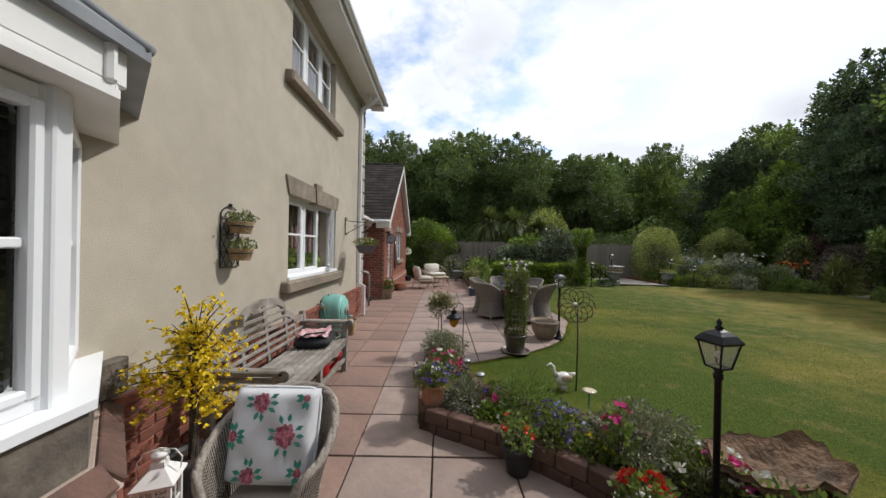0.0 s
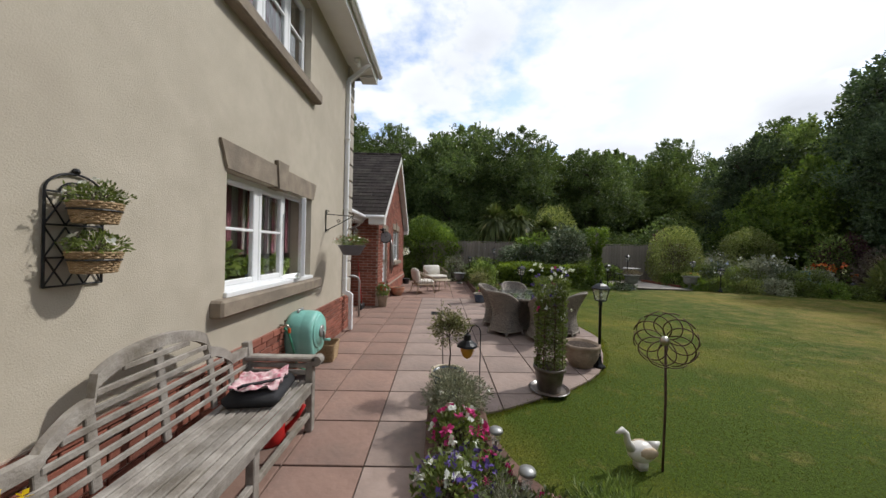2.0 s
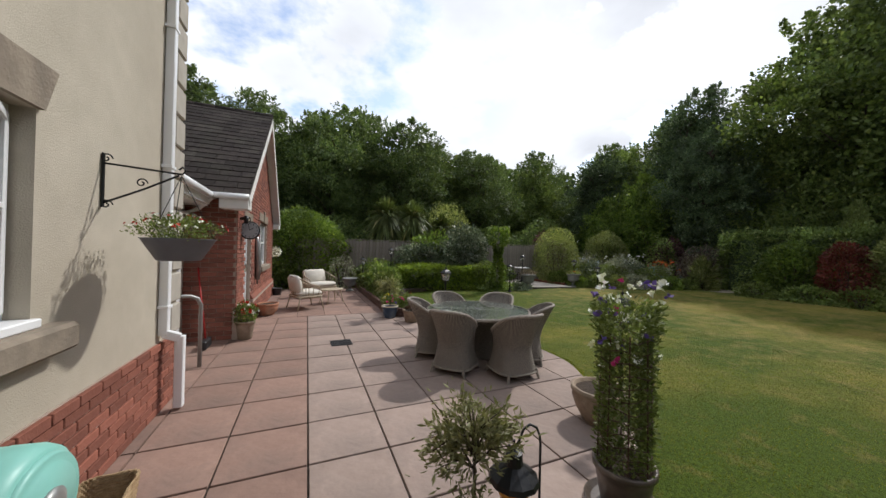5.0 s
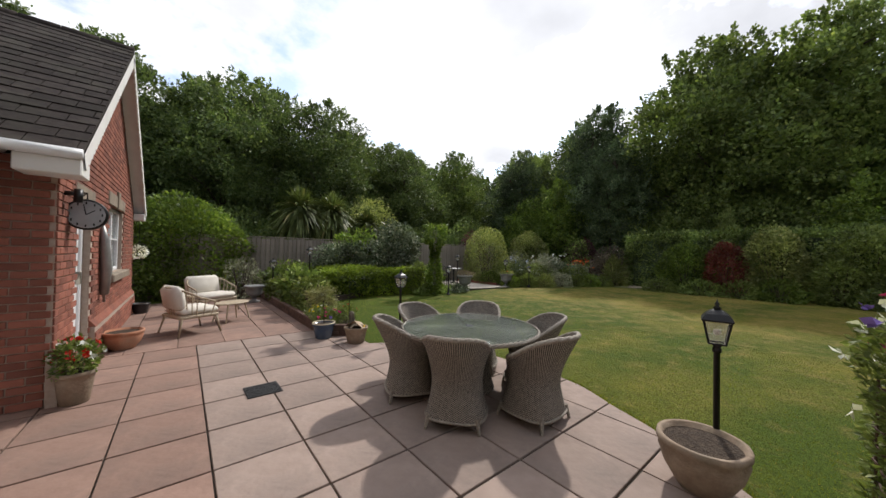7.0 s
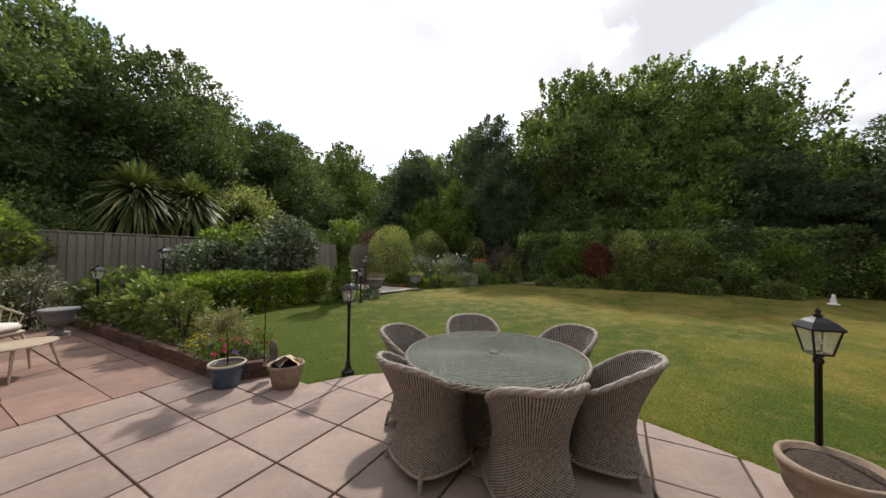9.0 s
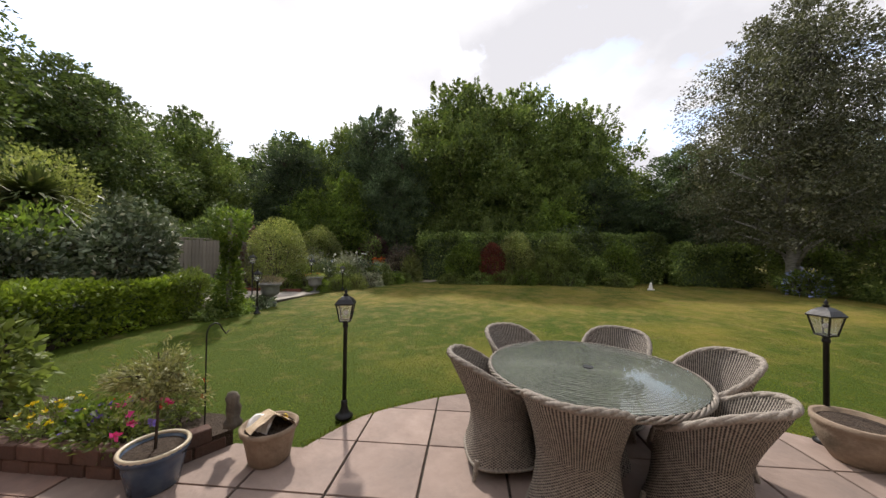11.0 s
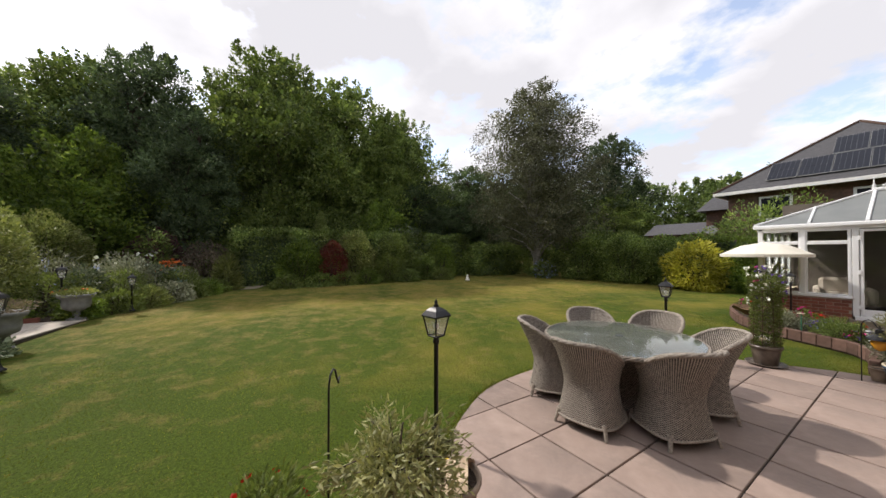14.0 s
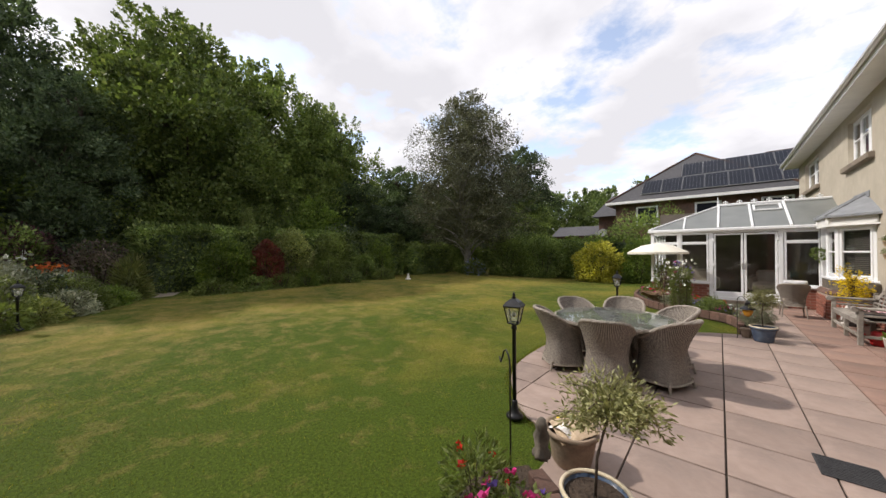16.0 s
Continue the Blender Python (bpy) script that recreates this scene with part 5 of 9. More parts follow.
part("ridge", Mesh().beam((RX + 0.05, RY, RZ + 0.05), (WX, RY, RZ + 0.05), 0.12, 0.08, 0.02), UPVC, cons)
for k in range(7):
    x = RX - 0.18 - k * 0.36
    cr = Mesh().box(x - 0.02, RY - 0.012, RZ + 0.08, x + 0.02, RY + 0.012, RZ + 0.14).ball((x, RY, RZ + 0.17), 0.03, 8).ball((x - 0.05, RY, RZ + 0.14), 0.026, 8).ball((x + 0.05, RY, RZ + 0.14), 0.026, 8)
    part("cresting", cr, UPVC, cons, smooth=True)
part("finial", Mesh().lathe([(0.03, 0), (0.045, 0.03), (0.02, 0.06), (0.035, 0.10), (0.012, 0.16), (0.004, 0.30)], 10, (RX + 0.02, RY, RZ + 0.06)), UPVC, cons, smooth=True)
vent = Mesh()
for a, b in (((-0.75, -0.95), (-0.15, -0.95)), ((-0.75, -1.32), (-0.15, -1.32)), ((-0.75, -0.95), (-0.75, -1.32)), ((-0.15, -0.95), (-0.15, -1.32))):
    za, zb = (CZ + (0.05 - q[1]) / 1.55 * (RZ - CZ) + 0.06 for q in (a, b))
    vent.beam((a[0], a[1], za), (b[0], b[1], zb), 0.06, 0.05, 0.008)
part("roof_vent", vent, UPVC, cons, "white framed roof vent")
ci = Mesh().box(WX + 0.01, -3.45, -0.05, CX1 + 0.1, -3.2, 3.2)
part("rear_wall", ci, CONSWALL, cons)
part("floor", Mesh().box(WX + 0.01, -3.2, -0.05, CX1 - 0.1, -0.25, 0.14), DARK, cons, "dark tiled floor")


def armchair_indoors(x, y, rz):
    c = thing("sofa", x, y, 0.14, rz, "beige upholstered sofa inside the conservatory", "sofa")
    part("seat", Mesh().slab(0, 0, 0.25, 0.85, 0.8, 0.34, 0.08), SEATPAD, c)
    part("backrest", Mesh().slab(0, -0.36, 0.52, 0.85, 0.2, 0.6, 0.08), SEATPAD, c)
    for s in (-1, 1):
        part("arm", Mesh().slab(s * 0.46, 0, 0.36, 0.16, 0.8, 0.42, 0.06), SEATPAD, c)


armchair_indoors(1.3, -2.3, 10)
armchair_indoors(-0.6, -2.5, -15)
hang = thing("hanging_basket", -1.36, CY1 + 0.16, 1.55, 0, "round wire hanging ball planter beside the conservatory", "hanging basket")
rng = np.random.default_rng(9)
q, nn = blob_points(rng, 260, (0, 0, 0), (0.17, 0.17, 0.14), low=-1)
part("foliage", leaf_mesh("foliage", q, nn, 0.07, L_HEDGE, rng), L_HEDGE, hang)
part("chain", Mesh().tube([(0, 0, 0.1), (0, 0, 0.72)], 0.006, 6), IRON, hang)


# ---- neighbouring house ----
nb = thing("neighbour_house", 1.0, -14.0, 0, 0, "red brick neighbouring house with solar panels on a grey hipped roof", "house")
part("wall", Mesh().box(-8, -5, -0.1, 5.0, 3.2, 4.9), BEDBRICK, nb)
part("wing_wall", Mesh().box(5.0, -5, -0.1, 6.6, 1.2, 4.2), BEDBRICK, nb)
e0, e1 = (-8.4, 3.6), (5.4, 3.6)
part("roof", Mesh().add([(-12.4, 3.69, 4.84), (2.4, 3.69, 4.84), (2.4, 0.28, 7.43), (-12.4, 0.28, 7.43), (-12.4, -3.1, 4.84), (2.4, -3.1, 4.84)], [(0, 1, 2, 3), (3, 2, 5, 4), (0, 3, 4), (1, 5, 2), (0, 4, 5, 1)]), SLATE, nb, "grey slate main roof")
part("cross_roof", Mesh().add([(-3.7, 3.7, 4.85), (5.5, 3.7, 4.85), (5.5, -6.4, 4.85), (-3.7, -6.4, 4.85), (0.9, -0.9, 8.36), (0.9, -3.0, 8.36)], [(0, 1, 4), (1, 2, 5, 4), (2, 3, 5), (3, 0, 4, 5), (3, 2, 1, 0)]), SLATE, nb, "grey slate hipped cross roof")
part("wing_roof", Mesh().add([(4.8, 1.6, 4.2), (7.0, 1.6, 4.2), (7.0, -5.3, 4.2), (4.8, -5.3, 4.2), (4.8, -1.8, 6.1), (6.4, -1.8, 6.1)], [(0, 1, 5, 4), (1, 2, 5), (2, 3, 4, 5), (0, 4, 3), (3, 2, 1, 0)]), SLATE, nb)
part("fascia", Mesh().box(-8.4, 3.66, 4.70, 5.5, 3.76, 4.86, 0.01).box(5.42, -5.4, 4.70, 5.5, 3.66, 4.86, 0.01), WHITE, nb)
part("hip_ridge", Mesh().beam((5.5, 3.7, 4.88), (0.9, -0.9, 8.38), 0.14, 0.1, 0.02).beam((0.9, -0.9, 8.38), (-3.7, 3.7, 4.88), 0.14, 0.1, 0.02).beam((-2.4, 0.28, 7.45), (-12.4, 0.28, 7.45), 0.14, 0.1, 0.02), RUST, nb, "brown ridge tiles")
slope = Vector((0, -4.6, 3.45)).normalized()
nrm = Vector((0, 3.45, 4.6)).normalized()
for row, (start, count, up0) in enumerate(((3.0, 12, 0.6), (1.0, 10, 2.42))):
    for k in range(count):
        cx = start - k * 1.06
        c = Vector((cx, 3.7, 4.85)) + slope * (up0 + 0.89) + nrm * 0.08
        mm = Matrix(((1, 0, 0, c.x), (0, slope.y, nrm.y, c.y), (0, slope.z, nrm.z, c.z), (0, 0, 0, 1)))
        pf = part("solar_panel", Mesh().slab(0, 0, 0, 1.03, 1.77, 0.04, 0.004, mm), GALV, nb, "framed dark solar panel")
        for i in range(6):
            for j in range(2):
                part("solar_cell", Mesh().slab(-0.42 + i * 0.168, -0.43 + j * 0.86, 0.024, 0.16, 0.85, 0.006, 0.0, mm), PANEL, pf)
for x in (3.2, 0.2, -2.6):
    wv = part("window", Mesh().box(x - 0.6, 3.15, 3.3, x + 0.6, 3.24, 4.5, 0.01), UPVC, nb)
    part("pane", Mesh().box(x - 0.5, 3.242, 3.4, x + 0.5, 3.247, 4.4), PANEL, wv)
part("satellite_dish", Mesh().lathe([(0.02, 0), (0.2, 0.03), (0.3, 0.09)], 14).move(pose(6.3, 1.3, 3.0, -80, 0, 0)), GALV, nb)


gar = thing("garage", 9.0, -16.0, 0, 0, "low grey-roofed garage beyond the boundary hedge", "garage")
part("wall", Mesh().box(-2.6, -1.7, -0.1, 2.6, 1.7, 2.95), BEDBRICK, gar)
part("roof", Mesh().add([(-2.8, 2.0, 2.9), (2.8, 2.0, 2.9), (2.8, 0.0, 3.8), (-2.8, 0.0, 3.8), (-2.8, -2.0, 2.9), (2.8, -2.0, 2.9)], [(0, 1, 2, 3), (3, 2, 5, 4), (0, 3, 4), (1, 5, 2), (0, 4, 5, 1)]), SLATE, gar, "weathered grey roof")


# ---- fence ----
FY = 18.4
fence = thing("fence", 0, FY, 0, 0, "grey weathered close-board timber fence", "fence", kind="structure")
fb = {}
for k in range(112):
    x = -3.0 + k * 0.15
    h = 1.98 + 0.012 * math.sin(k * 1.7)
    key = k % 5
    if key not in fb:
        fb[key] = Mesh().box(-0.071, -0.012, 0.0, 0.071, 0.012, 1.98 + 0.01 * key, 0.004).data("fence_board", FENCEWOOD)
    ob = new("fence_board", fb[key])
    ob.parent = fence
    ob.matrix_basis = pose(x, 0.008 * (k % 2), 0.0, 0, 0, 0.6 * math.sin(k * 2.3))
for k in range(8):
    part("fence_post", Mesh().box(-3.0 + k * 2.4 - 0.05, 0.03, 0, -3.0 + k * 2.4 + 0.05, 0.13, 2.05, 0.008), FENCEWOOD, fence)
part("capping", Mesh().box(-3.1, -0.03, 2.025, 13.8, 0.05, 2.055, 0.006), FENCEWOOD, fence)


# ---- raised beds ----
def ring_of(outer, inner):
    return outer + inner[::-1]


BED_POLY = [(-0.06, 4.45)] + BED_OUT + BED_IN[::-1]
bed = solid("front_bed", Mesh().prism(BED_POLY, -0.08, 0.15), SOIL, "dark soil of the curved raised flower bed", "flower bed", kind="structure")
FAR_POLY = [(1.30, 17.6), (1.30, 11.36), (1.78, 11.04), (2.0, 11.3), (2.05, 12.5), (2.25, 14.2), (2.9, 15.4), (4.3, 16.0), (6.2, 15.9), (7.6, 15.45), (7.6, 18.4), (1.30, 18.4)]
solid("far_bed", Mesh().prism(FAR_POLY, -0.08, 0.12), SOIL, "dark soil of the border beyond the patio", "flower bed", kind="structure")
RB_POLY = curve_through([(10.6, 15.1), (10.9, 14.6), (11.6, 14.0), (13.0, 13.0), (14.6, 12.2), (15.6, 11.6)], 4) + [(17.5, 13.5), (17.5, 18.4), (10.6, 18.4)]
solid("long_border", Mesh().prism(RB_POLY, -0.1, 0.15), SOIL, "soil of the mixed border along the lawn", "flower bed", kind="structure")
solid("gravel_path", Mesh().prism([(14.8, 12.0), (15.0, 11.0), (17.6, 10.0), (17.6, 12.6)], 0.0, 0.20), GRAVEL, "pale gravel path end by the hedge", "path", kind="structure")
pv = thing("small_patio", 9.2, 16.6, 0.12, 0, "small pale-paved seating terrace in the border", "patio", kind="structure")
part("bedding", Mesh().prism([(-1.6, -1.45), (1.35, -2.05), (1.4, 1.7), (-1.6, 1.7)], -0.3, 0.0), JOINT, pv)
for i in range(5):
    for j in range(6):
        sq = clip_square([(-1.6, -1.45), (1.35, -2.05), (1.4, 1.7), (-1.6, 1.7)], -1.6 + i * 0.61, -2.1 + j * 0.64, -1.6 + i * 0.61 + 0.595, -2.1 + j * 0.64 + 0.625)
        if len(sq) > 2 and area_of(sq) > 0.02:
            part("paving_slab", Mesh().prism(sq, 0.0, 0.02), PALESLAB, pv)


# ---- trees, hedges and shrubs ----
def tree(name, x, y, h, crown_r, base, lobes, n_leaf, leaf, mat, seed, label, bark=None, droop=0.0, trunk=0.22, low=-0.7, squash=1.0, aspect=0.55, category="tree", group=""):
    """A tapered trunk with limbs, and a crown of leaf sprigs gathered round many boughs."""
    rng = np.random.default_rng(seed)
    t = thing(name, x, y, lawn_z(x, y), 0, label, category, group)
    m = Mesh()
    top = h * 0.82
    path = [(0, 0, -0.1)] + [(rng.normal(0, 0.12) * k, rng.normal(0, 0.12) * k, top * k / 5) for k in range(1, 6)]
    m.tube(path, [trunk * (1.25 - 0.22 * k) for k in range(6)], 9)
    cents = []
    for k in range(lobes):
        f = (k + 0.5) / lobes
        zc = base + (h - base) * (0.10 + 0.80 * f)
        wide = crown_r * math.sin(math.pi * (0.22 + 0.72 * f)) ** 0.7
        a = k * 2.399 + rng.uniform(-0.5, 0.5)
        rr = wide * rng.uniform(0.35, 0.72)
        size = wide * rng.uniform(0.42, 0.62) + 0.25
        c = (rr * math.cos(a), rr * math.sin(a), zc)
        cents.append((c, size))
        z0 = max(min(zc - rr * 0.7, top * 0.95), base * 0.6)
        j = min(int(z0 / top * 5), 4)
        s = Vector(path[j]).lerp(Vector(path[j + 1]), max(min(z0 / top * 5 - j, 1), 0))
        mid = s.lerp(Vector(c), 0.5) + Vector((0, 0, 0.15 * rr))
        m.tube([s, mid, c], [trunk * 0.35, trunk * 0.22, 0.02], 6)
    part("trunk", m, bark or BARK, t, smooth=True)
    pts, nrm = [], []
    tot = sum(s * s for _, s in cents)
    for c, s in cents:
        count = int(n_leaf * s * s / tot)
        boughs = sphere_points(rng, 11, low)
        for u in boughs:
            bc = np.array(c) + u * s * rng.uniform(0.55, 0.95) * np.array((1, 1, 0.85 * squash))
            br = s * rng.uniform(0.26, 0.46)
            p, v = blob_points(rng, count // len(boughs), bc, (br, br, br * 0.72), -0.75, 0.6, 0.2, 2.6)
            pts.append(p)
            nrm.append(v * 0.8 + u * 0.5 + np.array((0, 0, 0.25)))
    for c, s in cents:
        for k in range(7):
            a, tilt_ = rng.uniform(0, 6.28), rng.uniform(0.0, 0.75)
            d = np.array((math.cos(a) * math.sin(tilt_), math.sin(a) * math.sin(tilt_), math.cos(tilt_) * (1 - 0.35 * droop)))
            base_ = np.array(c) + d * s * 0.85
            f = rng.uniform(0, 1, 34)[:, None]
            pts.append(base_ + d * f * rng.uniform(0.3, 0.8) * s * 0.7 + rng.normal(0, 0.09, (34, 3)) * (1.15 - f))
            nrm.append(np.tile(d, (34, 1)) + rng.normal(0, 0.4, (34, 3)))
    pts, nrm = np.concatenate(pts), np.concatenate(nrm)
    part("crown", leaf_mesh("crown", pts, nrm, leaf, mat, rng, aspect, 0.3, droop, 0.5), mat, t)
    return t


def copies_of(ob, spots):
    for x, y, rz, s, sz in spots:
        copy_thing(ob, pose(x, y, lawn_z(x, y), 0, 0, rz) @ Matrix.Diagonal((s, s, sz, 1)))


wood_a = tree("woodland_tree", 3.0, 27.0, 11.5, 3.6, 0.8, 34, 36000, 0.165, L_WOOD, 11, "tall dark green broadleaf tree at the wood's edge", group="woodland trees")
wood_b = tree("woodland_tree", 8.5, 27.5, 10.0, 3.4, 0.6, 32, 36000, 0.165, L_WOOD2, 12, "mid-green broadleaf tree at the wood's edge", group="woodland trees")
wood_c = tree("woodland_tree", -3.5, 25.5, 11.0, 3.2, 0.8, 34, 38000, 0.15, L_WOOD, 13, "feathery grey-green woodland tree with drooping sprays", droop=0.5, group="woodland trees")
syc = tree("sycamore_tree", 22.3, 9.9, 13.7, 4.3, 1.2, 40, 70000, 0.165, L_WOOD2, 14, "large sycamore rising behind the clipped hedge", trunk=0.3, aspect=0.8, group="tall trees behind the hedge")
con = tree("dark_conifer", 21.0, 15.2, 11.7, 2.8, 0.8, 32, 34000, 0.15, L_BLUE, 15, "dark evergreen tree behind the hedge", group="tall trees behind the hedge")
copies_of(wood_a, [(-8.5, 27.5, 70, 1.05, 1.05), (13.5, 28.5, 130, 0.95, 0.86), (24.5, 24.0, 20, 1.0, 0.98), (20.0, 29.0, 75, 1.0, 0.98), (27, 4, 200, 1.1, 0.95), (-14, 25, 20, 1.1, 1.05), (22, -14, 40, 1.0, 0.75), (33, 14, 10, 1.2, 0.95)])
copies_of(wood_b, [(0.0, 28.5, 40, 1.0, 1.12), (17.5, 26.5, 90, 1.0, 0.86), (21.5, 20.5, 200, 0.85, 0.95), (24.0, -2.5, 10, 0.9, 0.72), (30, 24, 50, 1.1, 0.9), (28, -9, 75, 1.0, 0.8), (15.5, -17, 140, 0.9, 0.72)])
copies_of(wood_c, [(-6.5, 23.6, 120, 0.9, 0.98), (1.0, 25.0, 210, 1.0, 0.98), (5.8, 24.8, 60, 1.0, 0.97), (11.0, 25.5, 300, 0.95, 0.86), (16.0, 31, 10, 1.0, 0.85), (8.0, 33, 100, 1.1, 1.0)])
copies_of(syc, [(23.2, 5.4, 140, 1.0, 1.0), (22.0, 1.6, 250, 0.85, 0.86), (27.0, 9.5, 60, 1.0, 1.0), (24.5, 18.5, 310, 0.85, 0.85)])
copies_of(con, [(18.6, 13.6, 100, 0.75, 0.72), (23.0, -6.0, 30, 1.2, 0.82), (19.0, 20.5, 60, 0.9, 0.75), (12.5, 30.0, 200, 0.9, 0.9), (19.5, -11.5, 0, 1.2, 0.85), (19, 1.0, 0, 0.8, 0.55), (18.7, -1.6, 60, 0.8, 0.42), (28, -16, 0, 1.2, 0.9), (16.8, -18.0, 0, 1.2, 1.12)])
birch = tree("birch_tree", 13.9, -4.6, 12.9, 3.8, 0.8, 58, 80000, 0.115, L_BIRCH, 16, "tall silver birch with airy grey-green leaves", bark=BIRCHBARK, droop=0.7, trunk=0.2)
apple = tree("shrubby_tree", 18.4, 16.6, 6.0, 2.4, 0.4, 18, 16000, 0.15, L_HEDGE2, 17, "yellow-green shrubby tree at the border's end", group="small trees")
copies_of(apple, [(17.5, 18.8, 80, 0.8, 0.8), (18.6, 4.0, 140, 0.9, 0.75), (21.0, 12.4, 20, 0.8, 0.75)])
far_wood = tree("distant_tree", 6.0, -34.0, 10.5, 5.0, 0.5, 24, 14000, 0.32, L_WOOD, 18, "distant dark tree beyond the neighbouring gardens", group="distant trees")
copies_of(far_wood, [(13, -32, 50, 1.0, 0.9), (20, -30, 120, 1.1, 0.95), (28, -26, 200, 1.2, 1.0), (34, -18, 20, 1.2, 1.0), (-2, -36, 90, 1.0, 1.0), (36, -6, 60, 1.2, 1.0), (38, 6, 160, 1.2, 1.0), (37, 20, 240, 1.2, 1.0), (30, 33, 20, 1.3, 1.0), (20, 37, 80, 1.3, 1.1), (8, 39, 150, 1.3, 1.1), (-4, 36, 10, 1.3, 1.1), (-14, 34, 70, 1.2, 1.1)])


def bush(name, x, y, rx, ry, h, n, leaf, mat, seed, label, low=0.0, lump=0.14, jitter=0.6, aspect=0.55, stems=5, category="shrub", group="", z=None, shell=0.4, lift=0.42):
    """A rounded shrub: woody stems and leaves in the outer part of a lumpy dome that reaches the ground."""
    rng = np.random.default_rng(seed)
    b = thing(name, x, y, lawn_z(x, y) if z is None else z, 0, label, category, group)
    m = Mesh()
    for k in range(stems):
        a = k * 2.4 + 0.3
        m.tube([(0.06 * rx * math.cos(a), 0.06 * ry * math.sin(a), -0.05), (0.3 * rx * math.cos(a), 0.3 * ry * math.sin(a), h * 0.4), (0.5 * rx * math.cos(a), 0.5 * ry * math.sin(a), h * 0.75)], [0.03, 0.02, 0.008], 6)
    part("stems", m, BARK, b)["kind"] = "stuff"
    p, u = blob_points(rng, n, (0, 0, h * lift), (rx, ry, h * (1 - lift)), -0.95, shell, lump)
    p[:, 2] = np.abs(p[:, 2])
    part("foliage", leaf_mesh("foliage", p, u, leaf, mat, rng, aspect, 0.25, 0.0, jitter), mat, b)
    return b


def hedge(name, x0, y0, x1, y1, h, n, leaf, mat, seed, label, thick=0.3, lump=0.2):
    rng = np.random.default_rng(seed)
    zb = lawn_z((x0 + x1) / 2, (y0 + y1) / 2)
    b = thing(name, (x0 + x1) / 2, (y0 + y1) / 2, zb, 0, label, "hedge")
    hx, hy = (x1 - x0) / 2, (y1 - y0) / 2
    # Added solid block; its dark colour stands in for the shaded inside.
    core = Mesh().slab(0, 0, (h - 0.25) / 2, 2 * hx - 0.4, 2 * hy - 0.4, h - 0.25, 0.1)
    part("woody_core", core, L_BLUE, b, "solid dark block for the shaded inside")
    p, u = box_points(rng, n, -hx, -hy, 0.02, hx, hy, h, thick, lump)
    part("foliage", leaf_mesh("foliage", p, u, leaf, mat, rng, 0.6, 0.25, 0.0, 0.7), mat, b)
    return b


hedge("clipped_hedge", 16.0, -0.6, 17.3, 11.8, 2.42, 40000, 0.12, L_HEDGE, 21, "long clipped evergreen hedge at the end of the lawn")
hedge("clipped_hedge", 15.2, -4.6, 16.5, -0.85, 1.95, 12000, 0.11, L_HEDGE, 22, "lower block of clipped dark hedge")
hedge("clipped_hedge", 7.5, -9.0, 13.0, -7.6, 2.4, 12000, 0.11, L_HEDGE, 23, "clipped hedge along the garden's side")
bush("laurel_bush", 15.35, 9.25, 0.95, 0.95, 1.95, 8000, 0.10, L_HEDGE2, 24, "rounded dark green bush against the hedge", lump=0.07)
bush("red_shrub", 15.0, 7.95, 0.60, 0.62, 2.0, 5200, 0.085, L_RED, 25, "dark red-leaved shrub before the hedge", lump=0.08)
bush("laurel_bush", 15.45, 6.75, 0.95, 0.92, 2.45, 8500, 0.10, L_GOLD, 26, "rounded golden-green bush against the hedge", lump=0.07)
bush("flowering_bush", 14.95, 5.25, 0.62, 0.60, 1.5, 4200, 0.09, L_HERB, 27, "low green bush with sparse red flowers")
bush("laurel_bush", 15.5, 4.75, 0.8, 1.1, 2.35, 8000, 0.10, L_HERB, 242, "rounded grey-green bush against the hedge")
bush("green_shrub", 14.9, -6.0, 1.4, 1.0, 2.3, 9000, 0.11, L_HEDGE, 246, "dense dark green shrub behind the birch")
bush("laurel_bush", 15.55, 3.9, 0.75, 0.9, 1.75, 6000, 0.09, L_HEDGE, 241, "low dark green bush before the hedge")
bush("hydrangea", 15.15, 2.95, 0.55, 0.5, 1.35, 3200, 0.11, L_HEDGE, 245, "leafy hydrangea with a few blue flower heads")
bush("laurel_bush", 15.6, 1.7, 0.75, 0.95, 2.0, 6000, 0.09, L_HEDGE2, 243, "rounded mid-green bush at the hedge's end")
for k, (by_, bh_, bm_) in enumerate(((9.9, 0.5, L_HERB), (8.6, 0.55, L_HEDGE), (7.5, 0.6, L_HERB), (6.5, 0.7, L_HEDGE2), (4.4, 0.6, L_HEDGE), (2.2, 0.6, L_HERB))):
    bush("hedge_foot_plant", 14.5, by_, 0.4, 0.62, bh_, 1500, 0.09, bm_, 760 + k, "low leafy plant at the foot of the hedge", lift=0.25, group="hedge foot plants")
bush("hedge_top_growth", 16.6, 3.4, 0.6, 2.6, 2.75, 6000, 0.10, L_VARIEG, 244, "pale shaggy growth along the hedge top", lump=0.16)
cone = bush("clipped_cone", 16.6, 8.15, 0.66, 0.66, 3.5, 5200, 0.10, L_HERB, 28, "slender dark conical evergreen behind the hedge", lump=0.03)
for spike in cone.children:
    spike.data.vertices.foreach_set("co", np.array([(v.co.x * (1.0 - 0.33 * max(v.co.z - 1.6, 0)), v.co.y * (1.0 - 0.33 * max(v.co.z - 1.6, 0)), v.co.z) for v in spike.data.vertices], dtype=np.float32).ravel())
bush("hydrangea", 13.2, -4.4, 0.75, 0.75, 1.0, 1500, 0.13, L_HEDGE, 29, "hydrangea bush with pale blue flower heads")
bush("hydrangea_flowers", 13.15, -4.3, 0.72, 0.72, 1.02, 260, 0.12, F_BLUE, 30, "pale blue hydrangea blooms", stems=1)
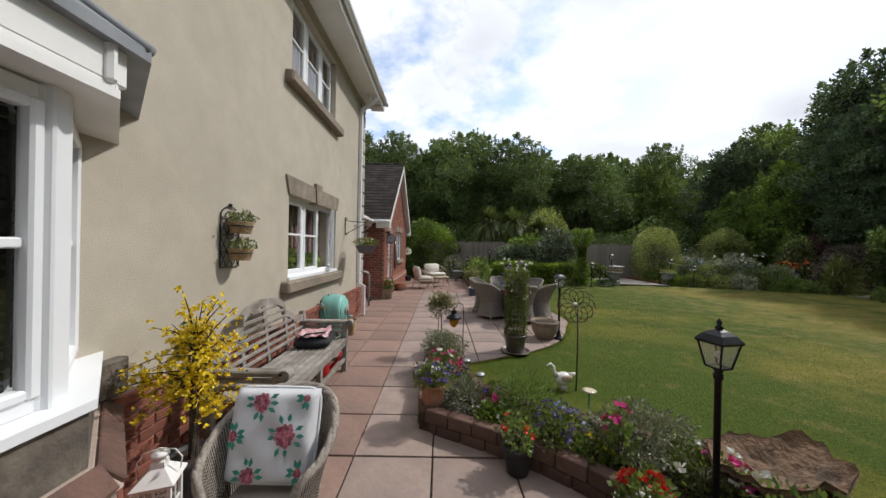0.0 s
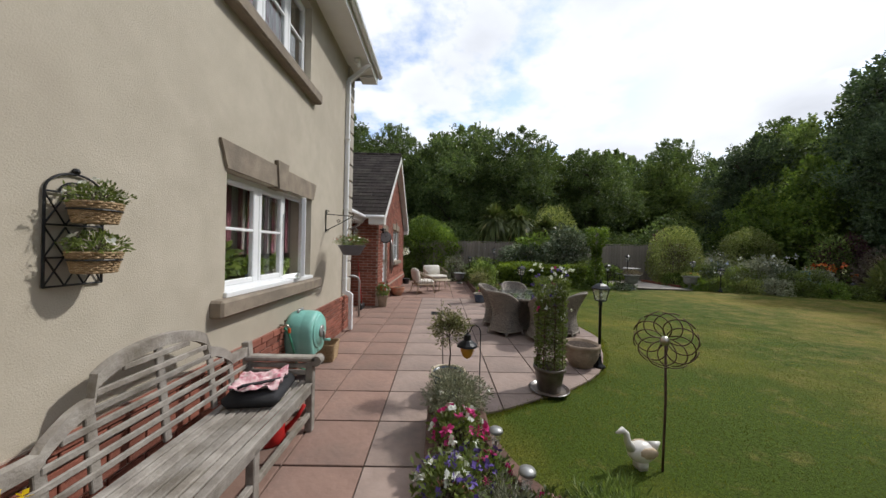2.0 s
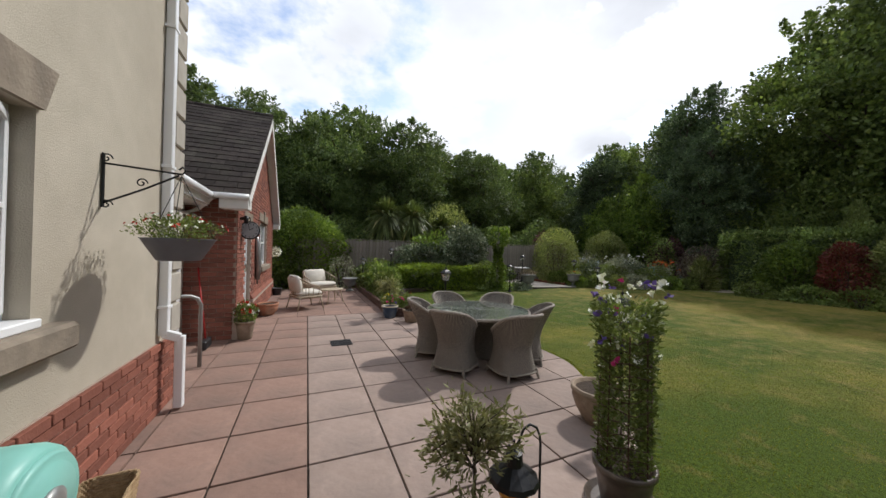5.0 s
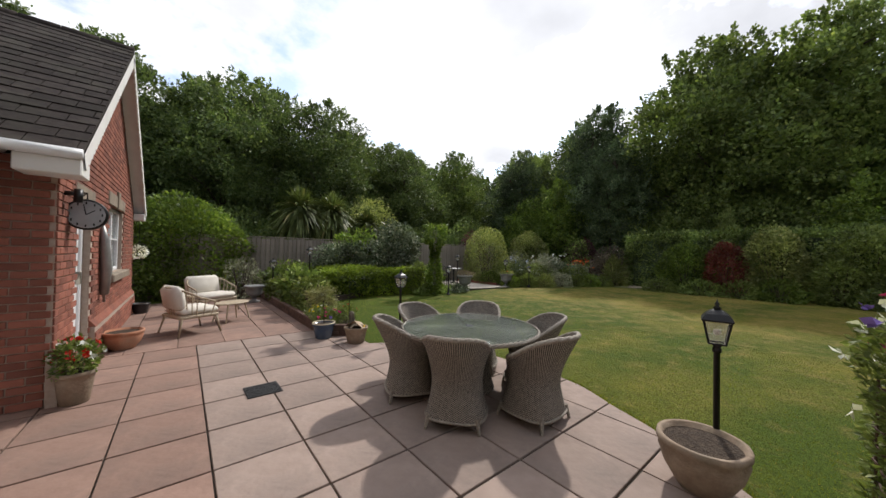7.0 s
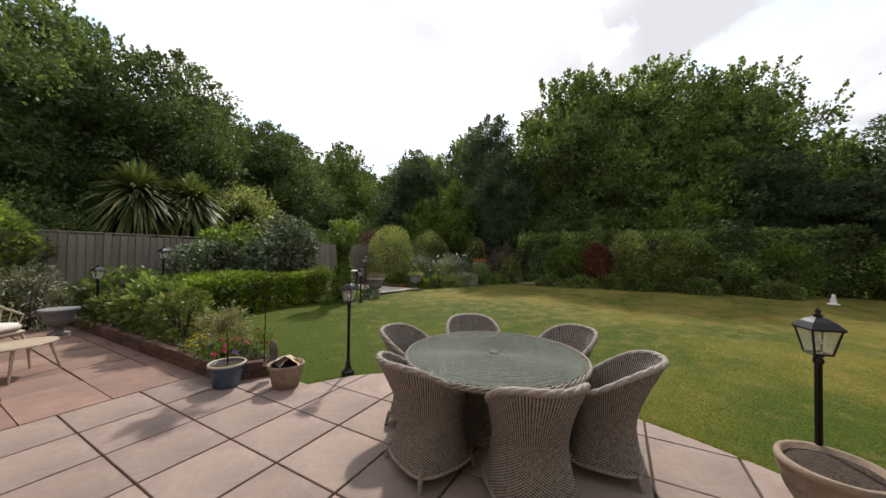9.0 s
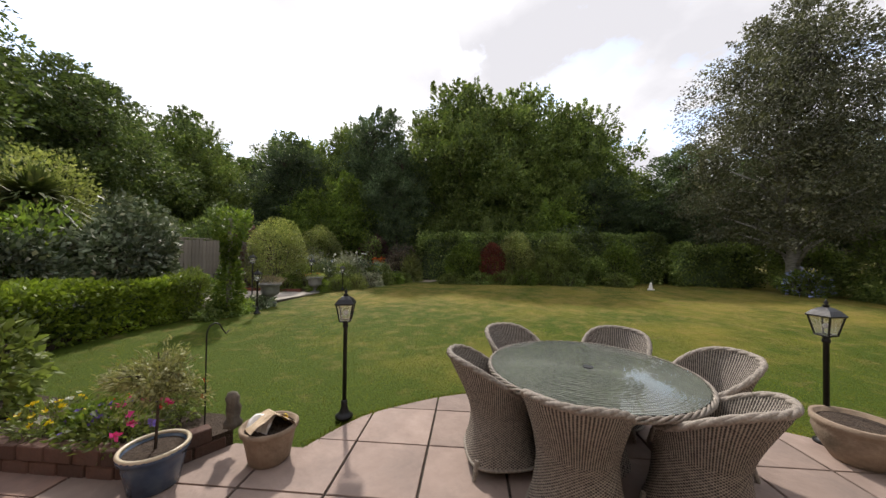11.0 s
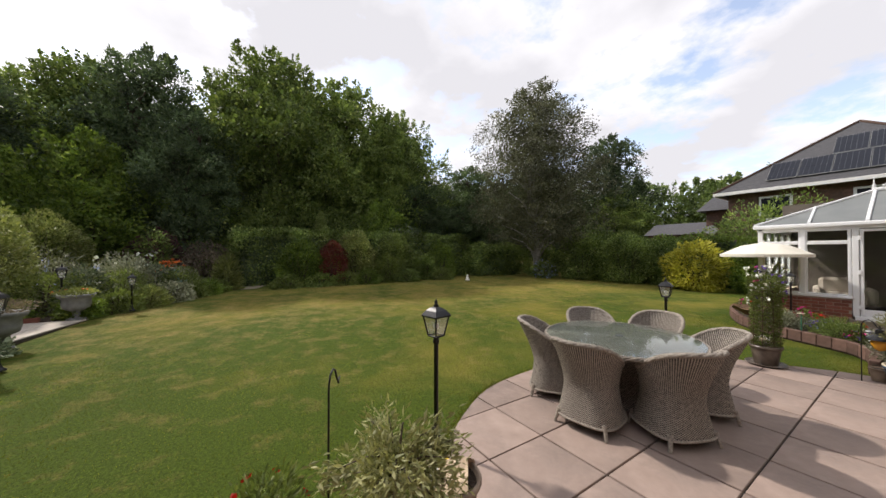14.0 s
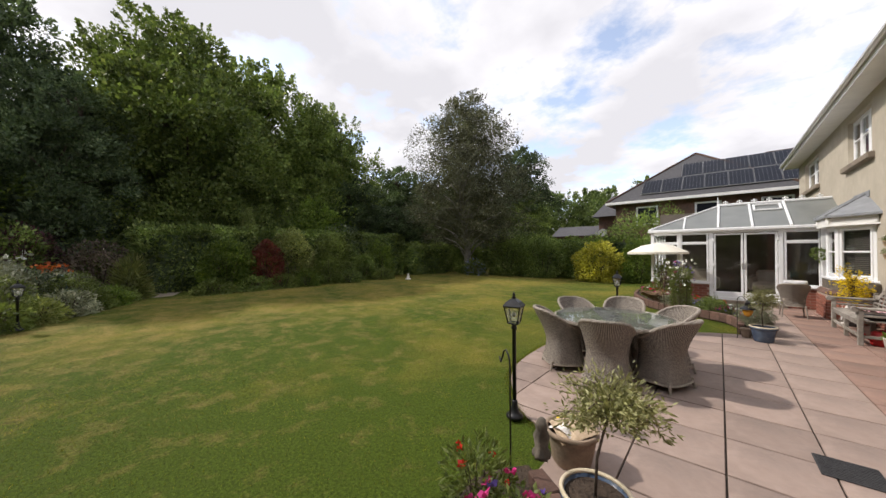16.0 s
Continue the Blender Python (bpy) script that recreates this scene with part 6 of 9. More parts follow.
bush("green_shrub", 11.6, -6.0, 1.8, 1.2, 2.9, 13000, 0.11, L_HEDGE, 31, "broad dark green shrub beside the lawn")
bush("green_shrub", 9.2, -6.3, 1.6, 1.1, 2.7, 11000, 0.11, L_HEDGE, 32, "dense dark green shrub beside the lawn")
bush("yellow_shrub", 5.8, -5.5, 1.12, 0.95, 2.15, 4200, 0.15, L_YELLOW, 33, "bright yellow-leaved shrub at the lawn's edge", lump=0.18)
bush("green_shrub", 7.3, -6.9, 1.2, 0.9, 2.3, 7000, 0.1, L_HEDGE, 34, "dark clipped shrub by the boundary")
bush("green_shrub", 3.9, -6.0, 0.8, 0.8, 2.25, 6000, 0.1, L_HEDGE2, 35, "clipped yellow-green shrub beside the conservatory")
bush("tall_shrub", 4.2, -9.0, 2.6, 1.2, 4.2, 7500, 0.14, L_HEDGE, 36, "tall loose shrub before the neighbouring house", lump=0.25)
bush("green_shrub", 12.5, -8.5, 2.2, 1.6, 3.4, 6000, 0.15, L_WOOD, 37, "tall green shrub behind the lawn")
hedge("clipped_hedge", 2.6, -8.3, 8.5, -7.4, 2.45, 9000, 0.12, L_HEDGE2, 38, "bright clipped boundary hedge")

# the border beyond the patio
bush("large_laurel", -0.6, 18.7, 1.7, 1.2, 3.3, 15000, 0.12, L_HEDGE2, 41, "large bright green shrub behind the garden sofa", lump=0.12)
bush("large_laurel", -2.4, 18.6, 1.6, 1.2, 3.0, 8000, 0.12, L_HEDGE, 42, "dark green shrub beside the annex")
bush("grey_herb", 0.75, 17.5, 0.55, 0.5, 1.35, 1500, 0.12, L_SILVER, 43, "grey-green feathery herb behind the urn", aspect=0.18)
hedge("yew_block", 2.9, 15.78, 6.75, 17.0, 0.98, 19000, 0.085, L_YEW, 44, "low spreading bright green evergreen block", lump=0.12)
bush("yew_mound", 3.1, 16.3, 0.8, 0.5, 0.85, 4000, 0.075, L_YEW, 45, "low spreading bright green evergreen mound")
bush("variegated_shrub", 6.3, 17.3, 1.15, 0.7, 2.75, 8500, 0.14, L_VARIEG, 46, "silver-variegated shrub with a ragged dome", lump=0.16, jitter=0.9)
bush("variegated_shrub", 4.4, 17.6, 1.5, 0.6, 2.0, 7500, 0.13, L_VARIEG, 47, "grey-green glossy shrub by the fence", lump=0.13, jitter=0.9)
bush("bright_shrub", 4.9, 18.0, 1.1, 0.6, 2.6, 2400, 0.13, L_HEDGE2, 48, "fresh green shrub rising over the fence")
bush("golden_bush", 6.9, 20.6, 1.5, 1.2, 4.45, 7500, 0.11, L_GOLD, 49, "olive-green dome of a tree behind the fence", lump=0.1)
bush("border_plant", 7.5, 17.7, 0.8, 0.5, 1.25, 2200, 0.12, L_HERB, 78, "mixed leafy plants before the fence")
bush("border_plant", 8.8, 18.05, 0.9, 0.35, 0.9, 1800, 0.11, L_HEDGE, 79, "low green plants along the fence foot")
bush("fern_mix", 6.5, 15.9, 0.6, 0.5, 1.15, 2200, 0.12, L_HERB, 76, "mixed leafy plants beside the ivy arch", aspect=0.25)
bush("yew_mound", 6.0, 16.2, 0.9, 0.6, 0.8, 5000, 0.075, L_YEW, 77, "low spreading bright green evergreen mound")
bush("fence_shrub", 2.2, 17.6, 1.0, 0.6, 1.15, 2200, 0.12, L_HEDGE, 50, "dark foliage in front of the fence")
bush("pale_shrub", 1.75, 13.6, 0.42, 0.6, 0.85, 1300, 0.11, L_HERB, 51, "leafy pale green perennial in the border", z=0.1)
bush("leafy_shrub", 1.85, 14.9, 0.5, 0.6, 0.95, 1500, 0.15, L_HEDGE, 52, "broad-leaved green perennial in the border", z=0.1)
bush("border_plant", 1.75, 16.0, 0.5, 0.5, 0.7, 1200, 0.11, L_HERB, 53, "pale flowering herb at the border's end", z=0.1)
bush("purple_shrub", 1.0, 22.0, 1.6, 1.2, 2.6, 2200, 0.16, L_WOOD, 54, "dark foliage behind the fence")
bush("fence_cover", 8.0, 21.5, 4.0, 1.6, 3.2, 12000, 0.14, L_WOOD, 55, "dark undergrowth behind the fence", lump=0.3)
bush("fence_cover", 14.5, 21.5, 3.5, 1.6, 3.2, 10000, 0.14, L_WOOD, 56, "dark undergrowth behind the fence", lump=0.3)
bush("fence_cover", 0.0, 21.8, 4.5, 1.5, 3.4, 12000, 0.14, L_WOOD, 57, "dark undergrowth behind the fence", lump=0.3)
bush("fence_cover", 19.0, 9.0, 1.6, 5.5, 4.2, 16000, 0.14, L_WOOD2, 58, "woodland undergrowth behind the hedge", lump=0.3)
bush("fence_cover", 18.4, -1.0, 1.4, 4.0, 2.8, 4500, 0.22, L_WOOD, 59, "woodland undergrowth behind the hedge", lump=0.3)

# round standards and border shrubs by the small terrace
bush("golden_privet", 11.35, 16.7, 1.15, 1.05, 2.8, 14000, 0.075, L_GOLD, 61, "tall rounded golden privet beside the terrace", lump=0.06)
bush("golden_privet", 14.95, 16.7, 1.15, 1.05, 2.75, 12000, 0.08, L_GOLD, 62, "rounded golden-green privet in the border", lump=0.06)
bush("purple_shrub", 12.3, 18.6, 0.9, 0.8, 2.7, 2400, 0.12, L_PURPLE, 63, "dark purple smoke bush behind the border")
bush("purple_maple", 16.6, 14.3, 1.0, 0.9, 2.3, 5000, 0.085, L_PURPLE, 64, "dark purple maple near the gravel path")
bush("pink_maple", 16.4, 12.7, 0.9, 1.0, 1.8, 5000, 0.085, L_PALE, 65, "pale pinkish variegated shrub near the gravel path")
bush("climber", 16.0, 14.3, 0.6, 0.6, 2.3, 1900, 0.12, L_HEDGE, 66, "green climbing rose on a support")
bush("rose_bush", 13.6, 14.6, 0.9, 0.8, 1.35, 2200, 0.12, L_SILVER, 67, "grey-leaved rose with pale blooms", aspect=0.4)
bush("border_herbs", 12.4, 14.4, 0.9, 0.7, 0.95, 5000, 0.07, L_HERB, 68, "mixed herbs spilling to the lawn edge", aspect=0.35)
bush("border_herbs", 13.9, 13.3, 1.0, 0.7, 0.9, 5000, 0.07, L_HERB, 69, "mixed herbs spilling to the lawn edge", aspect=0.35)
bush("border_herbs", 11.7, 15.6, 0.8, 0.9, 1.0, 5000, 0.07, L_HERB, 70, "leafy green perennials in the border", aspect=0.4)
bush("silver_plant", 12.6, 15.8, 0.7, 0.7, 1.5, 1800, 0.11, L_SILVER, 71, "silvery tall perennial in the border", aspect=0.25)
bush("spiky_plant", 15.2, 12.0, 0.42, 0.36, 1.25, 1500, 0.26, L_GOLD, 72, "upright bright yellow-green spiky plant at the border's end", aspect=0.14, jitter=0.15, lift=0.1)
for k, (bx_, by_, br_, bh_, bm_) in enumerate(((10.95, 14.75, 0.45, 0.5, L_HEDGE2), (11.5, 14.25, 0.55, 0.55, L_HERB), (12.15, 13.75, 0.5, 0.5, L_GOLD), (12.8, 13.3, 0.55, 0.6, L_SILVER), (13.4, 12.9, 0.5, 0.5, L_HERB), (14.0, 12.55, 0.5, 0.5, L_HEDGE2), (14.6, 12.25, 0.45, 0.42, L_HERB))):
    bush("border_edging_plant", bx_, by_, br_, br_ * 0.85, bh_, 2200, 0.085, bm_, 720 + k, "low leafy perennial spilling to the lawn edge", aspect=0.4, lift=0.25, group="border edging plants")
for k, (bx_, by_, bh_) in enumerate(((12.0, 15.0, 1.15), (12.9, 14.3, 1.25), (13.7, 13.9, 1.1), (14.4, 13.4, 1.0))):
    bush("phlox", bx_, by_, 0.55, 0.5, bh_, 1900, 0.11, L_SILVER if k % 2 else L_VARIEG, 740 + k, "tall silvery perennial with pale flower heads", aspect=0.35, lift=0.3, group="phlox clumps")
bush("border_herbs", 10.9, 16.0, 0.5, 0.5, 0.6, 1200, 0.10, L_HEDGE2, 73, "fresh green foliage by the terrace", aspect=0.4)
bush("ivy_edge", 6.9, 15.2, 0.9, 0.45, 0.35, 2200, 0.08, L_HEDGE, 74, "dark ivy spreading over the border edge", lift=0.1)
bush("ivy_edge", 7.9, 15.05, 0.6, 0.35, 0.3, 1400, 0.08, L_VARIEG, 75, "pale-edged ivy at the terrace corner", lift=0.1)


def scatter(name, spots, size, mat, seed, label, zlo, zhi, n):
    """Loose blooms over a patch of the border."""
    rng = np.random.default_rng(seed)
    (x0, y0, x1, y1) = spots
    p = rng.uniform(0, 1, (n, 3)) * (x1 - x0, y1 - y0, zhi - zlo) + (0, 0, zlo)
    b = thing(name, x0, y0, 0, 0, label, "flowers", kind="stuff")
    for k in range(5):
        q = p + rng.normal(0, size * 0.4, p.shape)
        part("blooms", leaf_mesh("blooms", q, np.tile((0, 0, 0.6), (n, 1)), size, mat, rng, 0.9, 0.2), mat, b)
    return b


scatter("rose_blooms", (13.0, 14.0, 14.4, 15.2), 0.10, F_WHITE, 81, "pale pink rose blooms", 1.1, 1.6, 12)
scatter("orange_blooms", (14.6, 13.2, 15.9, 14.4), 0.09, F_ORANGE, 82, "orange-red lily blooms", 0.9, 1.35, 22)
scatter("blue_blooms", (11.8, 14.8, 13.2, 16.4), 0.08, F_BLUE, 83, "pale blue border flowers", 0.8, 1.5, 16)
scatter("white_blooms", (11.4, 14.3, 13.6, 15.2), 0.06, F_WHITE, 84, "small white border flowers", 0.5, 1.0, 24)


def cordyline(x, y, h, r, seed):
    rng = np.random.default_rng(seed)
    c = thing("cordyline_palm", x, y, 0, 0, "cordyline palm with a mop of long strap leaves", "palm", "cordylines")
    part("trunk", Mesh().tube([(0, 0, -0.1), (0.05, 0, h * 0.5), (0, 0, h)], [0.14, 0.11, 0.1], 8), BARK, c, smooth=True)
    m = Mesh()
    for k in range(700):
        a, el = rng.uniform(0, 6.283), rng.uniform(-0.95, 1.5)
        ln = r * rng.uniform(0.75, 1.1)
        d = Vector((math.cos(a) * math.cos(el), math.sin(a) * math.cos(el), math.sin(el)))
        s = d.cross(Vector((0, 0, 1)))
        s = s.normalized() * 0.044 if s.length > 1e-3 else Vector((0.035, 0, 0))
        p = [Vector((0, 0, h)) + d * (ln * t) + Vector((0, 0, -0.55 * ln * t * t * (0.4 + 0.6 * math.cos(el)))) for t in (0.05, 0.4, 0.75, 1.0)]
        w = [0.7, 1.0, 0.8, 0.05]
        m.add([q for i in range(4) for q in (p[i] - s * w[i], p[i] + s * w[i])], [(0, 1, 3, 2), (2, 3, 5, 4), (4, 5, 7, 6)])
    part("leaves", m, L_CORDY, c)


cordyline(3.15, 20.0, 3.35, 1.4, 91)
cordyline(4.55, 20.0, 3.3, 1.35, 92)
cordyline(6.0, 19.5, 2.75, 1.15, 93)


# ---- garden furniture ----
def chair_shell(parent, mat, high=0.845, arm=0.60, front=0.43, foot=0.085):
    """A round-backed woven tub chair that faces +x; strands stand proud like basket work."""
    n, rows = 176, 60

    def rim(a):
        c = -math.cos(a)  # 1 at the back
        t = max(min((c + 0.55) / 1.55, 1), 0)
        t = (t * t * (3 - 2 * t)) ** 1.15
        f = max(min((c + 0.95) / 0.5, 1), 0)
        return front + (arm - front) * f * f * (3 - 2 * f) + (high - arm) * t

    def place(a, z, inner=0.0, weave=0.0):
        f = z / high
        s = 1.06 - 0.20 * math.sin(math.pi * min(f * 1.05, 1)) ** 1.3 + 0.44 * max(f - 0.45, 0) ** 1.2
        c, d = math.cos(a), math.sin(a)
        e = 0.56 + 0.44 * min(f / 0.8, 1)
        rx, ry = 0.265 * s - inner, 0.275 * s - inner
        lean = -0.16 * max(f - 0.4, 0) ** 1.3 * max(-c, 0)
        x = rx * math.copysign(abs(c) ** e, c) + lean
        y = ry * math.copysign(abs(d) ** e, d)
        return (x + weave * c, y + weave * d, z)

    shell = Mesh()
    out_v, in_v = [], []
    for i in range(rows + 1):
        for k in range(n):
            a = 2 * math.pi * k / n
            z = foot + (rim(a) - foot) * i / rows
            w = 0.0012 * (1 if (k // 2 + i) % 2 else -1)
            out_v.append(place(a, z, 0, w))
            in_v.append(place(a, z, 0.03, w))
    quads = [(i * n + k, i * n + (k + 1) % n, (i + 1) * n + (k + 1) % n, (i + 1) * n + k) for i in range(rows) for k in range(n)]
    shell.add(out_v, quads)
    shell.add(in_v, [q[::-1] for q in quads[n * (rows // 2):]])
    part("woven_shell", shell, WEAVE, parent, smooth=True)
    ring = [place(2 * math.pi * k / 72, rim(2 * math.pi * k / 72), 0.012) for k in range(73)]
    braid = Mesh()
    for ph in (0, 2.1, 4.2):
        braid.tube([(p[0] * (1 + 0.024 * math.cos(k * 0.75 + ph)), p[1] * (1 + 0.024 * math.cos(k * 0.75 + ph)), p[2] + 0.009 * math.sin(k * 0.75 + ph)) for k, p in enumerate(ring)], 0.0165, 6, False)
    part("braided_rim", braid, mat, parent, smooth=True)
    low = [place(2 * math.pi * k / 48, foot + 0.005, -0.002) for k in range(49)]
    part("base_rim", Mesh().tube(low, 0.012, 6, False), mat, parent, smooth=True)
    seat = Mesh()
    sv = [place(2 * math.pi * k / 40, 0.42, 0.02) for k in range(40)]
    seat.add([(p[0], p[1], 0.44) for p in sv] + [(p[0] * 0.5, p[1] * 0.5, 0.425) for p in sv], [(k, (k + 1) % 40, 40 + (k + 1) % 40, 40 + k) for k in range(40)] + [tuple(range(40, 80))])
    part("seat", seat, mat, parent)
    for sx in (-1, 1):
        for sy in (-1, 1):
            part("leg", Mesh().tube([(sx * 0.245, sy * 0.245, 0.0), (sx * 0.215, sy * 0.215, foot + 0.045)], [0.014, 0.022], 8), mat, parent)


table = thing("dining_table", 1.90, 8.09, 0, 20, "round glass-topped woven rattan garden table", "table")
part("woven_top", Mesh().lathe([(0.02, 0.690), (0.76, 0.690), (0.775, 0.70), (0.76, 0.708), (0.02, 0.708)], 60), RATTAN_TOP, table)
weave = Mesh()
for k in range(110):
    r0 = 0.05 + k * 0.0066
    pts = [((r0 + 0.0066 * j / 54) * math.cos(2 * math.pi * j / 54 + k * 0.37), (r0 + 0.0066 * j / 54) * math.sin(2 * math.pi * j / 54 + k * 0.37), 0.709 + 0.0016 * math.sin(j * 1.9 + k)) for j in range(55)]
    if k % 2 == 0:
        weave.tube(pts, 0.0052, 4, False)
w = part("woven_strands", weave, RATTAN_TOP, table)
part("glass_top", Mesh().lathe([(0.02, 0.714), (0.775, 0.714), (0.78, 0.717), (0.775, 0.722), (0.02, 0.722)], 72), TABLEGLASS, table, "clear glass sheet")
rimm = Mesh()
for ph in range(4):
    rimm.tube([((0.785 + 0.014 * math.cos(k * 0.9 + ph * 1.57)) * math.cos(2 * math.pi * k / 120), (0.785 + 0.014 * math.cos(k * 0.9 + ph * 1.57)) * math.sin(2 * math.pi * k / 120), 0.700 + 0.016 * math.sin(k * 0.9 + ph * 1.57)) for k in range(121)], 0.0095, 5, False)
part("braided_rim", rimm, RATTAN, table, smooth=True)
ped = Mesh()
n, rows = 72, 34
for i in range(rows + 1):
    z = 0.02 + 0.67 * i / rows
    r = 0.30 - 0.07 * math.sin(math.pi * i / rows)
    ped.v.extend([((r + 0.006 * (1 if (k // 2 + i) % 2 else -1)) * math.cos(2 * math.pi * k / n), (r + 0.006 * (1 if (k // 2 + i) % 2 else -1)) * math.sin(2 * math.pi * k / n), z) for k in range(n)])
ped.f.extend([(i * n + k, i * n + (k + 1) % n, (i + 1) * n + (k + 1) % n, (i + 1) * n + k) for i in range(rows) for k in range(n)])
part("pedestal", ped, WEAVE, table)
part("parasol_hole", Mesh().lathe([(0.018, 0.7225), (0.042, 0.7225), (0.042, 0.728), (0.004, 0.728)], 20), BLACKPL, table, "black parasol collar")

chair0 = thing("rattan_chair", 0, 0, 0, 0, "grey woven rattan tub chair drawn up to the round table", "chair", "chairs round the table")
chair_shell(chair0, RATTAN)
first = True
for deg, rad in ((98, 0.72), (37, 0.70), (-37, 0.72), (-87, 0.87), (155, 0.69), (218, 0.74)):
    a = radians(deg)
    m = pose(1.90 + rad * math.cos(a), 8.09 + rad * math.sin(a), 0, 0, 0, deg + 180)
    if first:
        chair0.matrix_basis = m
        first = False
    else:
        copy_thing(chair0, m)

near = thing("rattan_armchair", -0.66, 1.47, 0, -90, "grey rattan armchair with a beige pad, beside the bay window", "chair")
chair_shell(near, RATTAN, 0.90, 0.72, 0.45, 0.30)
part("seat_pad", Mesh().slab(0.03, 0, 0.475, 0.44, 0.44, 0.08, 0.03), SEATPAD, near, "beige seat pad", True)
near.scale = (0.90, 0.88, 0.93)
fc = thing("floral_cushion", -0.68, 1.52, 0.52, 0, "white quilted cushion printed with red roses and green leaves", "cushion")
cu = Mesh()
n = 24
tufts = [(-0.11, -0.11), (0.11, -0.11), (-0.11, 0.11), (0.11, 0.11), (0, 0)]


def puff(u, v):
    e = max(0.0, (1 - (abs(u) / 0.205) ** 6) * (1 - (abs(v) / 0.205) ** 6)) ** 0.5
    d = min(math.hypot(u - a, v - b) for a, b in tufts)
    return 0.062 * e * (0.35 + 0.65 * min(d / 0.10, 1) ** 0.7)


for s in (1, -1):
    cu.add([(-0.205 + 0.41 * i / n, -s * puff(-0.205 + 0.41 * i / n, -0.205 + 0.41 * j / n) - s * 0.003, -0.205 + 0.41 * j / n + 0.205) for i in range(n + 1) for j in range(n + 1)],
           [((i * (n + 1) + j), ((i + 1) * (n + 1) + j), ((i + 1) * (n + 1) + j + 1), (i * (n + 1) + j + 1))[::s] for i in range(n) for j in range(n)])
tilt = pose(0, 0, 0, -16, 0, 0)
part("cover", cu.move(tilt), FLORAL, fc, smooth=True)
part("piping", Mesh().tube([(0.207 * math.copysign(abs(math.cos(t)) ** 0.25, math.cos(t)), 0.0, 0.205 + 0.207 * math.copysign(abs(math.sin(t)) ** 0.25, math.sin(t))) for t in [2 * math.pi * k / 60 for k in range(61)]], 0.009, 6, False).move(tilt), FLORAL, fc, smooth=True)
rng = np.random.default_rng(77)
for cu_, cv_, rr in ((-0.055, 0.145, 0.040), (0.075, 0.005, 0.047), (-0.075, -0.165, 0.034), (-0.165, 0.0, 0.022), (0.155, 0.165, 0.016), (0.15, -0.15, 0.018)):
    rose, lv = Mesh(), Mesh()
    for k in range(26):
        a, r = k * 2.4, rr * math.sqrt(k / 26)
        u, v = cu_ + r * math.cos(a), cv_ + r * math.sin(a)
        q = rr * 0.24
        y = -puff(u, v) - 0.0075 - 0.0001 * k
        rose.add([(u + q * math.cos(b * 0.785), y, 0.205 + v + q * math.sin(b * 0.785)) for b in range(8)], [tuple(range(8))])
    for k in range(13):
        a = k * 0.483 * 1.0
        u, v = cu_ + (rr * 1.3 + 0.012) * math.cos(a), cv_ + (rr * 1.3 + 0.012) * math.sin(a)
        if abs(u) > 0.18 or abs(v) > 0.19 or k % 3 == 2:
            continue
        y = -puff(u, v) - 0.007
        dx, dz = math.cos(a) * 0.022, math.sin(a) * 0.022
        lv.add([(u - dx, y, 0.205 + v - dz), (u - dz * 0.5, y, 0.205 + v + dx * 0.5), (u + dx, y, 0.205 + v + dz), (u + dz * 0.5, y, 0.205 + v - dx * 0.5)], [(0, 1, 2, 3)])
    part("rose_print", rose.move(tilt), ROSE, fc, "red printed rose")["kind"] = "stuff"
    part("leaf_print", lv.move(tilt), PRINTLEAF, fc, "green printed leaves")["kind"] = "stuff"


# arched-back garden bench; local x along the bench, y towards the wall
bench = thing("garden_bench", -1.40, 3.36, 0, 90, "weathered grey teak bench with a high arched slatted back", "bench")
BL = 0.86
for s in (-1, 1):
    part("front_leg", Mesh().box(s * BL - 0.032, -0.30, 0, s * BL + 0.032, -0.235, 0.62, 0.006), TEAK, bench)
    part("back_leg", Mesh().beam((s * BL, 0.24, 0), (s * BL, 0.30, 0.78), 0.065, 0.065, 0.006), TEAK, bench)
    part("arm_rest", Mesh().box(s * BL - 0.045, -0.33, 0.62, s * BL + 0.045, 0.30, 0.665, 0.012).tube([(s * BL - 0.045, -0.33, 0.63), (s * BL + 0.045, -0.33, 0.63)], 0.045, 12), TEAK, bench)
    for z in (0.50, 0.56):
        part("arm_rail", Mesh().box(s * BL - 0.02, -0.27, z, s * BL + 0.02, 0.26, z + 0.035, 0.005), TEAK, bench)
    part("stretcher", Mesh().box(s * BL - 0.022, -0.27, 0.13, s * BL + 0.022, 0.25, 0.18, 0.005), TEAK, bench)
part("middle_leg", Mesh().box(-0.032, -0.29, 0, 0.032, -0.235, 0.38, 0.006), TEAK, bench)
part("front_stretcher", Mesh().box(-BL, -0.285, 0.13, BL, -0.245, 0.175, 0.005), TEAK, bench)
part("front_apron", Mesh().box(-BL, -0.29, 0.34, BL, -0.255, 0.41, 0.005), TEAK, bench)
for k in range(8):
    part("seat_slat", Mesh().box(-BL - 0.02, -0.30 + k * 0.067, 0.415, BL + 0.02, -0.30 + k * 0.067 + 0.055, 0.437, 0.006), TEAK, bench)


def arch_z(x):
    """Height of the top rail: low shoulders, then a swept middle arch."""
    x = abs(x)
    if x > 0.62:
        return 0.74
    if x > 0.40:
        return 0.76 + 0.11 * math.cos((x - 0.40) / 0.22 * math.pi / 2)
    return 0.90 + 0.17 * math.sqrt(max(1 - (x / 0.42) ** 2, 0))


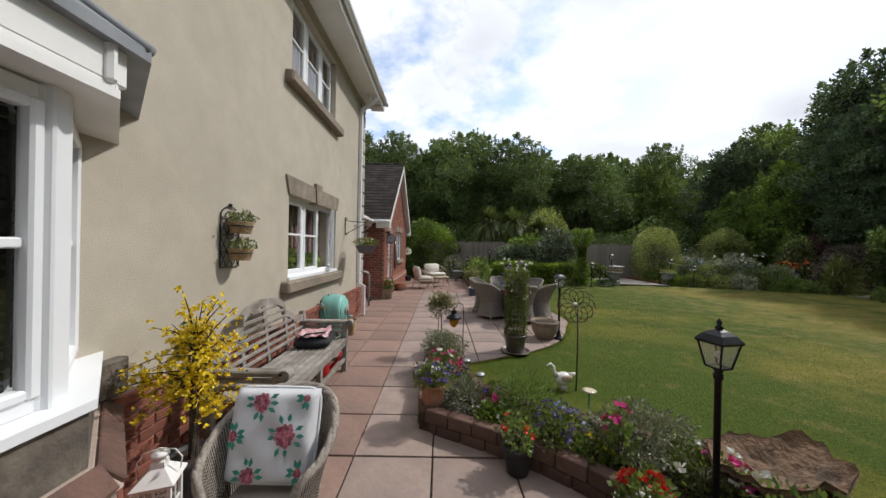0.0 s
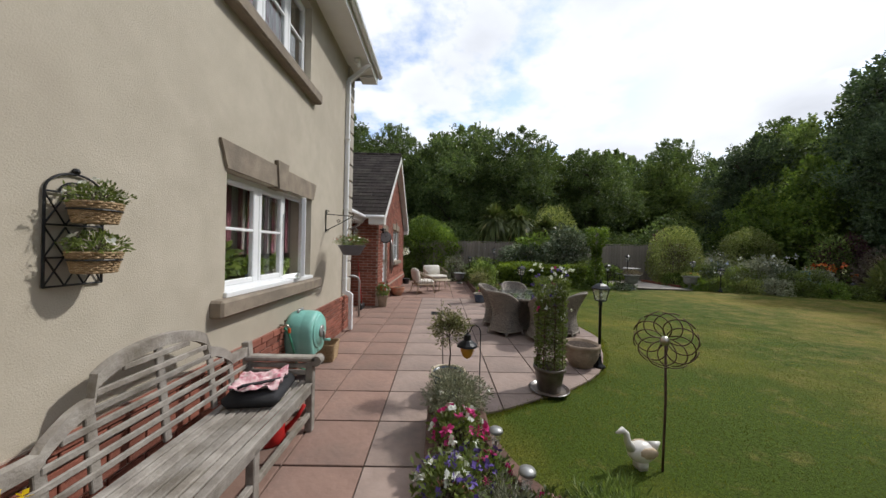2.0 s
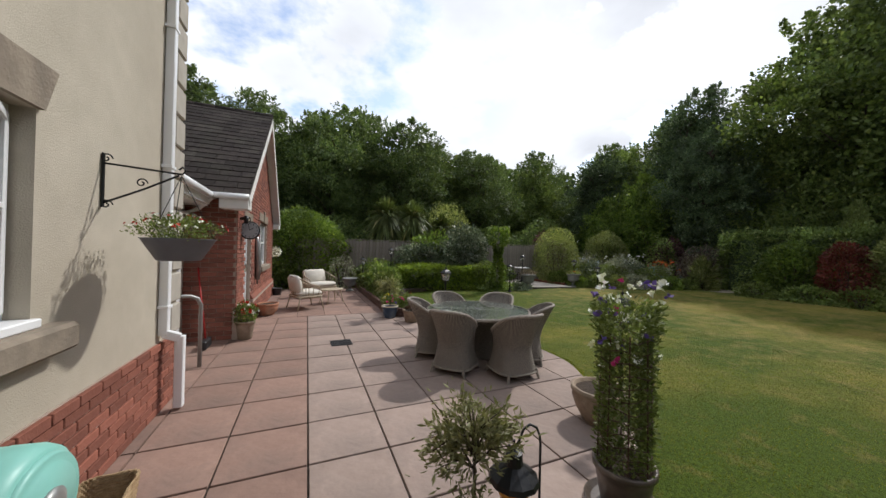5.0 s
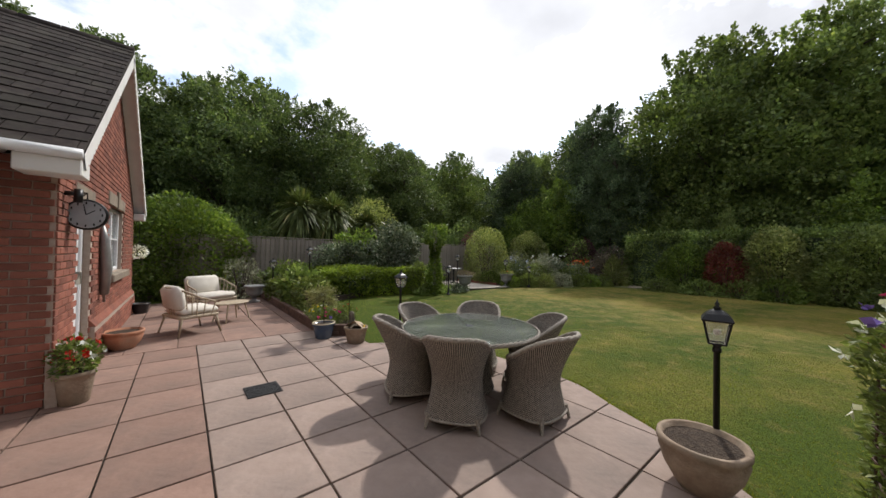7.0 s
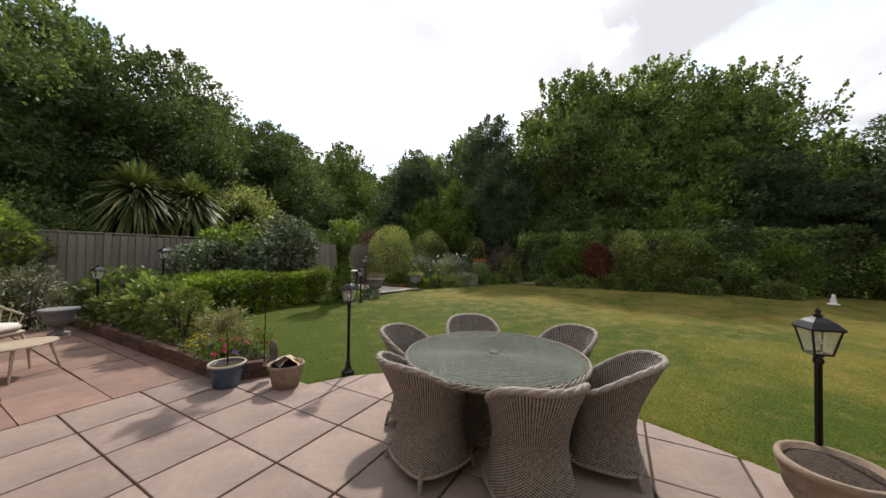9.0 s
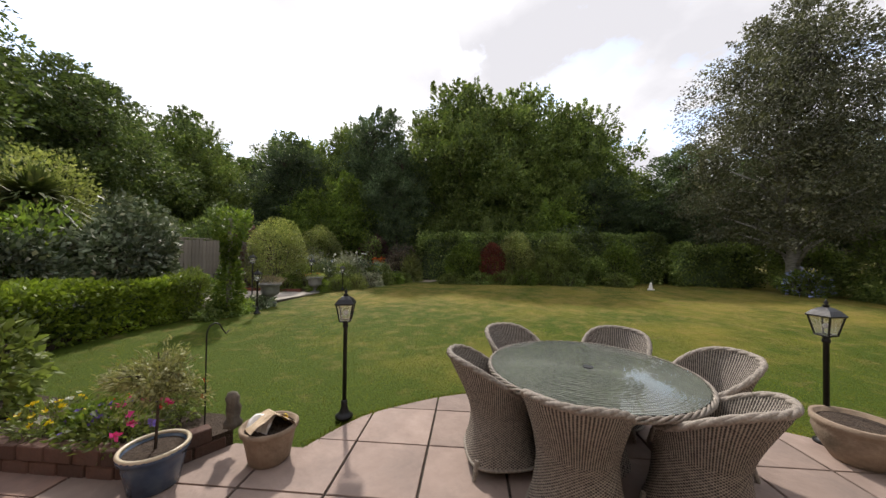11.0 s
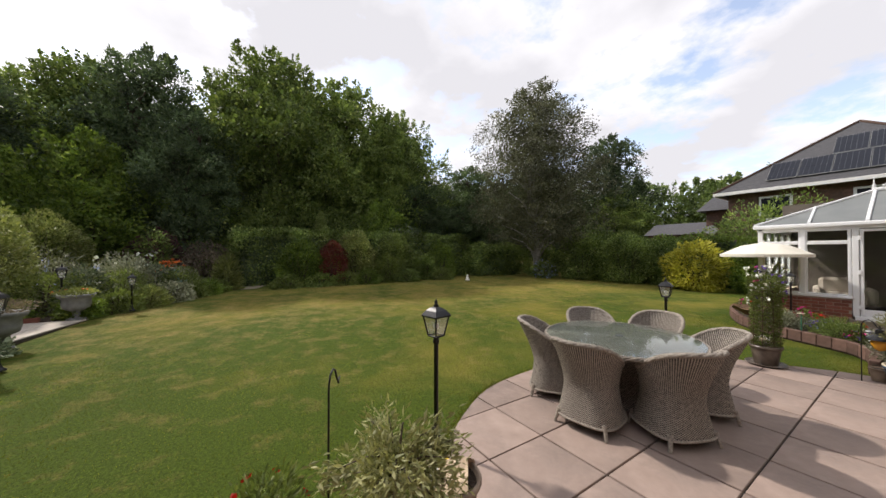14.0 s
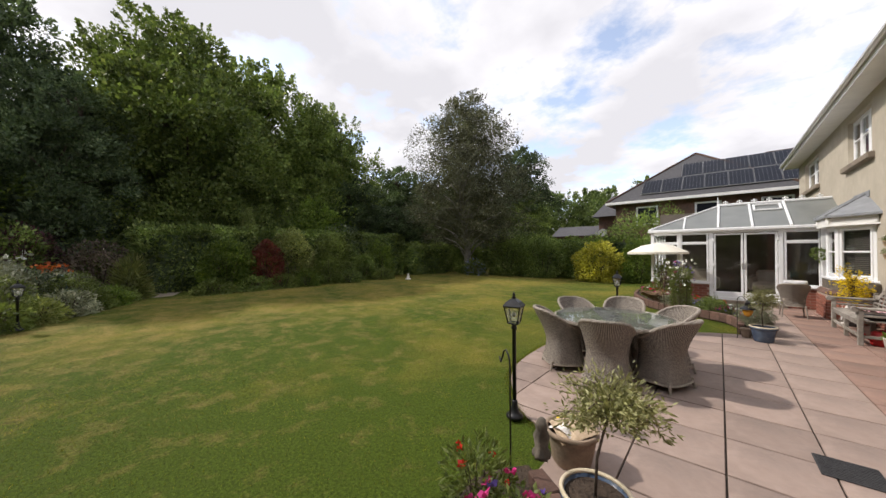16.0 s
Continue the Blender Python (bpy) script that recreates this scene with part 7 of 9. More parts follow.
top = Mesh()
xs = [-BL + 2 * BL * k / 60 for k in range(61)]
tv = []
for x in xs:
    z = arch_z(x)
    y = 0.255 + (z - 0.44) * 0.13
    tv += [(x, y - 0.022, z - 0.075), (x, y + 0.022, z - 0.075), (x, y + 0.022, z), (x, y - 0.022, z)]
top.add(tv, [(4 * i + a, 4 * i + (a + 1) % 4, 4 * i + 4 + (a + 1) % 4, 4 * i + 4 + a) for i in range(60) for a in range(4)] + [(0, 3, 2, 1), (240, 241, 242, 243)])
part("top_rail", top, TEAK, bench)
for k in range(7):
    z = 0.49 + k * 0.075
    half = max([x for x in [q * 0.01 for q in range(0, 87)] if arch_z(x) - 0.08 > z + 0.02] or [0])
    if half > 0.1:
        y = 0.255 + (z - 0.44) * 0.13
        part("back_slat", Mesh().box(-half, y - 0.009, z, half, y + 0.009, z + 0.035, 0.004), TEAK, bench)
for x in (-0.62, -0.41, 0.0, 0.41, 0.62):
    part("back_upright", Mesh().beam((x, 0.262, 0.42), (x, 0.262 + (arch_z(x) - 0.5) * 0.13, arch_z(x) - 0.05), 0.05, 0.022, 0.004), TEAK, bench)

bag = thing("black_bag", -1.40, 3.92, 0.44, 8, "flat black bag lying on the bench seat", "bag")
part("body", Mesh().slab(0, 0, 0.055, 0.40, 0.46, 0.11, 0.04), BLACKCLOTH, bag, smooth=True)
part("strap", Mesh().tube([(-0.16, -0.14, 0.10), (-0.05, -0.2, 0.17), (0.1, -0.1, 0.16), (0.16, 0.1, 0.11)], 0.012, 6), BLACKCLOTH, bag)
scarf = thing("printed_cloth", -1.40, 3.90, 0.552, 15, "crumpled pink and white printed cloth on the black bag", "cloth")
sc = Mesh()
n = 22
for lay in (0.0, 0.006):
    sc.add([(-0.17 + 0.34 * i / n + 0.02 * noise.noise(Vector((i * 0.4, j * 0.4, 7))), -0.19 + 0.38 * j / n, lay + 0.012 + 0.06 * max(noise.noise(Vector((i * 0.22, j * 0.25, 3))) + 0.25, 0)) for i in range(n + 1) for j in range(n + 1)],
           [(i * (n + 1) + j, (i + 1) * (n + 1) + j, (i + 1) * (n + 1) + j + 1, i * (n + 1) + j + 1) for i in range(n) for j in range(n)])
part("cloth", sc, PRINTCLOTH, scarf, smooth=True)
can = thing("watering_can", -1.38, 4.05, 0, 20, "red plastic watering can under the bench", "watering can")
part("body", Mesh().lathe([(0.10, 0), (0.11, 0.02), (0.10, 0.22), (0.06, 0.25), (0.05, 0.25)], 20), RED, can, smooth=True)
part("spout", Mesh().tube([(0.09, 0, 0.06), (0.2, 0, 0.18), (0.25, 0, 0.27)], [0.025, 0.018, 0.016], 10), RED, can, smooth=True)
part("handle", Mesh().tube([(-0.09, 0, 0.06), (-0.17, 0, 0.14), (-0.12, 0, 0.26), (0.0, 0, 0.27)], 0.012, 8), RED, can, smooth=True)


def lantern_lamp(name, x, y, h, label, group="lamp posts", s=1.0, z=None):
    """A black post lamp: stepped base, slim pole and a tapered four-sided lantern with a hipped top and finial."""
    l = thing(name, x, y, lawn_z(x, y) + 0.03 if z is None else z, 12, label, "garden lamp", group)
    hl = 0.33 * s
    pz = h - hl
    part("base", Mesh().lathe([(0.085 * s, 0), (0.085 * s, 0.02), (0.06 * s, 0.035), (0.045 * s, 0.06), (0.03 * s, 0.11), (0.03 * s, 0.16), (0.022 * s, 0.17)], 16), IRON, l, smooth=True)
    part("pole", Mesh().lathe([(0.02 * s, 0.1), (0.02 * s, pz - 0.06), (0.028 * s, pz - 0.055), (0.028 * s, pz - 0.03), (0.02 * s, pz - 0.02), (0.035 * s, pz)], 14), IRON, l, smooth=True)
    lo, hi, z0, z1 = 0.048 * s, 0.080 * s, pz + 0.01, pz + 0.185 * s
    fr = Mesh()
    c4 = ((-1, -1), (1, -1), (1, 1), (-1, 1))
    for i, (a, b) in enumerate(c4):
        c, d = c4[(i + 1) % 4]
        fr.tube([(a * lo, b * lo, z0), (a * hi, b * hi, z1)], 0.007 * s, 5)
        fr.tube([(a * lo, b * lo, z0), (c * lo, d * lo, z0)], 0.008 * s, 5)
        fr.tube([(a * hi, b * hi, z1), (c * hi, d * hi, z1)], 0.008 * s, 5)
        g = Mesh().add([(a * lo * 0.98, b * lo * 0.98, z0), (c * lo * 0.98, d * lo * 0.98, z0), (c * hi * 0.98, d * hi * 0.98, z1), (a * hi * 0.98, b * hi * 0.98, z1)], [(0, 1, 2, 3)])
        g = part("pane", g, LAMPGLASS, l)
        g.visible_shadow = False
    part("lantern_frame", fr, IRON, l)
    rf = Mesh()
    prof = [(0.118 * s, z1 - 0.012), (0.122 * s, z1), (0.085 * s, z1 + 0.04 * s), (0.05 * s, z1 + 0.062 * s), (0.02 * s, z1 + 0.075 * s)]
    rf.lathe(prof, 4)
    rf.v = [(p[0] * 1.06, p[1] * 1.06, p[2]) for p in rf.v]
    part("roof", rf, IRON, l)
    part("finial", Mesh().lathe([(0.018 * s, 0), (0.026 * s, 0.012), (0.01 * s, 0.024), (0.018 * s, 0.04), (0.006 * s, 0.055), (0.002, 0.075 * s)], 10, (0, 0, z1 + 0.072 * s)), IRON, l, smooth=True)
    part("bulb", Mesh().ball((0, 0, z0 + 0.08 * s), 0.024 * s, 8), WHITE, l, smooth=True)
    return l


lantern_lamp("lamp_post", 2.31, 5.91, 1.27, "black lamp post with a glazed lantern at the patio edge", z=0.0)
lantern_lamp("lamp_post", 2.30, 10.28, 1.27, "black lamp post with a glazed lantern at the patio edge", z=0.0)
lantern_lamp("lamp_post", 1.62, 1.74, 1.14, "black lamp post standing in the raised flower bed", s=0.82, z=0.14)
lantern_lamp("lamp_post", 6.95, 14.45, 1.15, "black lamp post beside the small terrace")
lantern_lamp("lamp_post", 8.5, 15.7, 1.45, "black lamp post beside the small terrace", z=0.13)
lantern_lamp("lamp_post", 11.0, 15.1, 1.25, "black lamp post behind the terrace urn")
lantern_lamp("lamp_post", 11.2, 13.95, 1.0, "short black lamp post at the border edge")
lantern_lamp("lamp_post", 15.0, 12.75, 0.55, "small black stake lamp in the border", s=0.7)
lantern_lamp("lamp_post", 1.42, 16.3, 1.25, "black lamp post beside the lead urn", z=0.1)
lantern_lamp("lamp_post", 2.62, 16.7, 1.75, "tall black lamp post before the fence", z=0.0)


# cane lounge set by the annex
def lounge_chair(x, y, rz, w, label):
    c = thing("lounge_chair", x, y, 0, rz, label, "chair", "cane lounge set")
    for sx in (-1, 1):
        for sy in (-1, 1):
            part("leg", Mesh().tube([(sx * 0.26, sy * (w / 2 - 0.06), 0.36), (sx * 0.34, sy * (w / 2), 0.0)], [0.022, 0.014], 8), CANE, c, smooth=True)
    part("seat_frame", Mesh().box(-0.32, -w / 2 + 0.03, 0.30, 0.32, w / 2 - 0.03, 0.36, 0.02), CANE, c)
    part("seat_cushion", Mesh().slab(0.02, 0, 0.42, 0.62, w - 0.12, 0.13, 0.05), CUSHION, c, "cream seat cushion", True)
    part("back_cushion", Mesh().slab(-0.24, 0, 0.70, 0.17, w - 0.16, 0.46, 0.07, pose(0, 0, 0, 0, -10, 0) @ Matrix.Translation((0.08, 0, 0.0))), CUSHION, c, "cream back cushion", True)
    for k in range(17):
        t = -1.9 + 3.8 * k / 16
        bx, by = -0.30 * math.cos(t) - 0.02, (w / 2) * math.sin(t) if abs(t) < 1.57 else math.copysign(w / 2, t)
        bx = bx if abs(t) < 1.57 else 0.12 * (abs(t) - 1.57) * 5
        hz = 0.86 - 0.28 * (abs(t) / 1.9) ** 2
        part("cane_stake", Mesh().tube([(bx * 0.9, by * 0.92, 0.32), (bx * 1.12, by * 1.03, hz)], 0.009, 6), CANE, c)
    rail = []
    for k in range(33):
        t = -1.9 + 3.8 * k / 32
        bx, by = (-0.30 * math.cos(t) - 0.02, (w / 2) * math.sin(t)) if abs(t) < 1.57 else (0.6 * (abs(t) - 1.57), math.copysign(w / 2, t))
        rail.append((bx * 1.12, by * 1.03, 0.86 - 0.28 * (abs(t) / 1.9) ** 2))
    part("top_rail", Mesh().tube(rail, 0.018, 8), CANE, c, smooth=True)
    return c


lounge_chair(-0.60, 13.05, 22, 0.78, "pale cane armchair with cream cushions")
lounge_chair(-0.18, 15.2, -55, 1.0, "pale cane two-seater with cream cushions")
ct = thing("coffee_table", 0.12, 13.75, 0, 35, "small oval pale wood coffee table", "table", "cane lounge set")
tp = Mesh().lathe([(0.02, 0.385), (0.36, 0.385), (0.375, 0.40), (0.36, 0.415), (0.02, 0.415)], 32)
tp.v = [(p[0], p[1] * 0.68, p[2]) for p in tp.v]
part("tabletop", tp, CANE, ct)
for sx in (-1, 1):
    for sy in (-1, 1):
        part("leg", Mesh().tube([(sx * 0.2, sy * 0.13, 0.39), (sx * 0.29, sy * 0.19, 0.0)], [0.018, 0.012], 8), CANE, ct)


# ---- pots ----
def pot(name, x, y, z, r, h, mat, label, prof=None, rim_mat=None, wob=0.0, category="plant pot"):
    p = thing(name, x, y, z, 0, label, category)
    pr = prof or [(0.66, 0), (0.72, 0.04), (0.90, 0.7), (0.95, 0.86), (1.03, 0.88), (1.03, 1.0), (0.92, 1.0), (0.88, 0.88)]
    part("body", Mesh().lathe([(a * r, b * h) for a, b in pr], 28, wob=wob), mat, p, smooth=True)
    if rim_mat:
        part("rim", Mesh().tube([(r * 0.97 * math.cos(2 * math.pi * k / 32), r * 0.97 * math.sin(2 * math.pi * k / 32), h) for k in range(33)], r * 0.07, 8, False), rim_mat, p, smooth=True)
    part("soil", Mesh().lathe([(r * 0.86, h * 0.885), (r * 0.88, h * 0.90), (r * 0.4, h * 0.925), (0.02, h * 0.92)], 20, wob=0.03), SOIL, p)
    return p


def clump(name, x, y, z, r, h, n, leaf, mat, seed, label, flower=None, nf=0, fs=0.05, aspect=0.45, category="plant", squash=1.0, jitter=0.6, low=0.0, fl2=None):
    """A small leafy plant, with loose five-petalled blooms over it."""
    rng = np.random.default_rng(seed)
    c = thing(name, x, y, z, 0, label, category)
    leaf, n = leaf * 0.68, int(n * 1.9)
    p, u = blob_points(rng, n, (0, 0, h * 0.45), (r, r * squash, h * 0.55), -0.9, 0.6, 0.2)
    p[:, 2] = np.abs(p[:, 2])
    part("leaves", leaf_mesh("leaves", p, u + np.array((0, 0, 0.4)), leaf, mat, rng, aspect, 0.25, 0.0, jitter), mat, c)
    st = Mesh()
    for k in range(6):
        a = k * 1.05
        st.tube([(0, 0, -0.02), (r * 0.35 * math.cos(a), r * 0.35 * math.sin(a), h * 0.6)], [0.006, 0.003], 5)
    part("stems", st, BARK, c)["kind"] = "stuff"
    for mat_f, count, sd in ((flower, nf, 1), (fl2, nf // 2, 2)):
        if not mat_f or not count:
            continue
        rf = np.random.default_rng(seed * 7 + sd)
        q, w = blob_points(rf, count, (0, 0, h * 0.5), (r * 1.03, r * 1.03 * squash, h * 0.56), 0.0, 0.12, 0.15)
        pts, nr = [], []
        for i in range(len(q)):
            base = Vector(w[i]) + Vector((0, 0, 0.3))
            t1 = base.orthogonal().normalized()
            t2 = base.normalized().cross(t1)
            for k in range(6):
                a = k * 1.047
                pts.append(q[i])
                nr.append(tuple(t1 * math.cos(a) + t2 * math.sin(a) + base.normalized() * 0.35))
        part("blooms", leaf_mesh("blooms", np.array(pts), np.array(nr), fs * 0.6, mat_f, rf, 0.85, 0.2, 0.0, 0.08), mat_f, c)["kind"] = "stuff"
    return c


def standard_tree(name, x, y, z, stem, r, n, seed, label, mat=None, leaf=0.042):
    """A small wispy standard tree on a thin bent stem."""
    rng = np.random.default_rng(seed)
    t = thing(name, x, y, z, 0, label, "small tree")
    m = Mesh()
    m.tube([(0, 0, -0.05), (0.02, 0.01, stem * 0.5), (0.0, -0.01, stem), (0, 0, stem + r)], [0.010, 0.008, 0.007, 0.004], 8)
    tips = []
    for k in range(22):
        a, el = rng.uniform(0, 6.28), rng.uniform(-0.3, 1.3)
        d = Vector((math.cos(a) * math.cos(el), math.sin(a) * math.cos(el), math.sin(el)))
        s = Vector((0, 0, stem + rng.uniform(-0.05, 0.12)))
        e = s + d * r * rng.uniform(0.7, 1.15)
        m.tube([s, s.lerp(e, 0.5) + Vector((0, 0, 0.03)), e], [0.005, 0.004, 0.002], 5)
        tips.append((s, e))
    part("stem", m, BARK, t, smooth=True)["kind"] = "stuff"
    pts, nr = [], []
    for i in range(n):
        s, e = tips[i % len(tips)]
        f = rng.uniform(0.3, 1.05)
        p = s.lerp(e, f) + Vector(rng.normal(0, 0.035, 3))
        pts.append(tuple(p))
        nr.append(tuple((e - s).normalized()))
    part("leaves", leaf_mesh("leaves", np.array(pts), np.array(nr), leaf, mat or L_OLIVE, rng, 0.28, 0.2, 0.1, 0.7), mat or L_OLIVE, t)
    return t


pot("glazed_pot", 0.12, 4.95, 0, 0.19, 0.27, BLUEPOT, "dark blue glazed pot with a cream rim", rim_mat=CREAMRIM)
standard_tree("olive_standard", 0.12, 4.95, 0.24, 0.45, 0.20, 1700, 101, "wispy olive standard in the dark blue pot")
pot("small_pot", 0.34, 4.76, 0, 0.09, 0.17, OLDPOT, "small grey stone pot by the bed's end")
pot("terracotta_pot", 0.06, 2.99, 0.19, 0.125, 0.19, TERRA, "terracotta pot on the corner of the raised bed")
clump("pansies", 0.06, 2.99, 0.35, 0.17, 0.2, 420, 0.06, L_HERB, 102, "purple and white bedding flowers in the terracotta pot", F_PURPLE, 26, 0.05, fl2=F_WHITE)
pot("black_pot", 0.70, 2.36, 0, 0.11, 0.2, BLACKPL, "black plastic pot against the bed wall")
clump("geranium", 0.70, 2.36, 0.2, 0.12, 0.20, 200, 0.05, L_HEDGE, 103, "red geranium in the black pot", F_RED, 6, 0.05, aspect=0.8)
pot("obelisk_pot", 1.32, 5.12, 0, 0.182, 0.29, DARKPOT, "dark brown glazed pot on a saucer")
part("saucer", Mesh().lathe([(0.20, 0.0), (0.235, 0.03), (0.225, 0.035), (0.19, 0.012)], 24, (1.32, 5.12, 0)), DARKPOT, None)
bpy.data.objects["saucer"].name = "pot_saucer"
tagged(bpy.data.objects["pot_saucer"], "dark glazed saucer under the obelisk pot", "saucer")
ob_ = thing("plant_obelisk", 1.32, 5.12, 0.27, 0, "woven willow obelisk in the glazed pot", "plant support")
for k in range(8):
    a = k * math.pi / 4
    part("upright", Mesh().tube([(0.155 * math.cos(a), 0.155 * math.sin(a), 0), (0.14 * math.cos(a), 0.14 * math.sin(a), 0.85)], 0.0045, 6), RUST, ob_)
for k in range(12):
    z = 0.03 + k * 0.072
    part("willow_band", Mesh().tube([((0.15 + 0.006 * math.sin(j * 2.5)) * math.cos(2 * math.pi * j / 24), (0.15 + 0.006 * math.sin(j * 2.5)) * math.sin(2 * math.pi * j / 24), z + 0.012 * math.sin(j * 1.2 + k)) for j in range(25)], 0.004, 5, False), RUST, ob_)
rng = np.random.default_rng(104)
sp = thing("sweet_peas", 1.32, 5.12, 0.27, 0, "sweet peas climbing the obelisk with pale and red blooms", "climbing plant")
ang, zz = rng.uniform(0, 6.28, 6000), rng.uniform(0, 1, 6000) ** 0.9 * 1.05
rad = rng.uniform(0.08, 0.17, 6000) + 0.03 * (zz > 0.85)
pts = np.stack([rad * np.cos(ang), rad * np.sin(ang), zz], 1)
part("leaves", leaf_mesh("leaves", pts, np.stack([np.cos(ang), np.sin(ang), 0.5 * np.ones(6000)], 1), 0.036, L_HERB, rng, 0.4), L_HERB, sp)
for mat_f, nb_ in ((F_WHITE, 34), (F_PINK, 3), (F_PURPLE, 12)):
    ang, zz = rng.uniform(0, 6.28, nb_), 1.2 - 0.6 * rng.uniform(0, 1, nb_) ** 1.6
    c = np.stack([rng.uniform(0.08, 0.24, nb_) * np.cos(ang), rng.uniform(0.08, 0.24, nb_) * np.sin(ang), zz], 1)
    c = np.repeat(c, 5, 0)
    part("blooms", leaf_mesh("blooms", c, rng.normal(0, 1, c.shape), 0.035, mat_f, rng, 0.9), mat_f, sp)["kind"] = "stuff"
bowl = [(0.55, 0), (0.62, 0.06), (0.90, 0.42), (1.0, 0.72), (0.97, 0.82), (1.04, 0.88), (1.04, 1.0), (0.92, 1.0), (0.88, 0.86)]
pot("stone_bowl", 2.06, 5.94, 0, 0.25, 0.33, OLDPOT, "large lichen-stained stone bowl at the patio edge", bowl, wob=0.05)
pot("rustic_pot", 1.62, 10.61, 0, 0.20, 0.275, OLDPOT, "old terracotta pot with a ragged lichened rim", wob=0.07)
hat = thing("folded_paper", 1.62, 10.61, 0.25, 25, "crumpled brown paper folded over the ragged old pot", "paper")


def paper_sheet(w, d, peak, seed):
    """A creased sheet folded over a ridge, with a little thickness."""
    m, n = Mesh(), 14
    for low in (0.0, -0.004):
        m.add([(-w / 2 + w * i / n, -d / 2 + d * j / n, low + peak * (1 - abs(2 * j / n - 1)) ** 0.8 + 0.018 * noise.noise(Vector((i * 0.5, j * 0.35, seed)))) for i in range(n + 1) for j in range(n + 1)],
              [(i * (n + 1) + j, (i + 1) * (n + 1) + j, (i + 1) * (n + 1) + j + 1, i * (n + 1) + j + 1) for i in range(n) for j in range(n)])
    return m


part("brown_sheet", paper_sheet(0.30, 0.32, 0.11, 3).move(pose(0.0, 0.0, 0.0, 6, 14, 20)), BUFFHAT, hat)
part("inner_sheet", paper_sheet(0.22, 0.24, 0.09, 8).move(pose(0.03, 0.03, 0.0, -12, 8, 55)), SWANWHITE, hat, "white paper lining")
part("yellow_wrapper", Mesh().slab(0.02, -0.12, 0.03, 0.05, 0.02, 0.09, 0.008, pose(0, 0, 0, 15, 0, 30)), F_YELLOW, hat, "yellow wrapper")
pot("glazed_pot", 1.27, 11.22, 0, 0.195, 0.27, BLUEPOT, "dark blue glazed pot with a cream rim", rim_mat=CREAMRIM)
leaning = standard_tree("olive_standard", 1.27, 11.22, 0.24, 0.45, 0.26, 3200, 105, "wispy olive standard in a blue pot near the border")
leaning.matrix_basis = pose(1.27, 11.22, 0.24, 7, -6, 0)
clump("petunias", 1.5, 11.75, 0.12, 0.28, 0.28, 520, 0.07, L_HERB, 106, "magenta and purple bedding flowers in the border", F_PINK, 11, 0.07, fl2=F_PURPLE)
clump("leafy_bedding", 1.62, 12.05, 0.12, 0.24, 0.24, 500, 0.09, L_HEDGE2, 1061, "broad-leaved green bedding with orange and purple blooms", F_PURPLE, 10, 0.05, aspect=0.6, fl2=F_ORANGE)
clump("petunias", 1.55, 12.4, 0.12, 0.26, 0.26, 420, 0.07, L_HERB, 107, "yellow and white bedding flowers in the border", F_YELLOW, 16, 0.05, fl2=F_WHITE)
clump("border_clump", 1.85, 11.6, 0.12, 0.2, 0.4, 420, 0.08, L_HERB, 108, "loose pale green plant at the border's corner", F_RED, 5, 0.05, aspect=0.3)
stone = thing("stone_ornament", 1.70, 10.99, 0.19, 0, "small weathered stone figure on the bed wall", "ornament")
part("figure", Mesh().lathe([(0.06, 0), (0.065, 0.03), (0.045, 0.06), (0.055, 0.14), (0.04, 0.19), (0.045, 0.23), (0.03, 0.27), (0.005, 0.285)], 18, wob=0.7), DARKSTONE, stone, smooth=True)
urn_prof = [(0.55, 0), (0.55, 0.08), (0.25, 0.14), (0.2, 0.26), (0.3, 0.34), (0.72, 0.46), (0.80, 0.62), (0.78, 0.80), (1.0, 0.90), (1.04, 0.97), (0.98, 1.0), (0.85, 0.94)]
pot("lead_urn", 0.95, 16.4, 0, 0.27, 0.5, PEWTER, "grey footed lead urn at the end of the patio", urn_prof)
pot("lead_urn", 8.25, 14.95, 0.07, 0.31, 0.62, PEWTER, "grey footed urn at the terrace corner", urn_prof)
clump("heather", 8.25, 14.95, 0.63, 0.36, 0.26, 500, 0.09, L_PALE, 109, "faded pinkish plant filling the urn", aspect=0.25)
pot("lead_urn", 10.62, 14.75, 0.12, 0.30, 0.60, PEWTER, "grey footed urn at the terrace corner", urn_prof)
clump("golden_sedum", 10.62, 14.75, 0.66, 0.33, 0.18, 420, 0.08, L_GOLD, 110, "golden-leaved plant filling the urn", F_ORANGE, 8, 0.05)
pot("planter_pot", -1.55, 10.18, 0, 0.15, 0.32, OLDPOT, "grey-brown planter at the brick pier")
clump("geranium", -1.55, 10.18, 0.28, 0.17, 0.36, 420, 0.08, L_HEDGE, 111, "red and white flowers over bright green leaves", F_RED, 14, 0.07, fl2=F_WHITE)
pot("rust_bowl", -1.43, 12.32, 0, 0.24, 0.28, TERRA, "reddish brown bowl pot by the annex wall", bowl)
pot("dark_pot", -1.52, 12.75, 0, 0.12, 0.2, BLACKPL, "small dark pot by the annex wall")
pot("dark_pot", -1.50, 15.85, 0, 0.17, 0.24, BLACKPL, "dark pot at the end of the annex wall")

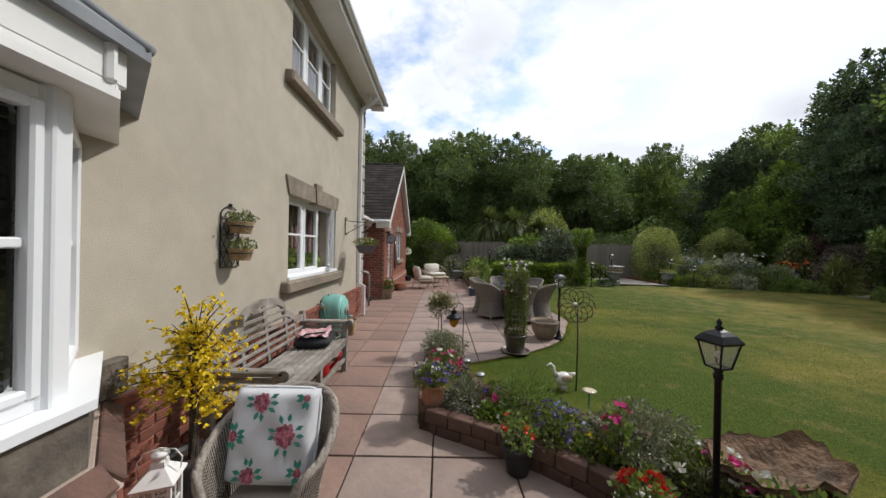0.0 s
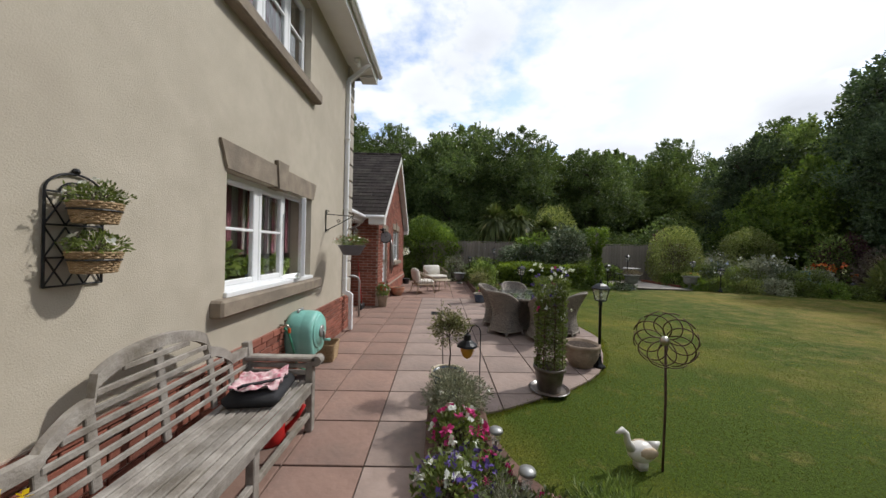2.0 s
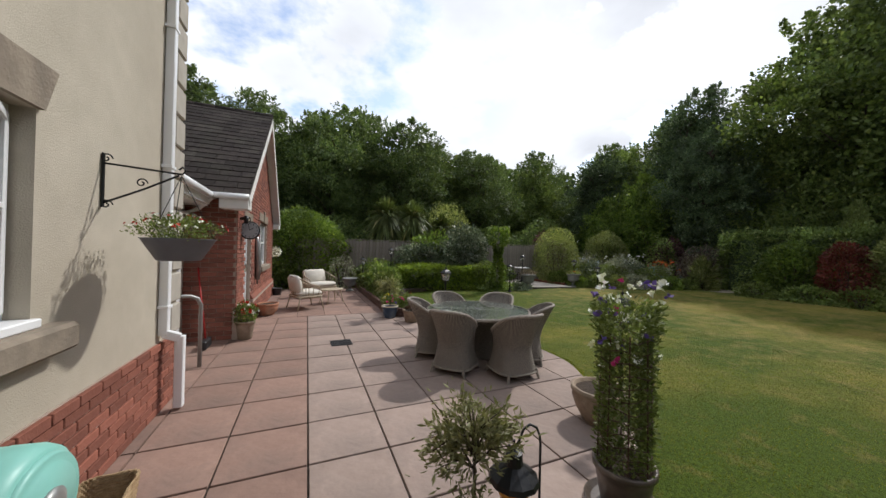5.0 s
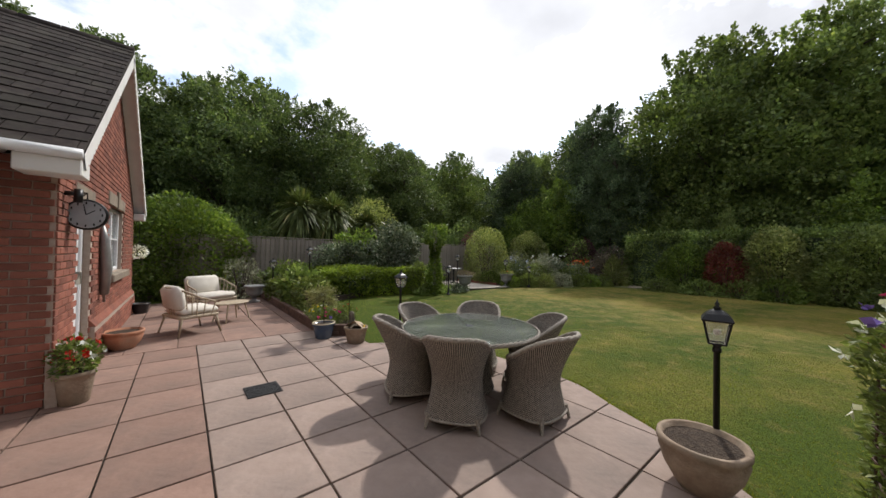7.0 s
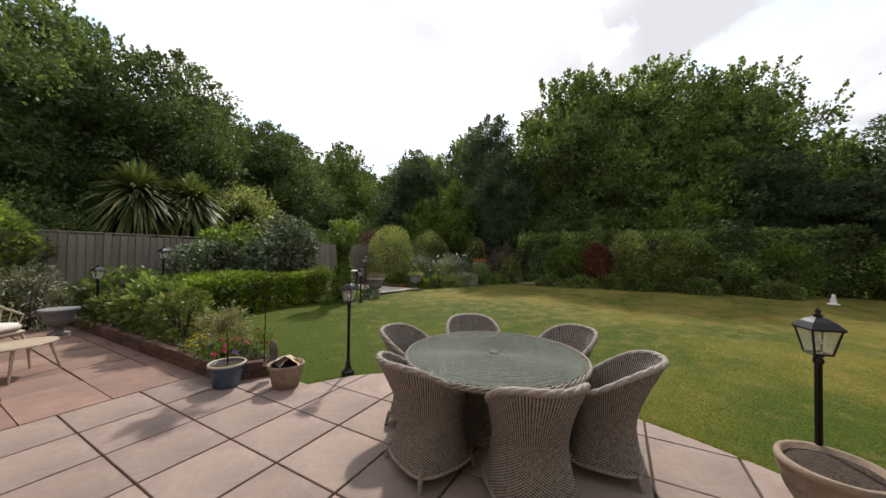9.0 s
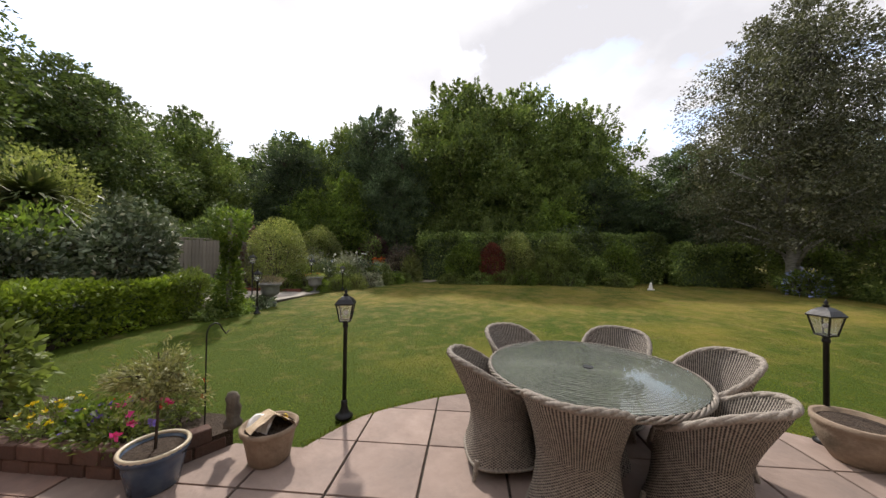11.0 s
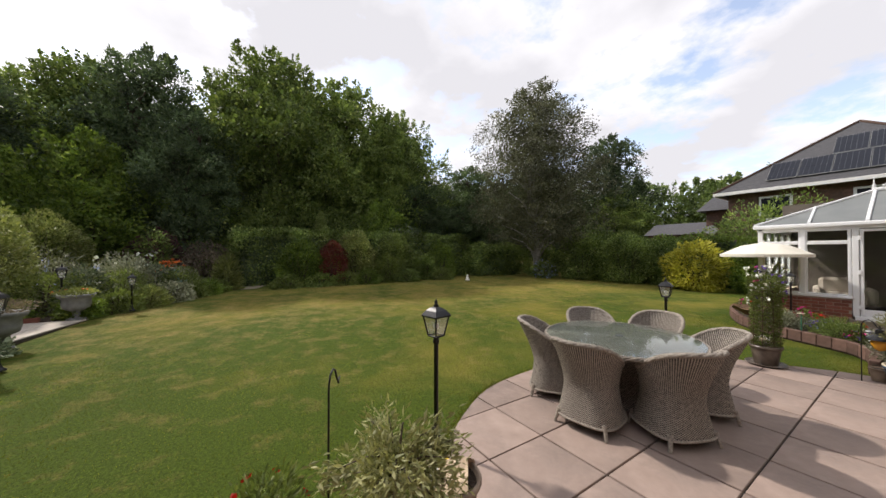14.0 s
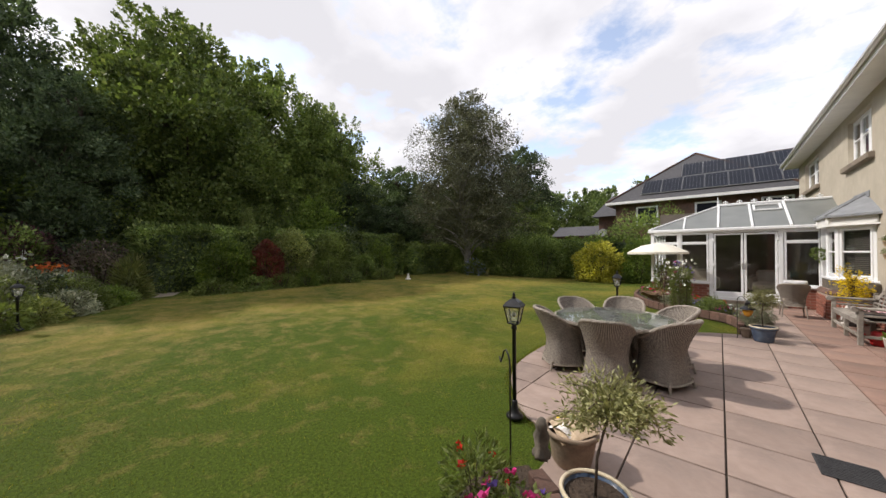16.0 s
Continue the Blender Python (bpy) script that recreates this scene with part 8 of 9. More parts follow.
# yellow blossom shrub and white lantern by the bay
pot("black_pot", -1.47, 2.10, 0, 0.15, 0.27, BLACKPL, "black plastic pot below the bay window")
ys_ = thing("yellow_blossom_shrub", -1.47, 2.10, 0.24, 0, "bare-stemmed shrub covered in bright yellow blossom", "shrub")
rng = np.random.default_rng(112)
m = Mesh()
for k in range(4):
    m.tube([(0.02 * math.cos(k * 1.6), 0.02 * math.sin(k * 1.6), -0.05), (0.015 * math.cos(k * 1.6 + 1), 0.015 * math.sin(k * 1.6 + 1), 0.25), (0.03 * math.cos(k * 2.6), 0.03 * math.sin(k * 2.6), 0.75)], [0.014, 0.011, 0.007], 6)
pts, nr, lp = [], [], []
for k in range(64):
    a, el = rng.uniform(0, 6.28), rng.uniform(-0.5, 1.4)
    d = Vector((math.cos(a) * math.cos(el), math.sin(a) * math.cos(el), math.sin(el) * 1.1))
    s = Vector((0, 0, rng.uniform(0.32, 0.78)))
    e = s + d * rng.uniform(0.16, 0.36)
    m.tube([s, s.lerp(e, 0.5) + Vector((0, 0, 0.03)), e], [0.006, 0.004, 0.002], 5)
    for i in range(17):
        f = rng.uniform(0.25, 1.05)
        c = s.lerp(e, f) + Vector(rng.normal(0, 0.028, 3))
        if i % 6 == 5:
            lp.append(tuple(c))
            continue
        t0 = rng.normal(0, 1, 3)
        ax = Vector(t0).normalized()
        t1 = ax.orthogonal().normalized()
        t2 = ax.cross(t1)
        for j in range(5):
            pts.append(tuple(c))
            nr.append(tuple(t1 * math.cos(j * 1.257) + t2 * math.sin(j * 1.257) + ax * 0.4))
part("stems", m, BARK, ys_)["kind"] = "stuff"
part("blossom", leaf_mesh("blossom", np.array(pts), np.array(nr), 0.023, F_YELLOW, rng, 0.75, 0.2, 0.0, 0.1), F_YELLOW, ys_)
part("leaves", leaf_mesh("leaves", np.array(lp), rng.normal(0, 1, (len(lp), 3)), 0.035, L_HERB, rng), L_HERB, ys_)
lt = thing("white_lantern", -1.46, 1.84, 0, 20, "white metal candle lantern with glazing bars", "lantern")
fr = Mesh()
for sx in (-1, 1):
    for sy in (-1, 1):
        fr.box(sx * 0.09 - 0.012, sy * 0.09 - 0.012, 0.0, sx * 0.09 + 0.012, sy * 0.09 + 0.012, 0.36, 0.003)
for z in (0.03, 0.19, 0.345):
    for s in (-1, 1):
        fr.box(-0.09, s * 0.09 - 0.006, z - 0.008, 0.09, s * 0.09 + 0.006, z + 0.008)
        fr.box(s * 0.09 - 0.006, -0.09, z - 0.008, s * 0.09 + 0.006, 0.09, z + 0.008)
for s in (-1, 1):
    fr.box(-0.006, s * 0.09 - 0.005, 0.03, 0.006, s * 0.09 + 0.005, 0.345)
    fr.box(s * 0.09 - 0.005, -0.006, 0.03, s * 0.09 + 0.005, 0.006, 0.345)
fr.box(-0.105, -0.105, 0.0, 0.105, 0.105, 0.022, 0.004)
part("frame", fr, WHITE, lt)
cap = Mesh().lathe([(0.17, 0.36), (0.175, 0.375), (0.06, 0.46), (0.055, 0.50), (0.045, 0.505)], 4)
part("roof", cap, WHITE, lt)
part("vent_cap", Mesh().lathe([(0.035, 0.50), (0.035, 0.53), (0.055, 0.535), (0.05, 0.555), (0.01, 0.56)], 16), WHITE, lt, smooth=True)
part("handle", Mesh().tube([(-0.12, 0, 0.42), (-0.13, 0.0, 0.50), (-0.09, 0, 0.56), (0.0, 0, 0.585), (0.09, 0, 0.56), (0.13, 0, 0.50), (0.12, 0, 0.42)], 0.005, 6), WHITE, lt, smooth=True)
for s in (-1, 1):
    part("pane", Mesh().box(-0.08, s * 0.085, 0.03, 0.08, s * 0.085 + 0.003, 0.34), LAMPGLASS, lt)
part("candle", Mesh().lathe([(0.035, 0.022), (0.035, 0.16), (0.005, 0.165)], 14), CUSHION, lt, "cream candle")


lt.scale = (0.8, 0.8, 0.8)


# ---- front bed planting ----
def edging(name, line, z0, z1, wid, label, mat, single=True):
    """Bricks set on edge along a bed's margin, one after another."""
    root = thing(name, 0, 0, 0, 0, label, "edging", kind="structure")
    pos, dist = 0.0, [0.0]
    for i in range(1, len(line)):
        dist.append(dist[-1] + math.dist(line[i - 1], line[i]))

    def at(s):
        for i in range(1, len(line)):
            if dist[i] >= s:
                t = (s - dist[i - 1]) / max(dist[i] - dist[i - 1], 1e-6)
                return Vector(line[i - 1]).lerp(Vector(line[i]), t)
        return Vector(line[-1])
    step = 0.225
    mesh = Mesh().slab(0, 0, 0, step - 0.01, wid, z1 - z0, 0.008).data("edging_brick", mat)
    k = 0
    while pos + step < dist[-1]:
        a, b = at(pos), at(pos + step)
        c, d = (a + b) / 2, b - a
        ob = new("edging_brick", mesh)
        ob.parent = root
        ob.matrix_basis = pose(c.x, c.y, (z0 + z1) / 2 + 0.004 * noise.noise(Vector((k, 0, 0))), 0, 0, math.degrees(math.atan2(d.y, d.x)) + 2 * noise.noise(Vector((k * 1.3, 1, 0))))
        pos += step
        k += 1
    return root


edging("bed_wall", [(-0.03, 4.45), (-0.03, 2.93)] + [(p[0], p[1] + 0.03) for p in BED_OUT[1:]], 0.09, 0.20, 0.11, "dark red brick edging of the raised bed", BEDBRICK)
edging("bed_wall", [(-0.03, 4.33), (-0.03, 2.93)] + [(p[0], p[1] + 0.03) for p in BED_OUT[1:]], -0.02, 0.085, 0.10, "dark red lower course of the raised bed", BEDBRICK)
edging("bed_wall", [(p[0] - 0.02, p[1] - 0.02) for p in BED_IN], 0.0, 0.19, 0.10, "dark red brick edging against the lawn", BEDBRICK)
edging("far_bed_wall", [(1.33, 17.5), (1.33, 11.40), (1.78, 11.08)], 0.09, 0.20, 0.11, "dark red brick edging of the far bed", BEDBRICK)
edging("far_bed_wall", [(1.33, 17.4), (1.33, 11.40), (1.78, 11.08)], -0.02, 0.085, 0.10, "dark red lower course of the far bed", BEDBRICK)
edging("terrace_edge", [(10.62, 18.0), (10.62, 15.2)], 0.0, 0.24, 0.10, "red brick kerb of the terrace", BRICK)
clump("white_herb", 0.16, 4.22, 0.14, 0.27, 0.40, 2600, 0.06, L_SILVER, 121, "bushy grey-green herb with small white flowers", F_WHITE, 14, 0.03, aspect=0.16)
clump("petunias", 0.17, 3.78, 0.14, 0.20, 0.28, 420, 0.065, L_HERB, 122, "magenta and white petunias in bloom", F_PINK, 24, 0.07, fl2=F_WHITE)
clump("petunias", 0.28, 3.38, 0.14, 0.2, 0.2, 380, 0.06, L_HEDGE, 123, "purple and pink bedding flowers", F_PURPLE, 16, 0.055, fl2=F_PINK)
clump("lavender", 0.38, 3.0, 0.14, 0.2, 0.24, 600, 0.08, L_SILVER, 124, "grey-green lavender clump in the bed", aspect=0.16)
clump("petunias", 0.62, 3.02, 0.14, 0.15, 0.2, 300, 0.06, L_HERB, 125, "magenta and violet bedding flowers", F_PINK, 12, 0.06, fl2=F_PURPLE)
clump("rosemary", 0.88, 2.86, 0.14, 0.24, 0.34, 900, 0.09, L_HEDGE, 126, "dark feathery rosemary in the bed", aspect=0.12)
clump("lobelia", 1.08, 2.55, 0.14, 0.2, 0.26, 520, 0.05, L_HERB, 127, "blue-violet lobelia in the raised bed", F_PURPLE, 46, 0.035, fl2=F_BLUE)
clump("viola", 1.22, 2.28, 0.14, 0.13, 0.16, 300, 0.05, L_HEDGE2, 128, "green viola with yellow blooms", F_YELLOW, 7, 0.045)
clump("bedding_plant", 0.98, 2.40, 0.14, 0.12, 0.2, 260, 0.06, L_HERB, 129, "pale green bedding plant in soil", F_PURPLE, 5, 0.05)
clump("bedding_plant", 0.55, 2.78, 0.14, 0.12, 0.16, 260, 0.06, L_HEDGE2, 130, "green bedding plant in the soil", F_WHITE, 5, 0.04)
clump("silver_thyme", 1.60, 2.38, 0.12, 0.36, 0.34, 2200, 0.045, L_SILVER, 131, "large soft mound of silvery thyme", aspect=0.5, squash=0.8)
pot("white_pot", 1.24, 1.80, 0.0, 0.12, 0.22, SWANWHITE, "white enamel pot in the flower bed")
clump("geranium", 1.26, 1.76, 0.18, 0.14, 0.22, 260, 0.055, L_HEDGE, 132, "scarlet geranium in full bloom", F_RED, 34, 0.05, aspect=0.8)
clump("pink_geranium", 1.36, 2.22, 0.14, 0.10, 0.42, 140, 0.06, L_HEDGE, 133, "deep pink geranium in the bed", F_PINK, 7, 0.08, aspect=0.8)
clump("mixed_flowers", 1.78, 1.98, 0.14, 0.22, 0.26, 520, 0.06, L_HERB, 134, "pink, white and green mixed bedding", F_WHITE, 9, 0.07, fl2=F_PINK)
clump("mixed_flowers", 1.95, 1.55, 0.14, 0.26, 0.3, 520, 0.07, L_HEDGE, 135, "pink and red mixed bedding", F_PINK, 12, 0.08, fl2=F_WHITE)
clump("mixed_flowers", 2.25, 1.15, 0.14, 0.28, 0.32, 560, 0.08, L_HERB, 136, "red and magenta bedding flowers", F_RED, 16, 0.08, fl2=F_PINK)
clump("mixed_flowers", 2.5, 0.55, 0.14, 0.26, 0.3, 520, 0.08, L_HERB, 137, "magenta bedding flowers near the conservatory", F_PINK, 12, 0.08, fl2=F_WHITE)
clump("mixed_flowers", 2.6, -0.05, 0.14, 0.26, 0.35, 520, 0.08, L_HEDGE, 138, "green foliage plants beside the conservatory", aspect=0.35)
bush("climbing_rose", 2.1, 0.75, 0.22, 0.22, 1.25, 900, 0.07, L_HERB, 139, "tall loose green climber in the bed", z=0.12, lump=0.25)
for i, (x, y, h) in enumerate(((0.42, 3.62, 0.22), (0.52, 3.18, 0.24))):
    l = thing("solar_light", x, y, 0.14, 0, "small silver solar stake light", "garden light", "solar lights")
    part("stake", Mesh().tube([(0, 0, -0.03), (0, 0, h * 0.7)], 0.006, 6), IRON, l)
    part("lens", Mesh().lathe([(0.025, h * 0.6), (0.035, h * 0.9), (0.034, h)], 14), LAMPGLASS, l, smooth=True)
    part("cap", Mesh().lathe([(0.05, h), (0.045, h + 0.02), (0.01, h + 0.03)], 16), GALV, l, smooth=True)
fl = thing("flower_stake", 1.34, 2.62, 0.12, 0, "pale yellow metal flower on a green stake", "garden ornament")
part("stake", Mesh().tube([(0, 0, -0.03), (0, 0, 0.36)], 0.007, 6), GREENHOSE, fl)
part("dish", Mesh().lathe([(0.012, 0.35), (0.05, 0.365), (0.058, 0.375), (0.02, 0.372)], 14), CREAMRIM, fl, smooth=True)

dish = thing("driftwood_dish", 2.12, 1.90, 0.12, 10, "large hollowed piece of weathered driftwood used as a bird bath", "bird bath")
dm = Mesh()
nr_, na = 10, 40
for layer in (0, 1):
    vs = []
    for i in range(nr_ + 1):
        for k in range(na):
            a = 2 * math.pi * k / na
            f = i / nr_
            edge = 1 + 0.22 * noise.noise(Vector((math.cos(a) * 1.7, math.sin(a) * 1.7, 2))) + 0.06 * noise.noise(Vector((math.cos(a) * 7, math.sin(a) * 7, 5)))
            z = 0.17 + 0.15 * f ** 2.2 * (1 + 0.5 * noise.noise(Vector((math.cos(a) * 3, math.sin(a) * 3, 8)))) + 0.035 * noise.noise(Vector((f * math.cos(a) * 6, f * math.sin(a) * 6, 1))) - (0.07 * (1 - 0.4 * f) if layer else 0)
            vs.append((0.40 * f * edge * math.cos(a), 0.25 * f * edge * math.sin(a), z))
    q = [(i * na + k, i * na + (k + 1) % na, (i + 1) * na + (k + 1) % na, (i + 1) * na + k) for i in range(nr_) for k in range(na)]
    dm.add(vs, q if layer == 0 else [f[::-1] for f in q])
dm.f.extend([(nr_ * na + k, nr_ * na + (k + 1) % na, (nr_ + 1) * na + nr_ * na + (k + 1) % na, (nr_ + 1) * na + nr_ * na + k)[::-1] for k in range(na)])
part("dish", dm, DRIFT, dish, smooth=True)
part("stump", Mesh().lathe([(0.16, -0.02), (0.12, 0.08), (0.15, 0.17)], 14, wob=0.3), DRIFT, dish, smooth=True)

# wind spinner, goose, crooks
spn = thing("wind_spinner", 1.74, 3.80, 0, -38, "rusty iron wind spinner with looping petals on a stake", "garden ornament")
part("stake", Mesh().tube([(0, 0, -0.1), (0.01, 0, 0.5), (0, 0, 1.0)], 0.009, 8), RUST, spn, smooth=True)
for lay, (cnt, ph, yy) in enumerate(((10, 0.0, -0.03), (10, 0.31, -0.09))):
    for k in range(cnt):
        a0 = 2 * math.pi * k / cnt + ph
        pts = []
        for j in range(13):
            t = j / 12
            r = 0.03 + 0.175 * math.sin(math.pi * min(t * 0.62, 1) * 0.81)
            a = a0 + (1 if lay else -1) * 1.35 * t ** 1.4
            pts.append((r * math.cos(a), yy - 0.06 * math.sin(math.pi * t), 1.0 + r * math.sin(a)))
        part("petal", Mesh().tube(pts, 0.0042, 5), RUST, spn, smooth=True)
part("hub", Mesh().ball((0, -0.11, 1.0), 0.035, 12), BRASSY, spn, "shiny glass hub", True)
part("axle", Mesh().tube([(0, 0, 1.0), (0, -0.11, 1.0)], 0.014, 8), RUST, spn)
goose = thing("goose_ornament", 1.60, 3.84, 0, 185, "white and buff ceramic goose ornament on the grass", "ornament")
gm2 = Mesh().ball((0, 0, 0.10), 0.085, 16, (1.3, 0.85, 0.95)).tube([(0.08, 0, 0.13), (0.115, 0, 0.19), (0.125, 0, 0.25), (0.155, 0, 0.275), (0.21, 0, 0.255)], [0.04, 0.025, 0.021, 0.026, 0.007], 10).tube([(-0.08, 0, 0.13), (-0.15, 0, 0.17)], [0.05, 0.006], 8).box(-0.03, -0.04, -0.03, 0.04, 0.04, 0.05)
part("body", gm2, SWANWHITE, goose, smooth=True)
for side_ in (-1, 1):
    part("wing", Mesh().ball((-0.02, side_ * 0.06, 0.12), 0.05, 10, (1.5, 0.4, 0.9)), BUFFHAT, goose, "buff painted wing", True)

goose.scale = (1.02, 1.02, 0.98)


def crook(x, y, h, rz, label):
    c = thing("shepherd_crook", x, y, 0, rz, label, "crook")
    part("rod", Mesh().tube([(0, 0, -0.1), (0.0, 0, h - 0.12)] + [(0.06 - 0.06 * math.cos(t), 0, h - 0.12 + 0.10 * math.sin(t)) for t in (0.4, 0.9, 1.57, 2.2, 2.8)] + [(0.145, 0, h - 0.13), (0.17, 0, h - 0.10)], 0.006, 8), IRON, c, smooth=True)
    return c


crook(0.47, 4.92, 0.82, 175, "thin black shepherd's crook holding a lantern")
crook(1.78, 11.30, 1.02, -35, "thin black shepherd's crook at the border")
al = thing("amber_lantern", 0.325, 4.93, 0.42, 0, "small hanging lantern with an amber glass bowl", "lantern")
part("cap", Mesh().lathe([(0.085, 0.10), (0.08, 0.115), (0.03, 0.15), (0.028, 0.19), (0.005, 0.20)], 12), IRON, al)
part("glass", Mesh().lathe([(0.008, 0.0), (0.035, 0.02), (0.055, 0.07), (0.05, 0.10)], 16), AMBER, al, "amber glass bowl", True)
part("hook", Mesh().tube([(0, 0, 0.19), (0, 0, 0.23)], 0.004, 6), IRON, al)


al.scale = (1.4, 1.4, 1.4)


# ---- on the house wall ----
rack = thing("wall_planter", WX + 0.004, 3.02, 1.42, 0, "black wire wall rack holding two wicker planters", "wall planter")
fr = []
for s in (-1, 1):
    fr.append(Mesh().tube([(0.008, s * 0.13, 0), (0.008, s * 0.13, 0.46)], 0.006, 6))
fr.append(Mesh().tube([(0.008, 0.13 * math.cos(t), 0.46 + 0.10 * math.sin(t)) for t in [math.pi * k / 16 for k in range(17)]], 0.006, 6))
fr.append(Mesh().tube([(0.008, 0.07 * math.cos(t), 0.46 + 0.055 * math.sin(t)) for t in [math.pi * k / 12 for k in range(13)]], 0.005, 6))
for z in (0.0, 0.14, 0.30, 0.46):
    fr.append(Mesh().tube([(0.008, -0.13, z), (0.008, 0.13, z)], 0.005, 6))
for z in (0.0, 0.14, 0.30):
    for k in range(3):
        y = -0.13 + k * 0.0867
        fr.append(Mesh().tube([(0.008, y, z), (0.008, y + 0.0867, z + 0.15)], 0.004, 5))
        fr.append(Mesh().tube([(0.008, y + 0.0867, z), (0.008, y, z + 0.15)], 0.004, 5))
for f in fr:
    part("wire", f, IRON, rack)
part("finial", Mesh().ball((0.008, 0, 0.575), 0.018, 8), IRON, rack)
for i, z in enumerate((0.08, 0.33)):
    part("ring", Mesh().tube([(0.11 + 0.10 * math.cos(2 * math.pi * k / 24), 0.10 * math.sin(2 * math.pi * k / 24), z + 0.05) for k in range(25)], 0.005, 5, False), IRON, rack)
    b = thing("wicker_planter", WX + 0.115, 3.02 + 0.0 * i, 1.42 + z - 0.01, 0, "small round wicker planter on the wall rack", "planter", "wall planters")
    wv = Mesh()
    for k in range(9):
        zz_ = 0.012 * k
        r = 0.075 + 0.0028 * k
        wv.tube([((r + 0.004 * (1 if (j + k) % 2 else -1)) * math.cos(2 * math.pi * j / 28), (r + 0.004 * (1 if (j + k) % 2 else -1)) * math.sin(2 * math.pi * j / 28), zz_) for j in range(29)], 0.008, 5, False)
    part("weave", wv, WICKER, b)
    part("bottom", Mesh().lathe([(0.07, 0), (0.07, 0.05), (0.09, 0.09), (0.02, 0.09)], 16), SOIL, b)
    clump("trailing_plant", WX + 0.125, 3.02, 1.42 + z + 0.075, 0.11, 0.11, 300, 0.034, L_HERB, 141 + i, "trailing green plant in the wicker planter", F_WHITE, 5, 0.035)

hb = thing("basket_bracket", WX + 0.004, 6.59, 1.86, 0, "black wrought-iron bracket with scrolls on the house wall", "bracket")
part("back_plate", Mesh().box(0, -0.012, 0, 0.012, 0.012, 0.37, 0.003), IRON, hb)
part("arm", Mesh().tube([(0.01, 0, 0.30), (0.44, 0, 0.27), (0.46, 0, 0.30), (0.44, 0, 0.325), (0.42, 0, 0.30)], 0.007, 6), IRON, hb, smooth=True)
part("brace", Mesh().tube([(0.01, 0, 0.03), (0.22, 0, 0.14), (0.42, 0, 0.26)], 0.007, 6), IRON, hb, smooth=True)
for cz, cx in ((0.335, 0.03), (0.02, 0.035), (0.185, 0.22)):
    part("scroll", Mesh().tube([(cx + (0.035 - 0.0022 * k) * math.cos(k * 0.6) - 0.01, 0, cz + (0.035 - 0.0022 * k) * math.sin(k * 0.6)) for k in range(14)], 0.005, 5), IRON, hb, smooth=True)
bk = thing("hanging_planter", WX + 0.44, 6.59, 1.50, 0, "grey plastic hanging planter on wires", "hanging planter")
part("bowl", Mesh().lathe([(0.12, 0), (0.135, 0.01), (0.215, 0.15), (0.225, 0.16), (0.205, 0.16), (0.19, 0.14)], 28), GREYPL, bk, smooth=True)
for k in range(3):
    part("wire", Mesh().tube([(0.21 * math.cos(k * 2.09), 0.21 * math.sin(k * 2.09), 0.16), (0, 0, 0.62)], 0.003, 5), IRON, bk)
clump("fuchsia", WX + 0.44, 6.59, 1.64, 0.25, 0.19, 900, 0.034, L_HERB, 144, "trailing green and pink plant in the hanging planter", F_WHITE, 40, 0.024, fl2=F_RED)

reel = thing("hose_reel", WX + 0.26, 5.45, 0, 0, "turquoise plastic hose reel mounted on the plinth", "hose reel")
outline = [(0.25 * math.cos(t), 0.02 + 0.25 * math.sin(t)) for t in [math.pi * k / 18 for k in range(19)]] + [(-0.235, -0.12), (-0.20, -0.24), (-0.16, -0.27), (0.16, -0.27), (0.20, -0.24), (0.235, -0.12)]
case, cn = Mesh(), len(outline)
rings = ((-0.24, 0.90), (-0.20, 0.97), (-0.06, 1.0), (-0.05, 0.985), (-0.03, 1.0), (0.05, 0.98), (0.085, 0.93), (0.10, 0.84))
case.add([(x_, q[0] * f_, 0.53 + q[1] * f_) for x_, f_ in rings for q in outline], [(i * cn + k, i * cn + (k + 1) % cn, (i + 1) * cn + (k + 1) % cn, (i + 1) * cn + k) for i in range(len(rings) - 1) for k in range(cn)] + [tuple(range(cn))[::-1], tuple((len(rings) - 1) * cn + k for k in range(cn))])
part("casing", case, TURQ, reel, smooth=True)
flat = pose(0.0, 0, 0.55, 0, 90, 0)
part("side_disc", Mesh().lathe([(0.02, 0.09), (0.205, 0.09), (0.21, 0.105), (0.195, 0.12), (0.17, 0.112), (0.165, 0.125), (0.02, 0.13)], 40).move(flat), TURQ, reel, smooth=True)
part("hub_plate", Mesh().lathe([(0.075, 0.125), (0.078, 0.14), (0.05, 0.15), (0.01, 0.152)], 24).move(flat), GALV, reel, "grey hub", True)
crank = part("crank", Mesh().beam((0.155, 0.0, 0.55), (0.16, 0.02, 0.43), 0.035, 0.02, 0.006), GALV, reel, "grey crank arm")
part("crank_knob", Mesh().tube([(0.16, 0.02, 0.435), (0.235, 0.02, 0.435)], [0.016, 0.019], 10), TURQ, crank, smooth=True)
part("top_handle", Mesh().tube([(-0.14, -0.07, 0.775), (-0.14, -0.06, 0.81), (-0.14, 0.06, 0.81), (-0.14, 0.07, 0.775)], 0.016, 8), GALV, reel, "grey carrying handle", True)
part("wall_bracket", Mesh().box(-0.26, -0.06, 0.30, -0.20, 0.06, 0.75, 0.01), GALV, reel)
part("foot", Mesh().tube([(0.0, -0.02, 0.30), (0.02, -0.02, 0.14), (0.02, -0.02, 0.0)], 0.03, 8), GALV, reel, smooth=True)
